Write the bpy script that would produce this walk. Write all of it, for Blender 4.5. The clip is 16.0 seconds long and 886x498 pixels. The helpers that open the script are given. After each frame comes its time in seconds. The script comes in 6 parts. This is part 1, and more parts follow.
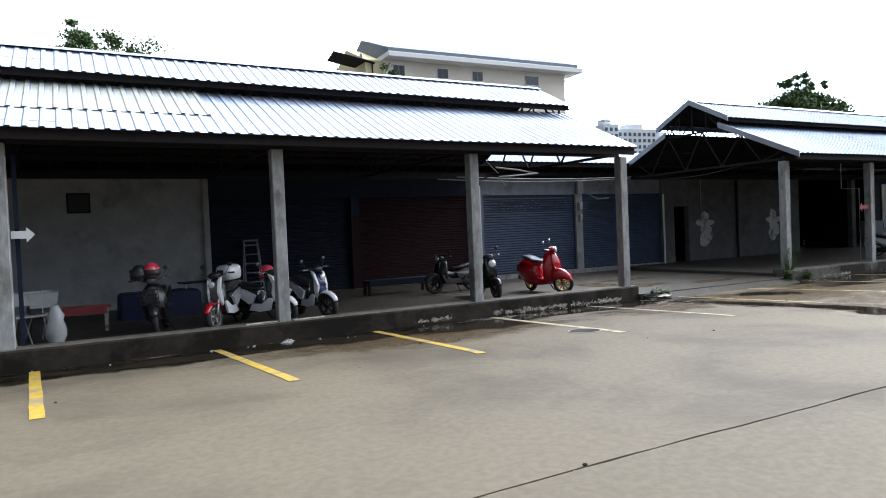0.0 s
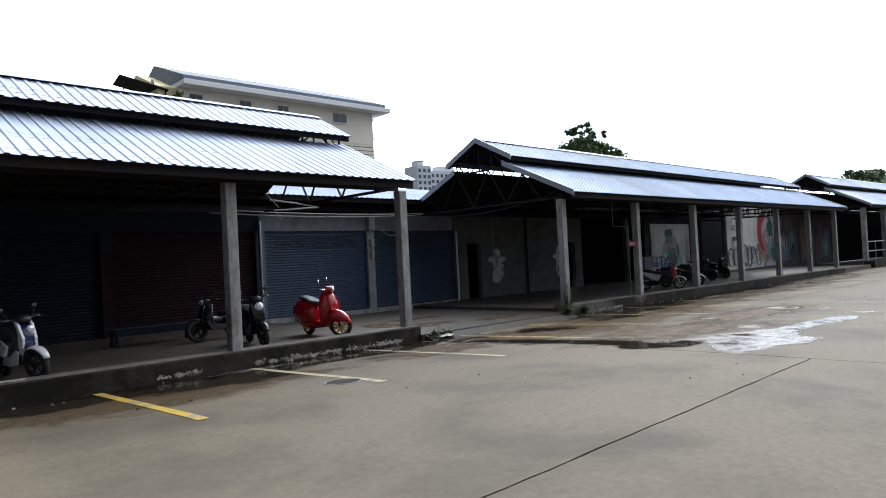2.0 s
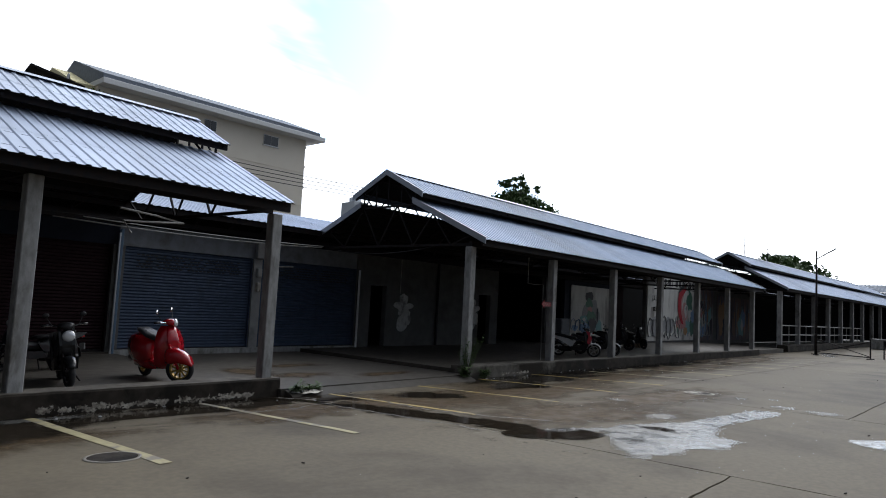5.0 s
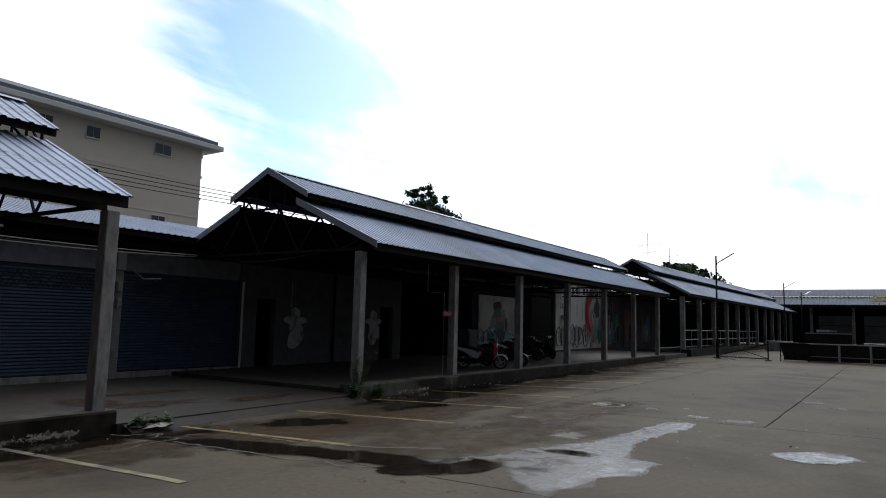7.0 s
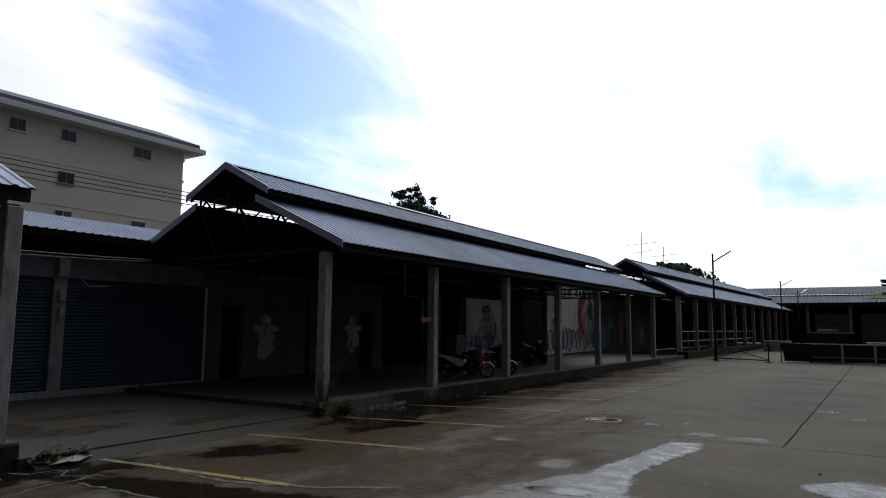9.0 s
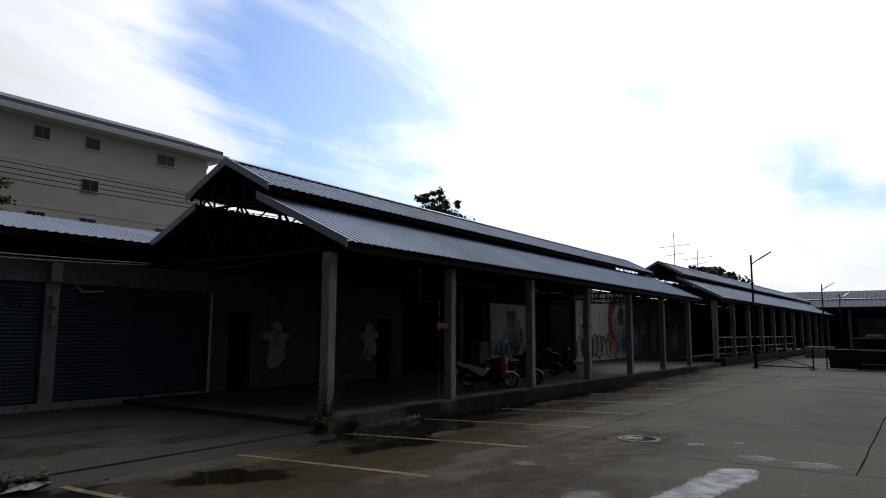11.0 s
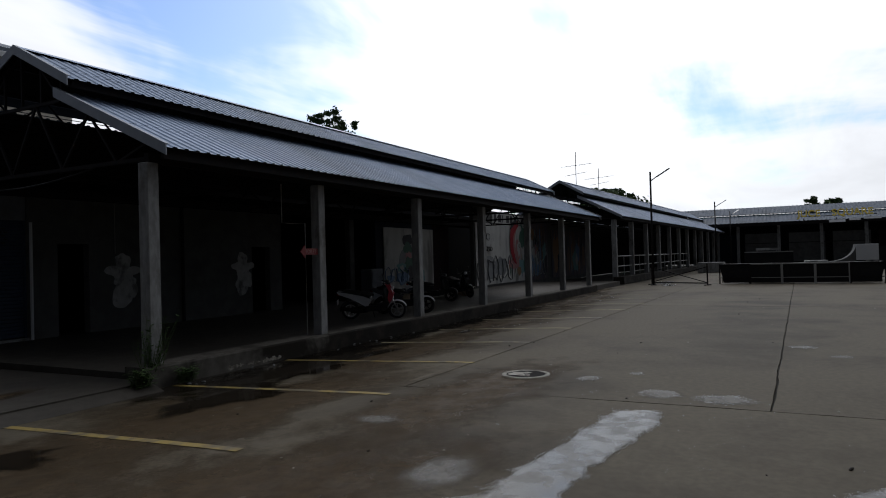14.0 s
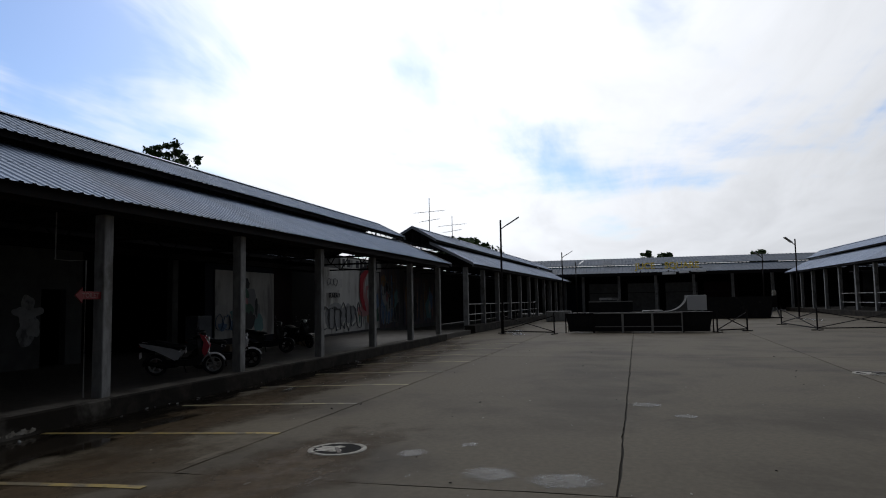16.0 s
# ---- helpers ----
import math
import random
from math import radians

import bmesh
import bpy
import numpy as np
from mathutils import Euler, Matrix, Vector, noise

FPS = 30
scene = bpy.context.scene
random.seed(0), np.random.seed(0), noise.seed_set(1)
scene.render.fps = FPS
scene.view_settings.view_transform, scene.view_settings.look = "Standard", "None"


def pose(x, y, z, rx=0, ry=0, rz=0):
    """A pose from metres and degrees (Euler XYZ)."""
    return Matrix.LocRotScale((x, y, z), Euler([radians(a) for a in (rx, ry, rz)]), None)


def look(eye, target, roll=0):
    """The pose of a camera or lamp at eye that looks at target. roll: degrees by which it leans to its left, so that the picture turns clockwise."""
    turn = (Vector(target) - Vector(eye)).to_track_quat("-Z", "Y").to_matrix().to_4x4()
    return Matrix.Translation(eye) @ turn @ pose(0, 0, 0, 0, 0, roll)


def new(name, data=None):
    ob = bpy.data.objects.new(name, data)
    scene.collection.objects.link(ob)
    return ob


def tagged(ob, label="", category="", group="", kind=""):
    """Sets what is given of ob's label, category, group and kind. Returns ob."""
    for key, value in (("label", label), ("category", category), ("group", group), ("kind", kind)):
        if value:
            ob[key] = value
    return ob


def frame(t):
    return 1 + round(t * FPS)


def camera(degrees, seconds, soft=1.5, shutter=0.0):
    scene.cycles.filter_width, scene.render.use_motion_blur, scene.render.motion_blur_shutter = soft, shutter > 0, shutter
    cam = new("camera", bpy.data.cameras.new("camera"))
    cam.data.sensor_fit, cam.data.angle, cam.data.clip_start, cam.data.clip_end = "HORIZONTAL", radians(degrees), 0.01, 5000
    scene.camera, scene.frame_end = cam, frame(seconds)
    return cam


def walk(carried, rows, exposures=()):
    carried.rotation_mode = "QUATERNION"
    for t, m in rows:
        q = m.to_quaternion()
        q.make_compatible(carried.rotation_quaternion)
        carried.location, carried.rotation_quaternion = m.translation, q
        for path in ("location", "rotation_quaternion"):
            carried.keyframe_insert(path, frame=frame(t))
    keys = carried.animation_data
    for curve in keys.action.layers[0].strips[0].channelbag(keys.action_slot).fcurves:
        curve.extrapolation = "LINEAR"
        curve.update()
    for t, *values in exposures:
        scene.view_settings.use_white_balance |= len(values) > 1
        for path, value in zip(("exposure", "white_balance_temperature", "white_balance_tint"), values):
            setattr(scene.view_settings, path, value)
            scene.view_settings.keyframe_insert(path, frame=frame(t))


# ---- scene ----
cam = camera(67.1, 16.0, soft=1.0)
PATH = [
    (0, (-0.138, 0.225, 1.577), (0.831, 1.974, 1.524), -2.4),
    (0.5, (0.171, 0.261, 1.567), (1.275, 1.929, 1.569), -1.2),
    (1, (0.513, 0.385, 1.578), (1.838, 1.884, 1.596), -0.7),
    (1.5, (0.917, 0.461, 1.583), (2.231, 1.968, 1.647), -2.0),
    (2, (1.286, 0.637, 1.521), (2.69, 2.061, 1.558), -2.9),
    (2.5, (1.73, 0.801, 1.621), (3.269, 2.077, 1.653), 1.1),
    (3, (2.045, 0.909, 1.589), (3.444, 2.334, 1.684), -0.1),
    (3.5, (2.427, 1.07, 1.617), (3.899, 2.421, 1.706), 0.4),
    (4, (2.799, 1.212, 1.587), (4.224, 2.609, 1.73), 1.7),
    (4.5, (3.112, 1.335, 1.614), (4.608, 2.653, 1.774), 3.1),
    (6.8, (4.879, 1.936, 1.578), (6.512, 3.075, 1.764), 0.6),
    (7, (5.043, 2.001, 1.546), (6.724, 3.063, 1.764), 1.4),
    (7.5, (5.354, 2.093, 1.608), (7.083, 3.084, 1.782), 1.4),
    (8, (5.733, 2.234, 1.613), (7.408, 3.309, 1.811), 0.5),
    (8.2, (5.902, 2.251, 1.625), (7.591, 3.298, 1.848), 0.6),
    (10.3, (7.214, 2.803, 1.614), (8.901, 3.851, 1.851), 0.4),
    (10.5, (7.322, 2.773, 1.594), (8.971, 3.881, 1.822), -0.0),
    (11, (7.66, 2.909, 1.632), (9.303, 4.022, 1.879), 0.3),
    (11.5, (7.987, 2.993, 1.582), (9.669, 4.064, 1.742), -1.6),
    (12, (8.357, 3.031, 1.592), (10.027, 4.125, 1.716), -0.0),
    (12.5, (8.579, 2.975, 1.637), (10.315, 3.962, 1.75), 1.3),
    (13, (9.083, 3.219, 1.562), (10.805, 4.234, 1.64), 0.1),
    (13.5, (9.423, 3.285, 1.599), (11.07, 4.418, 1.664), -1.3),
    (14, (9.794, 3.33, 1.572), (11.584, 4.223, 1.6), -1.6),
    (14.5, (10.292, 3.429, 1.548), (12.155, 4.151, 1.621), -1.1),
    (15, (10.641, 3.351, 1.58), (12.554, 3.926, 1.694), -0.5),
    (15.5, (10.985, 3.475, 1.608), (12.906, 4.007, 1.773), 0.3),
    (16, (11.368, 3.369, 1.574), (13.299, 3.867, 1.732), -1.0),
]
walk(cam, [(t, look(eye, target, roll)) for t, eye, target, roll in PATH],
     exposures=[(0.0, 0.15, 6560, 10.5), (0.5, 0.2, 6560, 10.5), (1.0, -0.1, 6560, 10.5), (1.5, -0.35, 6560, 10.5), (2.0, -0.4, 6600, 10.5), (2.5, -0.35, 6600, 10.5), (3.0, -0.8, 6600, 10.5), (3.5, -0.85, 6600, 10.5), (4.0, -1.15, 6600, 10.5), (4.5, -1.2, 6600, 10.5), (7.0, -2.0, 6720, 11.5), (7.5, -2.2, 6720, 11.5), (8.2, -2.3, 6720, 11.5), (11.0, -2.5, 6720, 11.5), (14.5, -2.5, 6720, 11.5), (15.0, -2.35, 6720, 11.5), (15.5, -2.35, 6720, 11.5), (16.0, -2.65, 6720, 11.5)])

# ---- world and light ----
SUN_AZ, SUN_EL = radians(24.0), radians(34.0)   # from +x towards +y
SUN_DIR = Vector((math.cos(SUN_AZ) * math.cos(SUN_EL), math.sin(SUN_AZ) * math.cos(SUN_EL), math.sin(SUN_EL)))


class Net:
    """Short-hand for a node tree."""

    def __init__(self, tree):
        self.tree = tree
        tree.nodes.clear()

    def add(self, kind, **values):
        node = self.tree.nodes.new(kind)
        for key, value in values.items():
            setattr(node, key, value)
        return node

    def link(self, a, b):
        self.tree.links.new(a, b)

    def put(self, socket, value):
        if isinstance(value, bpy.types.NodeSocket):
            self.link(value, socket)
        elif isinstance(value, (tuple, list)):
            socket.default_value = (*value, 1.0) if len(value) == 3 and socket.type == "RGBA" else value
        else:
            socket.default_value = value

    def math(self, op, a, b=0.0, clamp=False):
        node = self.add("ShaderNodeMath", operation=op, use_clamp=clamp)
        self.put(node.inputs[0], a)
        self.put(node.inputs[1], b)
        return node.outputs[0]

    def mix(self, fac, a, b, blend="MIX"):
        node = self.add("ShaderNodeMix", data_type="RGBA", blend_type=blend)
        self.put(node.inputs[0], fac)
        self.put(node.inputs[6], a)
        self.put(node.inputs[7], b)
        return node.outputs[2]

    def noise(self, vec, scale, detail=4.0, rough=0.55, dist=0.0):
        node = self.add("ShaderNodeTexNoise")
        if vec is not None:
            self.link(vec, node.inputs["Vector"])
        node.inputs["Scale"].default_value = scale
        node.inputs["Detail"].default_value = detail
        node.inputs["Roughness"].default_value = rough
        node.inputs["Distortion"].default_value = dist
        return node.outputs["Fac"]

    def ramp(self, fac, lo, hi, a=0.0, b=1.0, smooth=True):
        node = self.add("ShaderNodeMapRange", interpolation_type="SMOOTHSTEP" if smooth else "LINEAR")
        self.put(node.inputs[0], fac)
        for i, v in zip((1, 2, 3, 4), (lo, hi, a, b)):
            node.inputs[i].default_value = v
        return node.outputs[0]

    def scale(self, vec, by):
        node = self.add("ShaderNodeVectorMath", operation="MULTIPLY")
        self.link(vec, node.inputs[0])
        node.inputs[1].default_value = by
        return node.outputs[0]


world = bpy.data.worlds.new("world")
scene.world = world
world.use_nodes = True
w = Net(world.node_tree)
way = w.add("ShaderNodeTexCoord").outputs["Generated"]
sky = w.add("ShaderNodeTexSky", sky_type="NISHITA", sun_disc=False, sun_elevation=SUN_EL, sun_rotation=radians(90.0) - SUN_AZ)
sky.air_density, sky.dust_density, sky.ozone_density = 1.2, 0.6, 2.0
sep = w.add("ShaderNodeSeparateXYZ")
w.link(way, sep.inputs[0])
# clouds lie on a flat deck: direction divided by height
lift = w.math("ADD", w.math("MAXIMUM", sep.outputs[2], 0.0), 0.16)
deck = w.add("ShaderNodeCombineXYZ")
w.link(w.math("DIVIDE", sep.outputs[0], lift), deck.inputs[0])
w.link(w.math("DIVIDE", sep.outputs[1], lift), deck.inputs[1])
deck.inputs[2].default_value = 3.1
heaps = w.noise(deck.outputs[0], 0.55, 6.0, 0.55, 0.4)
wisps = w.noise(w.scale(deck.outputs[0], (0.5, 1.3, 1.0)), 1.3, 6.0, 0.6, 0.6)
dot = w.add("ShaderNodeVectorMath", operation="DOT_PRODUCT")
w.link(way, dot.inputs[0])
dot.inputs[1].default_value = SUN_DIR
# the sky clears away from the sun, over the back row
open_sky = w.add("ShaderNodeVectorMath", operation="DOT_PRODUCT")
w.link(way, open_sky.inputs[0])
open_sky.inputs[1].default_value = (math.cos(radians(47)) * math.cos(radians(21)), math.sin(radians(47)) * math.cos(radians(21)), math.sin(radians(21)))
clear = w.math("MULTIPLY", w.math("POWER", w.math("MAXIMUM", open_sky.outputs["Value"], 0.0), 22.0), 0.215)
cover = w.ramp(w.math("SUBTRACT", w.math("ADD", w.math("MULTIPLY", heaps, 0.68), w.math("MULTIPLY", wisps, 0.32)), clear), 0.32, 0.44)
toward = w.math("MAXIMUM", dot.outputs["Value"], 0.0)
glow = w.math("ADD", 0.38, w.math("MULTIPLY", w.math("POWER", toward, 1.7), 8.2))
shade = w.ramp(wisps, 0.35, 0.7, 1.0, 0.85)
cloud = w.mix(1.0, w.mix(w.ramp(toward, 0.0, 0.7), (0.80, 0.92, 1.12), (0.92, 0.98, 1.06)), w.math("MULTIPLY", glow, shade), "MULTIPLY")
blue = w.mix(1.0, sky.outputs[0], (0.44, 0.54, 0.72), "MULTIPLY")
back = w.add("ShaderNodeBackground")
w.link(w.mix(cover, blue, cloud), back.inputs[0])
back.inputs[1].default_value = 1.0
w.link(back.outputs[0], w.add("ShaderNodeOutputWorld").inputs[0])

sun = new("sun", bpy.data.lights.new("sun", "SUN"))
sun.data.energy, sun.data.angle, sun.data.color = 0.8, radians(22), (1.0, 0.95, 0.88)
sun.matrix_world = look(SUN_DIR * 60, (0, 0, 0))

# ---- materials ----
def surface(name, colour, rough=0.6, metal=0.0, other=None, grain=8.0, amount=0.5, stain=None, stain_scale=0.7,
            stain_at=(0.5, 0.68), bump=0.15, bump_scale=40.0, vary=0.0, spec=0.28, streak=(1, 1, 1), coat=0.0, rough_var=0.15):
    """A painted, mineral or metal surface: two tones in a grain, stains at a larger scale, fine relief, uneven gloss."""
    mat = bpy.data.materials.new(name)
    mat.use_nodes = True
    n = Net(mat.node_tree)
    at = n.scale(n.add("ShaderNodeTexCoord").outputs["Object"], streak)
    fine = n.noise(at, grain, 5.0, 0.6)
    tone = n.mix(n.math("MULTIPLY", n.ramp(fine, 0.3, 0.7), amount), colour, other or tuple(c * 0.7 for c in colour))
    big = n.noise(at, stain_scale, 5.0, 0.62, 0.3)
    mask = n.ramp(big, *stain_at)
    if stain:
        tone = n.mix(mask, tone, stain)
    if vary:
        rnd = n.add("ShaderNodeObjectInfo").outputs["Random"]
        tone = n.mix(1.0, tone, n.ramp(rnd, 0, 1, 1 - vary, 1 + vary, False), "MULTIPLY")
    b = n.add("ShaderNodeBsdfPrincipled")
    n.link(tone, b.inputs["Base Color"])
    n.link(n.math("ADD", rough - rough_var / 2, n.math("MULTIPLY", fine, rough_var), True), b.inputs["Roughness"])
    b.inputs["Metallic"].default_value = metal
    b.inputs["Specular IOR Level"].default_value = spec
    b.inputs["Coat Weight"].default_value = coat
    if bump:
        bm_ = n.add("ShaderNodeBump")
        bm_.inputs["Strength"].default_value = bump
        bm_.inputs["Distance"].default_value = 0.01
        n.link(n.noise(at, bump_scale, 4.0, 0.65), bm_.inputs["Height"])
        n.link(bm_.outputs[0], b.inputs["Normal"])
    n.link(b.outputs[0], n.add("ShaderNodeOutputMaterial").inputs[0])
    return mat


def plain(name, colour, rough=0.5, metal=0.0, coat=0.0, amount=0.35, bump=0.05, spec=0.5):
    return surface(name, colour, rough, metal, None, 14.0, amount, None, bump=bump, coat=coat, spec=spec)


M_SLAB = surface("yard_concrete", (0.140, 0.117, 0.083), 0.72, 0, (0.107, 0.092, 0.068), 14.0, 0.7, (0.070, 0.058, 0.043), 0.4, (0.42, 0.72), 0.12, 60, 0.09, 0.13)
M_GROUND = surface("joint_earth", (0.055, 0.05, 0.042), 0.9, 0, None, 6.0, 0.6, bump=0.4)
M_CHALK = surface("worn_pale_concrete", (0.24, 0.22, 0.19), 0.6, 0, (0.16, 0.145, 0.12), 3.0, 0.8, None)
M_YELLOW = surface("yellow_road_paint", (0.50, 0.33, 0.045), 0.6, 0, (0.34, 0.23, 0.05), 9.0, 0.8, (0.25, 0.21, 0.13), 2.2, (0.52, 0.62))
M_PALE = surface("worn_road_paint", (0.40, 0.35, 0.20), 0.6, 0, (0.31, 0.27, 0.16), 9.0, 0.8, (0.20, 0.18, 0.145), 2.0, (0.48, 0.58))
M_DULL = surface("dull_yellow_road_paint", (0.42, 0.30, 0.085), 0.6, 0, (0.30, 0.22, 0.08), 9.0, 0.8, (0.17, 0.14, 0.09), 2.0, (0.48, 0.6))
# Damp and grime stains; the base is also darkened for the face's shaded side.
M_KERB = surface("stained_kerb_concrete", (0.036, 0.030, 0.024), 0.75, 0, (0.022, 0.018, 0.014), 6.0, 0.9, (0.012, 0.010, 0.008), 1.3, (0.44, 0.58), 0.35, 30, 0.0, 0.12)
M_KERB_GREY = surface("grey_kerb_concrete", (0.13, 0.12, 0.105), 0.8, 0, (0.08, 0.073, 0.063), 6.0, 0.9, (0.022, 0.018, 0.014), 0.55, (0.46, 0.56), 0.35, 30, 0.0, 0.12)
M_FLAKE = surface("flaking_white_paint", (0.5, 0.48, 0.43), 0.8, 0, (0.3, 0.28, 0.24), 12.0, 0.8, (0.16, 0.14, 0.12), 5.0, (0.5, 0.62), bump=0.5)
# Concrete set below the yard's tone; part of the arcade's shade is in it.
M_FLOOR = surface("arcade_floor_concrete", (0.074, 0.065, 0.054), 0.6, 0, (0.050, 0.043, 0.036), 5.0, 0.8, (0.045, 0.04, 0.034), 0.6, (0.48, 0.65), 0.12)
M_DUST = surface("dusty_cement", (0.15, 0.135, 0.115), 0.8, 0, (0.09, 0.08, 0.068), 7.0, 0.9, (0.05, 0.044, 0.036), 1.6, (0.5, 0.66), 0.25)
M_POST = surface("grey_concrete_post", (0.34, 0.345, 0.345), 0.8, 0, (0.20, 0.20, 0.198), 9.0, 0.9, (0.12, 0.112, 0.10), 2.0, (0.5, 0.68), 0.35, 35, 0.08, streak=(1, 1, 0.4))
# Bare render darkened for shade under the long shed; the next is its lighter copy.
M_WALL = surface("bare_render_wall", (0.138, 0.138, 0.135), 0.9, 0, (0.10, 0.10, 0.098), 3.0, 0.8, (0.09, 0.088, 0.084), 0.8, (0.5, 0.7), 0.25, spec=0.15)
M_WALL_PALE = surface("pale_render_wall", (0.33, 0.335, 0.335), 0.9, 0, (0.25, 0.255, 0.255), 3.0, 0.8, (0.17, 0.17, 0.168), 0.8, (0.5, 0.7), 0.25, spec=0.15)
M_BEAM = surface("painted_beam", (0.21, 0.23, 0.26), 0.7, 0, (0.16, 0.17, 0.19), 4.0, 0.8, (0.13, 0.13, 0.135), 0.9, (0.55, 0.7))
M_SHUT_BLUE = surface("blue_grey_shutter_paint", (0.053, 0.077, 0.128), 0.6, 0.0, (0.041, 0.060, 0.098), 4.0, 0.7, (0.042, 0.056, 0.078), 0.7, (0.5, 0.7), spec=0.2)
# Navy and maroon taken near-black: the arcade's shade is put into both.
M_SHADE_NAVY = surface("shade_dark_navy", (0.013, 0.017, 0.030), 0.75, 0.0, (0.010, 0.013, 0.022), 4.0, 0.7, spec=0.15)
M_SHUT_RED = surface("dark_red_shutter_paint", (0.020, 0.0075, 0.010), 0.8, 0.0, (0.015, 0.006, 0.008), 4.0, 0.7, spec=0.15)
M_ROOF = surface("zinc_alloy_roof_sheet", (0.34, 0.40, 0.52), 0.46, 0.70, (0.29, 0.34, 0.44), 1.6, 0.7, (0.25, 0.29, 0.37), 0.35, (0.5, 0.7), 0.05, 30, 0.05, 0.45, (1, 0.25, 0.25))
M_ROOF_DULL = surface("weathered_zinc_roof_sheet", (0.215, 0.28, 0.40), 0.5, 0.66, (0.18, 0.235, 0.325), 1.6, 0.7, (0.155, 0.195, 0.26), 0.35, (0.5, 0.7), 0.05, 30, 0.05, 0.4, (1, 0.25, 0.25))
M_ROOF_OLD = surface("dull_translucent_roof_sheet", (0.44, 0.46, 0.44), 0.6, 0.2, (0.4, 0.42, 0.38), 2.0, 0.7)
M_ROOF_FAR = surface("dull_weathered_roof_sheet", (0.075, 0.105, 0.155), 0.6, 0.15, (0.06, 0.085, 0.125), 1.0, 0.7, (0.05, 0.07, 0.10), 0.3, (0.5, 0.7), 0.05, 30)
M_STEEL = surface("dark_painted_steel", (0.014, 0.014, 0.017), 0.75, 0.0, (0.03, 0.02, 0.015), 10.0, 0.5, spec=0.15)
M_BARGE = surface("grey_barge_flashing", (0.34, 0.36, 0.40), 0.5, 0.5, (0.26, 0.28, 0.31), 3.0, 0.6)
M_WHITE = plain("white_gloss_paint", (0.72, 0.73, 0.74), 0.3, 0, 0.3, 0.12)
M_PVC = plain("white_conduit", (0.36, 0.36, 0.35), 0.45)
M_BLACK = plain("black_plastic", (0.016, 0.016, 0.018), 0.45)
# Near-black base puts the shade of recesses and back walls into the colour.
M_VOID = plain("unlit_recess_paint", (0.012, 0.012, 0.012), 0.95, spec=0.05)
M_RUBBER = plain("tyre_rubber", (0.02, 0.02, 0.021), 0.8)
M_CHROME = plain("chrome", (0.75, 0.75, 0.77), 0.15, 1.0)
M_ALU = plain("brushed_aluminium", (0.55, 0.56, 0.57), 0.35, 0.9)
M_BLUE = plain("dark_blue_paint", (0.010, 0.017, 0.034), 0.6, spec=0.2)
M_STEELBLUE = plain("blue_painted_pipe", (0.10, 0.16, 0.24), 0.5, 0.2)
# Near-black tone that paints shade: under roof slopes and in the open manhole.
M_SHADE_FACE = surface("shade_dark_face", (0.022, 0.021, 0.02), 0.9, 0, (0.014, 0.013, 0.012), 3.0, 0.8, spec=0.1)
M_LEAF = surface("leaf_green", (0.085, 0.14, 0.045), 0.6, 0, (0.05, 0.09, 0.03), 3.0, 0.8, None, bump=0, vary=0.1)
M_BARK = surface("bark", (0.10, 0.08, 0.06), 0.9, 0, (0.06, 0.05, 0.04), 8.0, 0.8, bump=0.5)


def film(name, tone, other, lo, hi, ragged, rough, spec=0.5, grit=0.0, most=1.0, scale=2.2, relief_=0.06):
    """A thin wet or dusty film whose edge frays out; the rim value lies in the mesh's UV."""
    mat = bpy.data.materials.new(name)
    mat.use_nodes = True
    n = Net(mat.node_tree)
    coords = n.add("ShaderNodeTexCoord")
    at = coords.outputs["Object"]
    rim = n.add("ShaderNodeSeparateXYZ")
    n.link(coords.outputs["UV"], rim.inputs[0])
    big = n.noise(at, scale, 6.0, 0.62, 0.3)
    fine = n.noise(at, 26.0, 4.0, 0.65)
    level = n.math("ADD", n.math("SUBTRACT", 1.0, rim.outputs[0]), n.math("MULTIPLY", n.math("SUBTRACT", big, 0.5), ragged))
    level = n.math("ADD", level, n.math("MULTIPLY", n.math("SUBTRACT", fine, 0.5), grit))
    mask = n.math("MULTIPLY", n.ramp(level, lo, hi), most)
    b = n.add("ShaderNodeBsdfPrincipled")
    n.link(n.mix(n.ramp(n.noise(at, 7.0, 6.0, 0.65), 0.35, 0.65), tone, other), b.inputs["Base Color"])
    n.link(n.ramp(n.noise(at, 3.1, 5.0, 0.65), 0.35, 0.65, rough[0], rough[1]), b.inputs["Roughness"])
    b.inputs["Specular IOR Level"].default_value = spec
    relief = n.add("ShaderNodeBump")
    relief.inputs["Strength"].default_value = relief_
    relief.inputs["Distance"].default_value = 0.006
    n.link(fine, relief.inputs["Height"])
    n.link(relief.outputs[0], b.inputs["Normal"])
    clear_ = n.add("ShaderNodeBsdfTransparent")
    blend = n.add("ShaderNodeMixShader")
    n.link(mask, blend.inputs[0])
    n.link(clear_.outputs[0], blend.inputs[1])
    n.link(b.outputs[0], blend.inputs[2])
    n.link(blend.outputs[0], n.add("ShaderNodeOutputMaterial").inputs[0])
    return mat


M_WET = film("wet_concrete", (0.030, 0.023, 0.016), (0.018, 0.014, 0.010), 0.06, 0.42, 0.9, (0.03, 0.13), 0.22, 0.25, relief_=0.012)
M_DAMP = film("damp_concrete", (0.092, 0.063, 0.035), (0.066, 0.045, 0.025), 0.05, 0.7, 0.9, (0.5, 0.75), 0.08, 0.25, 0.85)
M_WATER = film("puddle_film", (0.12, 0.12, 0.115), (0.07, 0.068, 0.062), 0.06, 0.55, 0.40, (0.12, 0.42), 0.36, 0.6, 0.80, relief_=0.03)
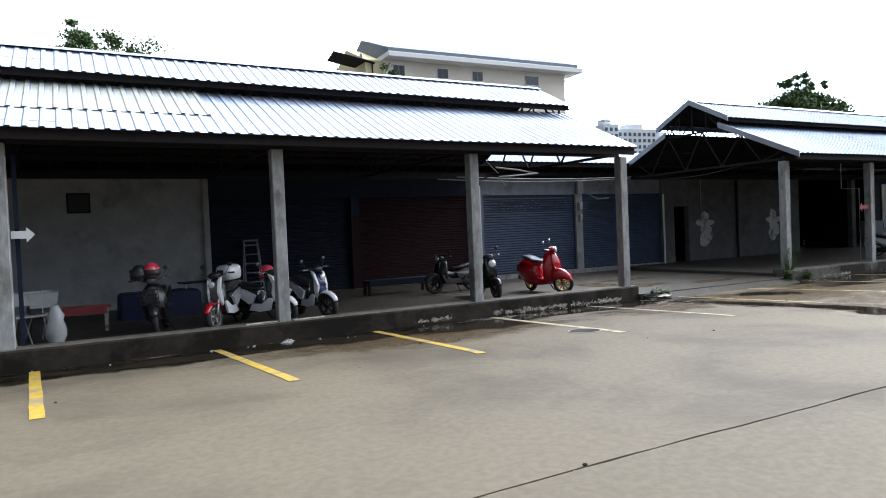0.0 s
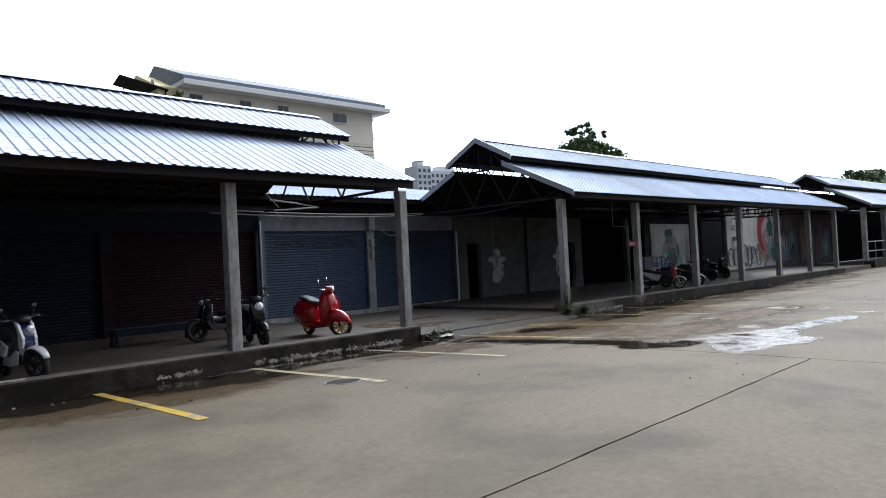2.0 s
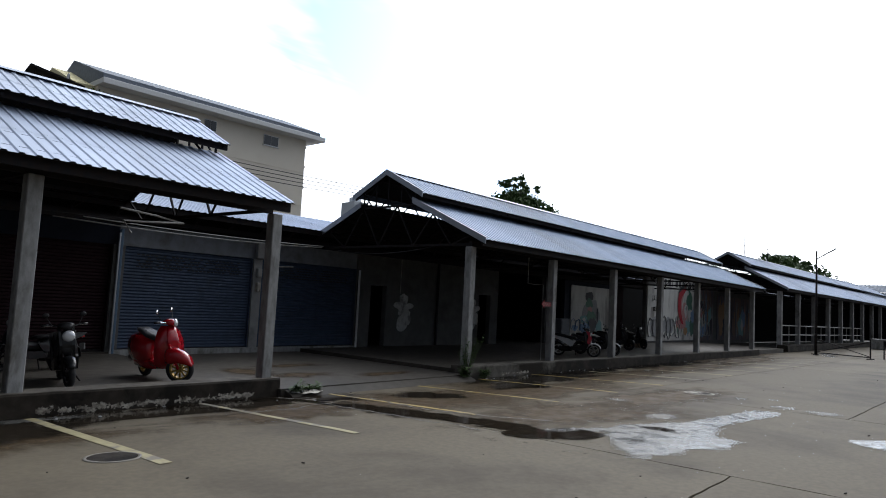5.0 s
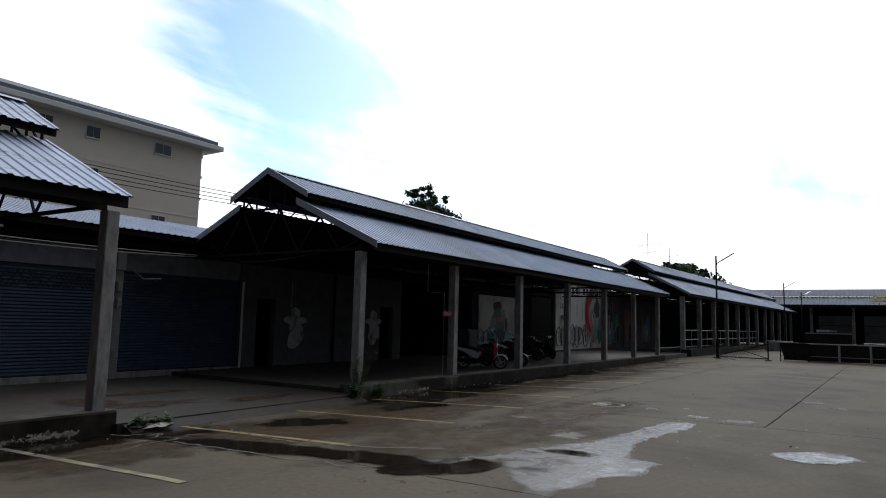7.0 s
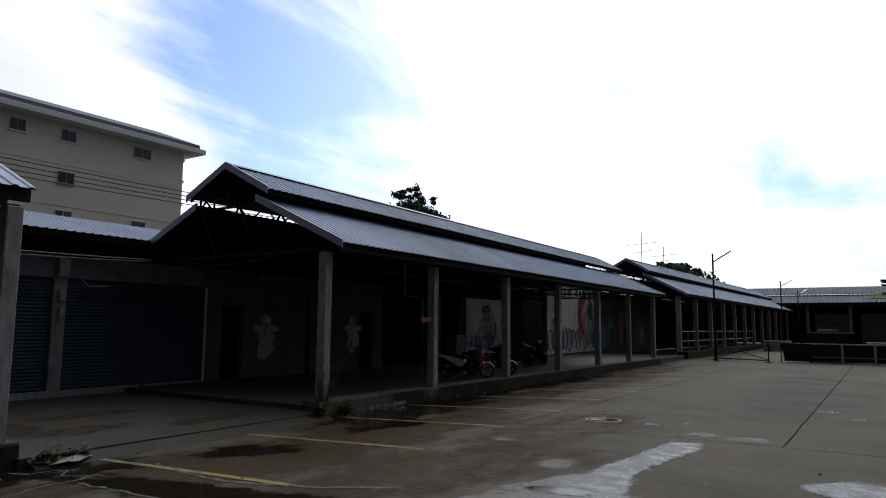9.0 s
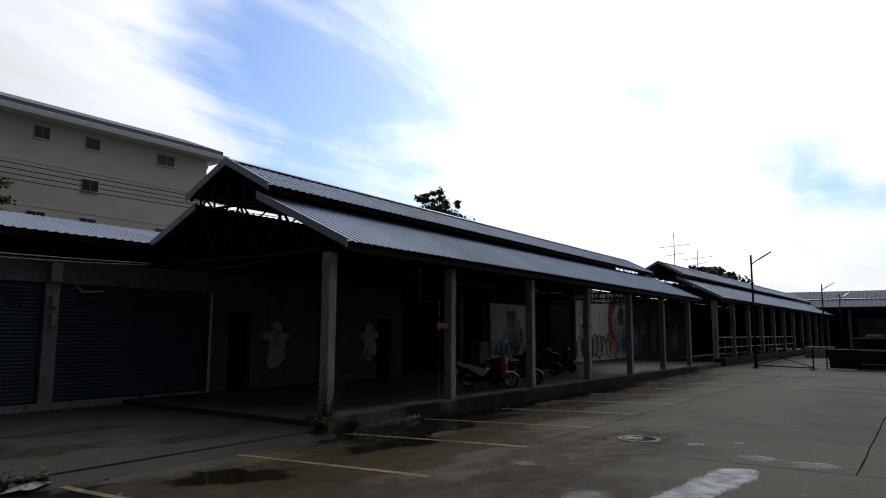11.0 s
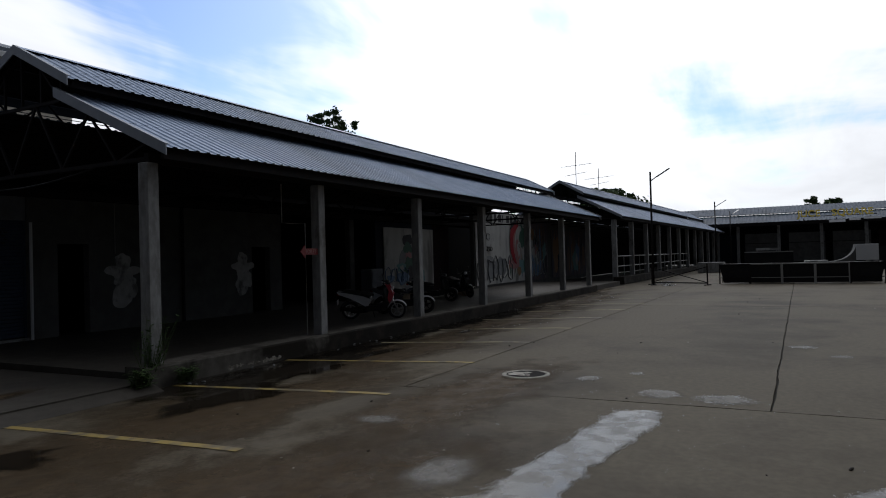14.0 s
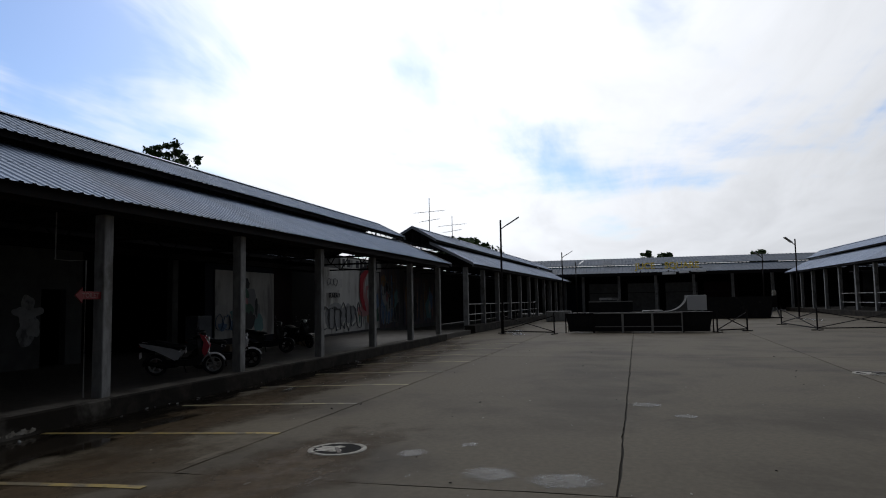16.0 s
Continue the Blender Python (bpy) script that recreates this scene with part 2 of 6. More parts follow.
M_SLUDGE = film("wet_sludge", (0.030, 0.023, 0.016), (0.015, 0.011, 0.008), 0.10, 0.40, 0.9, (0.04, 0.15), 0.15, 0.8, 1.0, 5.0, relief_=0.03)
M_DRIED = film("dried_pale_silt", (0.25, 0.24, 0.22), (0.17, 0.16, 0.145), 0.04, 0.6, 0.5, (0.4, 0.6), 0.3, 0.5, 0.55)
M_WHITEWASH = film("flaking_whitewash", (0.46, 0.43, 0.37), (0.10, 0.085, 0.07), 0.62, 0.74, 3.0, (0.7, 0.85), 0.2, 1.6, 0.9, 5.5)

# ---- mesh helpers ----
def box(bm, x0, x1, y0, y1, z0, z1, bevel=0.0):
    m = Matrix.LocRotScale(((x0 + x1) / 2, (y0 + y1) / 2, (z0 + z1) / 2), None, (abs(x1 - x0), abs(y1 - y0), abs(z1 - z0)))
    made = bmesh.ops.create_cube(bm, size=1.0, matrix=m)["verts"]
    if bevel:
        edges = list({e for v in made for e in v.link_edges})
        bmesh.ops.bevel(bm, geom=edges, offset=bevel, segments=1, affect="EDGES")
    return bm


def bar(bm, a, b, wide, high=None):
    """A square bar from a to b."""
    a, b = Vector(a), Vector(b)
    d = b - a
    high = high or wide
    turn = d.to_track_quat("Z", "Y").to_matrix().to_4x4()
    m = Matrix.Translation((a + b) / 2) @ turn @ Matrix.Diagonal((wide, high, d.length, 1))
    bmesh.ops.create_cube(bm, size=1.0, matrix=m)
    return bm


def rod(bm, a, b, r, r2=None, n=8, caps=True):
    a, b = Vector(a), Vector(b)
    d = b - a
    m = Matrix.Translation((a + b) / 2) @ d.to_track_quat("Z", "Y").to_matrix().to_4x4()
    bmesh.ops.create_cone(bm, cap_ends=caps, segments=n, radius1=r, radius2=r if r2 is None else r2, depth=d.length, matrix=m)
    return bm


def tube(bm, pts, r, n=6):
    """A round tube along points."""
    pts = [Vector(p) for p in pts]
    rings = []
    for i, p in enumerate(pts):
        d = (pts[min(i + 1, len(pts) - 1)] - pts[max(i - 1, 0)]).normalized()
        q = d.to_track_quat("Z", "Y")
        rings.append([bm.verts.new(p + q @ Vector((r * math.cos(a), r * math.sin(a), 0))) for a in (2 * math.pi * k / n for k in range(n))])
    for s, t in zip(rings, rings[1:]):
        for k in range(n):
            bm.faces.new((s[k], s[(k + 1) % n], t[(k + 1) % n], t[k]))
    bm.faces.new(rings[0][::-1])
    bm.faces.new(rings[-1])
    return bm


def loft(bm, rings, closed=True, cap=True):
    """A skin over rings of points."""
    rows = [[bm.verts.new(p) for p in ring] for ring in rings]
    k = len(rows[0])
    for s, t in zip(rows, rows[1:]):
        for i in range(k if closed else k - 1):
            bm.faces.new((s[i], s[(i + 1) % k], t[(i + 1) % k], t[i]))
    if cap and closed:
        bm.faces.new(rows[0][::-1])
        bm.faces.new(rows[-1])
    return bm


def new_bm():
    return bmesh.new()


def thing(name, at=(0, 0, 0), turn=0.0, label="", category="", group="", kind="", lean=(0, 0)):
    ob = new(name)
    ob.empty_display_size = 0.2
    ob.matrix_basis = pose(*at, lean[0], lean[1], turn)
    return tagged(ob, label, category, group, kind)


def part(name, bm, material, parent, label="", smooth=False, kind=""):
    """One mesh object under a thing or under a part."""
    me = bpy.data.meshes.new(name)
    bmesh.ops.recalc_face_normals(bm, faces=bm.faces)
    bm.to_mesh(me)
    bm.free()
    me.materials.append(material)
    if smooth:
        for p in me.polygons:
            p.use_smooth = True
    ob = new(name, me)
    ob.parent = parent
    return tagged(ob, label, kind=kind)


def solid(name, bm, material, label="", category="", kind="structure", group="", at=None, smooth=False):
    """A top-level mesh."""
    ob = part(name, bm, material, None, "", smooth)
    if at is not None:
        ob.matrix_basis = at
    return tagged(ob, label, category, group, kind)


def sheet(bm, x0, x1, low, high, pitch=0.2, rib=0.019):
    """Ribbed roofing from the low edge (y, z) to the high edge."""
    n = int(round((x1 - x0) / pitch))
    step = (x1 - x0) / n
    xs = []
    for i in range(n):
        b = x0 + i * step
        xs += [(b, 0), (b + 0.5 * step, 0), (b + 0.6 * step, rib), (b + 0.85 * step, rib), (b + 0.95 * step, 0)]
    xs.append((x1, 0))
    # two sheets to a slope, the upper lapping over the lower
    mid = (low[0] + (high[0] - low[0]) * 0.46, low[1] + (high[1] - low[1]) * 0.46)
    lap = (low[0] + (high[0] - low[0]) * 0.43, low[1] + (high[1] - low[1]) * 0.43)
    for a, b, up in ((low, mid, 0.0), (lap, high, 0.005)):
        rows = [[bm.verts.new((x, y, z + h + up + 0.006 * noise.noise((x * 0.8, y, z)))) for x, h in xs] for y, z in (a, b)]
        for i in range(len(xs) - 1):
            bm.faces.new((rows[0][i], rows[0][i + 1], rows[1][i + 1], rows[1][i]))
    return bm


def shade_lining(bm, x0, x1, low, high):
    """A near-black sheet just below a slope's roofing, painting its shaded underside."""
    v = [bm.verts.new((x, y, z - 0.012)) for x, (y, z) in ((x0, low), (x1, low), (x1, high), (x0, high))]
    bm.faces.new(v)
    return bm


# ---- ground ----
KERB_Y = 11.14          # foot of the kerb


def ground_z(y):
    """The yard falls gently to the foot of the kerb."""
    return -0.13 * min(max((y - 7.57) / 3.5, 0.0), 1.0)


bm = new_bm()
ys = [-600, -60, -20, 0, 7.5, 8, 8.6, 9.2, 9.8, 10.4, 11.0, 11.3, 20, 60, 700]
rows = [[bm.verts.new((x, y, ground_z(y) - 0.03)) for x in (-600, -30, 20, 60, 120, 900)] for y in ys]
for r, s in zip(rows, rows[1:]):
    for i in range(5):
        bm.faces.new((r[i], r[i + 1], s[i + 1], s[i]))
ground = solid("ground", bm, M_GROUND, "dark earth under and around the concrete yard", "ground")

# ---- arcade floors and kerbs ----
POST_Y = 11.37
B_X, B_TURN = 16.36, -1.15   # the long shed stands slightly askew to the first


def askew(ob):
    """Turns a thing built along x about the near corner of the long shed."""
    ob.matrix_basis = pose(B_X, POST_Y, 0, 0, 0, B_TURN) @ pose(-B_X, -POST_Y, 0) @ ob.matrix_basis
    return ob


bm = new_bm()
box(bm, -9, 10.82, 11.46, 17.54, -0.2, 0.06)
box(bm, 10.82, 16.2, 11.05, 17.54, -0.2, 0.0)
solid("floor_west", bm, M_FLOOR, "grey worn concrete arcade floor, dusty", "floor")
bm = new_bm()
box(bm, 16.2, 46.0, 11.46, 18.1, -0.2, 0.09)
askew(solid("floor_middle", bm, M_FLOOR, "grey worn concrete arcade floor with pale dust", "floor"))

# sloped concrete apron at the drive-in gap
bm = new_bm()
loft(bm, [[(x, 10.8, ground_z(10.8) - 0.05), (x, 10.8 + 0.04 * noise.noise((x, 1, 1)), ground_z(10.8) + 0.003), (x, 11.05, -0.02), (x, 11.05, -0.2)] for x in (10.9 + 0.265 * i for i in range(21))])
solid("apron", bm, M_FLOOR, "worn concrete apron sloping up to the arcade floor", "pavement")


def kerb(name, x0, x1, top, y0=KERB_Y, y1=11.58, face=None):
    bm = new_bm()
    n = int((x1 - x0) / 0.3)
    prof = [(y0 - 0.01, -0.3), (y0, top - 0.025), (y0 + 0.025, top), (y1, top), (y1, -0.3)]
    rings = []
    for i in range(n + 1):
        x = x0 + (x1 - x0) * i / n
        d = 0.012 * noise.noise((x * 1.7, 0, 4))
        rings.append([(x, y + d, z + (0.006 * noise.noise((x * 2.3, 5, 0)) if z > 0 else 0)) for y, z in prof])
    loft(bm, rings)
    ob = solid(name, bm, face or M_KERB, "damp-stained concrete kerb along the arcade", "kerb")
    cap_rings = []
    for i in range(n + 1):
        x = x0 + (x1 - x0) * i / n
        d, e = 0.012 * noise.noise((x * 1.7, 0, 4)), 0.02 * noise.noise((x * 2.9, 2, 1))
        zt = top + 0.006 * noise.noise((x * 2.3, 5, 0))
        cap_rings.append([(x, y0 + 0.03 + d + e, zt - 0.01), (x, y0 + 0.034 + d + e, zt + 0.005), (x, y1 - 0.01 + d, zt + 0.005), (x, y1 - 0.01 + d, zt - 0.01)])
    part("kerb_top", loft(new_bm(), cap_rings), M_DUST, ob, "pale dusty cement topping")
    return ob


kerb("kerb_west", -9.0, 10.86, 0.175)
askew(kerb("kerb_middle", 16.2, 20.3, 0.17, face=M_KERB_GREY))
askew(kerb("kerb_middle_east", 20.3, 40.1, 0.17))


# ---- sheds ----
EAVE, LOW_TOP, UP_EAVE, RIDGE = (-0.55, 3.22), (1.95, 4.36), (1.6, 4.50), (2.98, 5.20)
R_UP, R_TOP, R_LOW = (4.32, 4.55), (3.95, 4.34), (5.66, 3.58)


def shed(x0, x1, posts, at, turn, label, back_rows=True, lift=0.0, stretch=1.0, post_w=0.2, base=0.15, barge=(True, True), group="", sheets=None):
    """An open market shed with a raised ridge roof: posts, trusses, purlins, ribbed sheets. Its length runs along its own x."""
    def up(p):
        return p[0], p[1] * stretch + lift
    eave, low_top, up_eave, ridge = up(EAVE), up(LOW_TOP), up(UP_EAVE), up(RIDGE)
    r_up, r_top, r_low = up(R_UP), up(R_TOP), up(R_LOW)
    s = thing("market_shed", at, turn, label, "shed", group)
    for name, lo, hi in (("front_roof", eave, low_top), ("front_ridge_roof", up_eave, ridge), ("rear_ridge_roof", r_up, ridge), ("rear_roof", r_low, r_top)):
        part(name, sheet(new_bm(), x0, x1, lo, hi), sheets or M_ROOF, s)
        part("roof_underside", shade_lining(new_bm(), x0 + 0.01, x1 - 0.01, lo, hi), M_SHADE_FACE, s)
    part("ridge_cap", loft(new_bm(), [[(x, ridge[0] + dy, ridge[1] + dz) for dy, dz in ((-0.2, -0.045), (0, 0.045), (0.2, -0.045), (0, 0.02))] for x in (x0, x1)]), M_ROOF, s)
    # eave channel beams
    part("eave_beam", box(new_bm(), x0 + 0.03, x1 - 0.03, eave[0] + 0.10, eave[0] + 0.16, eave[1] - 0.15, eave[1] + 0.02), M_STEEL, s, "dark steel eave channel")
    part("ridge_eave_beam", box(new_bm(), x0 + 0.03, x1 - 0.03, up_eave[0] + 0.08, up_eave[0] + 0.13, up_eave[1] - 0.1, up_eave[1] + 0.02), M_STEEL, s)
    part("post_beam", box(new_bm(), x0 + 0.1, x1 - 0.1, -0.05, 0.05, eave[1] - 0.16, eave[1] - 0.02), M_STEEL, s)
    part("rear_beam", box(new_bm(), x0 + 0.1, x1 - 0.1, 5.45, 5.55, eave[1] - 0.16, eave[1]), M_STEEL, s)
    for lo, hi, k in ((eave, low_top, 4), (up_eave, ridge, 2), (r_up, ridge, 2), (r_low, r_top, 3)):
        for i in range(k):
            f = (i + 0.5) / k
            y, z = lo[0] + (hi[0] - lo[0]) * f, lo[1] + (hi[1] - lo[1]) * f
            part("purlin", box(new_bm(), x0 + 0.03, x1 - 0.03, y - 0.025, y + 0.025, z - 0.09, z - 0.01), M_STEEL, s)
    # lattice in the raised gap
    for y, z0, z1 in ((low_top[0] - 0.03, low_top[1] - 0.16, up_eave[1] + 0.12), (r_top[0] + 0.02, r_top[1] - 0.16, r_up[1] + 0.1)):
        bm = new_bm()
        n = int((x1 - x0) / 0.5)
        for i in range(n):
            xa, xb = x0 + 0.1 + i * 0.5, x0 + 0.1 + (i + 1) * 0.5
            za, zb = (z0, z1) if i % 2 else (z1, z0)
            bar(bm, (xa, y, za), (xb, y, zb), 0.03)
        bar(bm, (x0 + 0.05, y, z0), (x1 - 0.05, y, z0), 0.045)
        part("lattice_girder", bm, M_STEEL, s)
    ends = [x0 + 0.12, x1 - 0.12]
    for x in [ends[0], *[p for p in posts if x0 + 0.5 < p < x1 - 0.5], ends[1]]:
        bm = new_bm()
        zb = eave[1] - 0.1
        bar(bm, (x, eave[0] + 0.1, eave[1] - 0.07), (x, low_top[0], low_top[1] - 0.1), 0.05, 0.06)
        bar(bm, (x, up_eave[0] + 0.05, up_eave[1] - 0.06), (x, ridge[0], ridge[1] - 0.08), 0.05, 0.06)
        bar(bm, (x, r_up[0], r_up[1] - 0.06), (x, ridge[0], ridge[1] - 0.08), 0.05, 0.06)
        bar(bm, (x, r_low[0], r_low[1] - 0.07), (x, r_top[0], r_top[1] - 0.1), 0.05, 0.06)
        bar(bm, (x, 0.0, zb), (x, 5.5, zb), 0.05, 0.06)
        mid = low_top[1] - 0.14
        bar(bm, (x, low_top[0], mid), (x, r_top[0], mid), 0.05)
        top = lambda y: eave[1] - 0.12 + (y - eave[0]) * (low_top[1] - eave[1]) / (low_top[0] - eave[0]) if y < low_top[0] else mid
        stops = [0.0, 0.65, 1.3, 1.95, 2.62, 3.28, 3.95, 4.7, 5.4]
        for i, (ya, yb) in enumerate(zip(stops, stops[1:])):
            ta = min(top(ya), r_low[1] - 0.1 + (r_low[0] - ya) * (r_top[1] - r_low[1]) / (r_low[0] - r_top[0]) if ya > r_top[0] else 9)
            tb = min(top(yb), r_low[1] - 0.1 + (r_low[0] - yb) * (r_top[1] - r_low[1]) / (r_low[0] - r_top[0]) if yb > r_top[0] else 9)
            bar(bm, (x, ya, zb if i % 2 else ta), (x, yb, tb if i % 2 else zb), 0.035)
        for y in (low_top[0], (low_top[0] + ridge[0]) / 2, ridge[0], (ridge[0] + r_top[0]) / 2, r_top[0]):
            zt = ridge[1] - 0.08 - abs(y - ridge[0]) * 0.5
            bar(bm, (x, y, mid), (x, y, zt), 0.035)
        bar(bm, (x, low_top[0], mid), (x, (low_top[0] + ridge[0]) / 2, ridge[1] - 0.42), 0.03)
        bar(bm, (x, r_top[0], mid), (x, (r_top[0] + ridge[0]) / 2, ridge[1] - 0.42), 0.03)
        part("roof_truss", bm, M_STEEL, s, "dark steel angle truss")
    for flag, xe in zip(barge, (x0, x1)):
        if flag:
            for lo, hi in ((eave, low_top), (up_eave, ridge), (r_up, ridge), (r_low, r_top)):
                sx = 0.02 if xe == x1 else -0.02
                d = (hi[0] - lo[0], hi[1] - lo[1])
                bm = new_bm()
                loft(bm, [[(xe + a, lo[0] + d[0] * f, lo[1] + d[1] * f + h) for a, h in ((sx, -0.11), (sx, 0.05), (-3 * sx, 0.05), (-3 * sx, 0.04), (0, 0.04), (0, -0.11))] for f in (0, 1)])
                part("barge_flashing", bm, M_BARGE, s, "grey folded metal barge flashing")
    for x in posts:
        bm = new_bm()
        h = post_w / 2
        top = eave[1] - 0.16
        box(bm, x - h, x + h, -h, h, base, top, 0.012)
        part("post", bm, M_POST, s, "square weathered concrete post")
    return s


POSTS_A = [-8.8, -4.9, -1.0, 2.91, 6.75, 10.66]
shed_a = shed(-9.2, 10.68, POSTS_A, (0, POST_Y, 0), 0, "open market shed with ribbed pale metal roof and raised ridge", barge=(False, False), group="market sheds")
old_low = (EAVE[0] + (LOW_TOP[0] - EAVE[0]) * 0.36, EAVE[1] + (LOW_TOP[1] - EAVE[1]) * 0.36 + 0.014)
part("old_roof_sheet", sheet(new_bm(), -9.19, 2.0, old_low, (LOW_TOP[0], LOW_TOP[1] + 0.014)), M_ROOF_OLD, shed_a, "dull older roof sheets")
POSTS_B = [0.13 + 3.85 * i for i in range(7)]
shed(0.0, 23.57, POSTS_B, (B_X, POST_Y, 0), B_TURN, "long open market shed with ribbed pale metal roof and grey barge", group="market sheds", sheets=M_ROOF_DULL)
POSTS_C = [0.3, 4.1, 7.9, 11.7, 15.5, 19.3, 23.1, 27.0, 30.9, 34.8, 38.7, 42.6]
shed(0.0, 44.0, POSTS_C, (46.9, POST_Y, 0), -3.1, "distant market shed with weathered metal roof and white rails", group="market sheds",
     stretch=1.11, lift=0.05, post_w=0.26, base=0.1)
shed(0.0, 40.5, [0.4 + 3.9 * i for i in range(11)], (88.5, -14.4, 0.4), 180, "market shed across the yard with pale metal roof", group="market sheds",
     stretch=1.11, lift=0.05, post_w=0.26, base=0.0)
solid("plinth_south", box(new_bm(), 47.6, 88.6, -20.3, -13.8, -0.1, 0.4, 0.02), M_KERB, "low concrete plinth of the shed across the yard", "plinth")

# ---- back row: wall, shutters, roof ----
WALL_Y = 17.54


def wall_piece(name, x0, x1, z0, z1, mat, label, y0=WALL_Y, thick=0.2, kind="structure"):
    return solid(name, box(new_bm(), x0, x1, y0, y0 + thick, z0, z1), mat, label, "wall", kind)


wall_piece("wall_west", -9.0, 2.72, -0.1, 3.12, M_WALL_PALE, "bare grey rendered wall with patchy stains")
# Under the shed the beam turns near-black; shade is in its colour.
wall_piece("wall_beam_west", 2.86, 10.76, 2.62, 3.12, M_SHADE_NAVY, "near-black beam above the shutters, darkened for shade")
wall_piece("wall_beam", 10.76, 18.5, 2.62, 3.12, M_BEAM, "pale painted concrete beam above the shutters")
# Panel stands in for the shaded gap above the beam.
wall_piece("wall_upper", -9.0, 60.0, 3.12, 3.62, M_VOID, "near-black panel filling the shaded gap under the back roof", WALL_Y + 0.1)
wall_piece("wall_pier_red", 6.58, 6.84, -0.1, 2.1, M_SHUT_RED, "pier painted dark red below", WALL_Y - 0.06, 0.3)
# Grey pier top coloured near-black for shade.
wall_piece("wall_pier_top", 6.58, 6.84, 2.1, 2.62, M_SHADE_NAVY, "bare top of the painted pier, darkened for shade", WALL_Y - 0.06, 0.3)
for x0, x1 in ((10.62, 10.9), (14.52, 14.8), (18.5, 18.78)):
    wall_piece("wall_pier", x0, x1, -0.1, 2.62 if x0 < 18 else 3.12, M_WALL_PALE if 14 < x0 < 15 else M_WALL, "grey rendered pier between shutters", WALL_Y - 0.06, 0.3)
wall_piece("wall_pier_west", 2.72, 2.86, -0.1, 3.12, M_WALL_PALE, "pale narrow rendered pier beside the dark shutter", WALL_Y - 0.06, 0.3)
wall_piece("wall_sill", 2.86, 10.8, -0.1, 0.1, M_FLOOR, "low concrete sill under the shutters", WALL_Y - 0.1)
wall_piece("wall_sill", 10.8, 18.5, -0.1, 0.14, M_POST, "low pale concrete sill under the shutters", WALL_Y - 0.1)
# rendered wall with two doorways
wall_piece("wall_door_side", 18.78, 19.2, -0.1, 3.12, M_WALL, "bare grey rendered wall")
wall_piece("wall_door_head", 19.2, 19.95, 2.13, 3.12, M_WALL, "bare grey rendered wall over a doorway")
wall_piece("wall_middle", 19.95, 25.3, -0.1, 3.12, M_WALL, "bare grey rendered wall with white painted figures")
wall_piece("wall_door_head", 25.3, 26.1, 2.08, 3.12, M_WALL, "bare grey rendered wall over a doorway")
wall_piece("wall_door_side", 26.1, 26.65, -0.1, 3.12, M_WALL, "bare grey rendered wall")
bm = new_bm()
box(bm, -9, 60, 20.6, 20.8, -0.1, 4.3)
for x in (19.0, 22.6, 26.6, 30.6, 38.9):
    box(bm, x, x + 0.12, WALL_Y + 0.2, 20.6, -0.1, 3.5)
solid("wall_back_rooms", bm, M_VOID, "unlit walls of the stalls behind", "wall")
solid("floor_back_rooms", box(new_bm(), 18.0, 39.0, WALL_Y, 20.6, -0.1, 0.07), M_FLOOR, "dark concrete floor of the stalls", "floor")
solid("roof_back_row", sheet(new_bm(), -9.0, 46.6, (16.88, 3.6), (20.8, 4.5)), M_ROOF, "ribbed metal roof of the back row", "roof")
bm = new_bm()
box(bm, -9, 46.5, 16.95, 17.0, 3.46, 3.58)
box(bm, -9, 46.5, 17.3, 17.36, 3.2, 3.32)
for i in range(55):
    bar(bm, (-8.5 + i, 17.33, 3.3), (-8.5 + i, 16.95, 3.55), 0.04)
    bar(bm, (-8.5 + i, 17.33, 3.3), (-8.0 + i, 17.33, 3.62), 0.03)
solid("trim_back_eave", bm, M_STEEL, "dark steel eave brackets of the back row", "eave")


def shutter(name, x0, x1, z0, z1, mat, label, slots=False):
    s = thing(name, ((x0 + x1) / 2, WALL_Y, 0), 0, label, "shutter", "roller shutters")
    hx = (x1 - x0) / 2
    bm = new_bm()
    n = int((z1 - z0) / 0.075)
    rows = []
    for i in range(n):
        z = z0 + (z1 - z0) * i / n
        d = (z1 - z0) / n
        rows += [(0.06, z), (0.045, z + d * 0.3), (0.06, z + d * 0.85), (0.072, z + d * 0.93)]
    rows.append((0.06, z1))
    loft(bm, [[(-hx, y, z), (hx, y, z)] for y, z in rows], closed=False, cap=False)
    part("curtain", bm, mat, s)
    part("bottom_bar", box(new_bm(), -hx, hx, 0.03, 0.08, z0 - 0.06, z0, 0.008), M_STEEL, s, "dark bottom rail")
    for sx in (-1, 1):
        part("guide_rail", box(new_bm(), sx * hx - 0.03, sx * hx + 0.03, 0.0, 0.1, z0 - 0.06, z1), mat, s)
    if slots:
        bm = new_bm()
        for r in range(5):
            for c in range(26):
                if noise.noise((c * 0.9, r * 1.7, x0)) > -0.25:
                    x = -hx + 0.35 + c * (2 * hx - 0.7) / 26 + (0.05 if r % 2 else 0)
                    z = z1 - 0.18 - r * 0.075
                    box(bm, x, x + 0.065, 0.038, 0.06, z - 0.014, z + 0.014)
        part("punched_band", bm, M_BLACK, s, "small punched vent slots", kind="stuff")
    return s


shutter("roller_shutter", 2.86, 6.58, 0.16, 2.62, M_SHADE_NAVY, "closed dark navy grey roller shutter in the back wall")
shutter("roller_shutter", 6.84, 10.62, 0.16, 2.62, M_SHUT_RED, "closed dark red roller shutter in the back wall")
shutter("roller_shutter", 10.9, 14.52, 0.16, 2.62, M_SHUT_BLUE, "closed blue-grey roller shutter with vent slots", True)
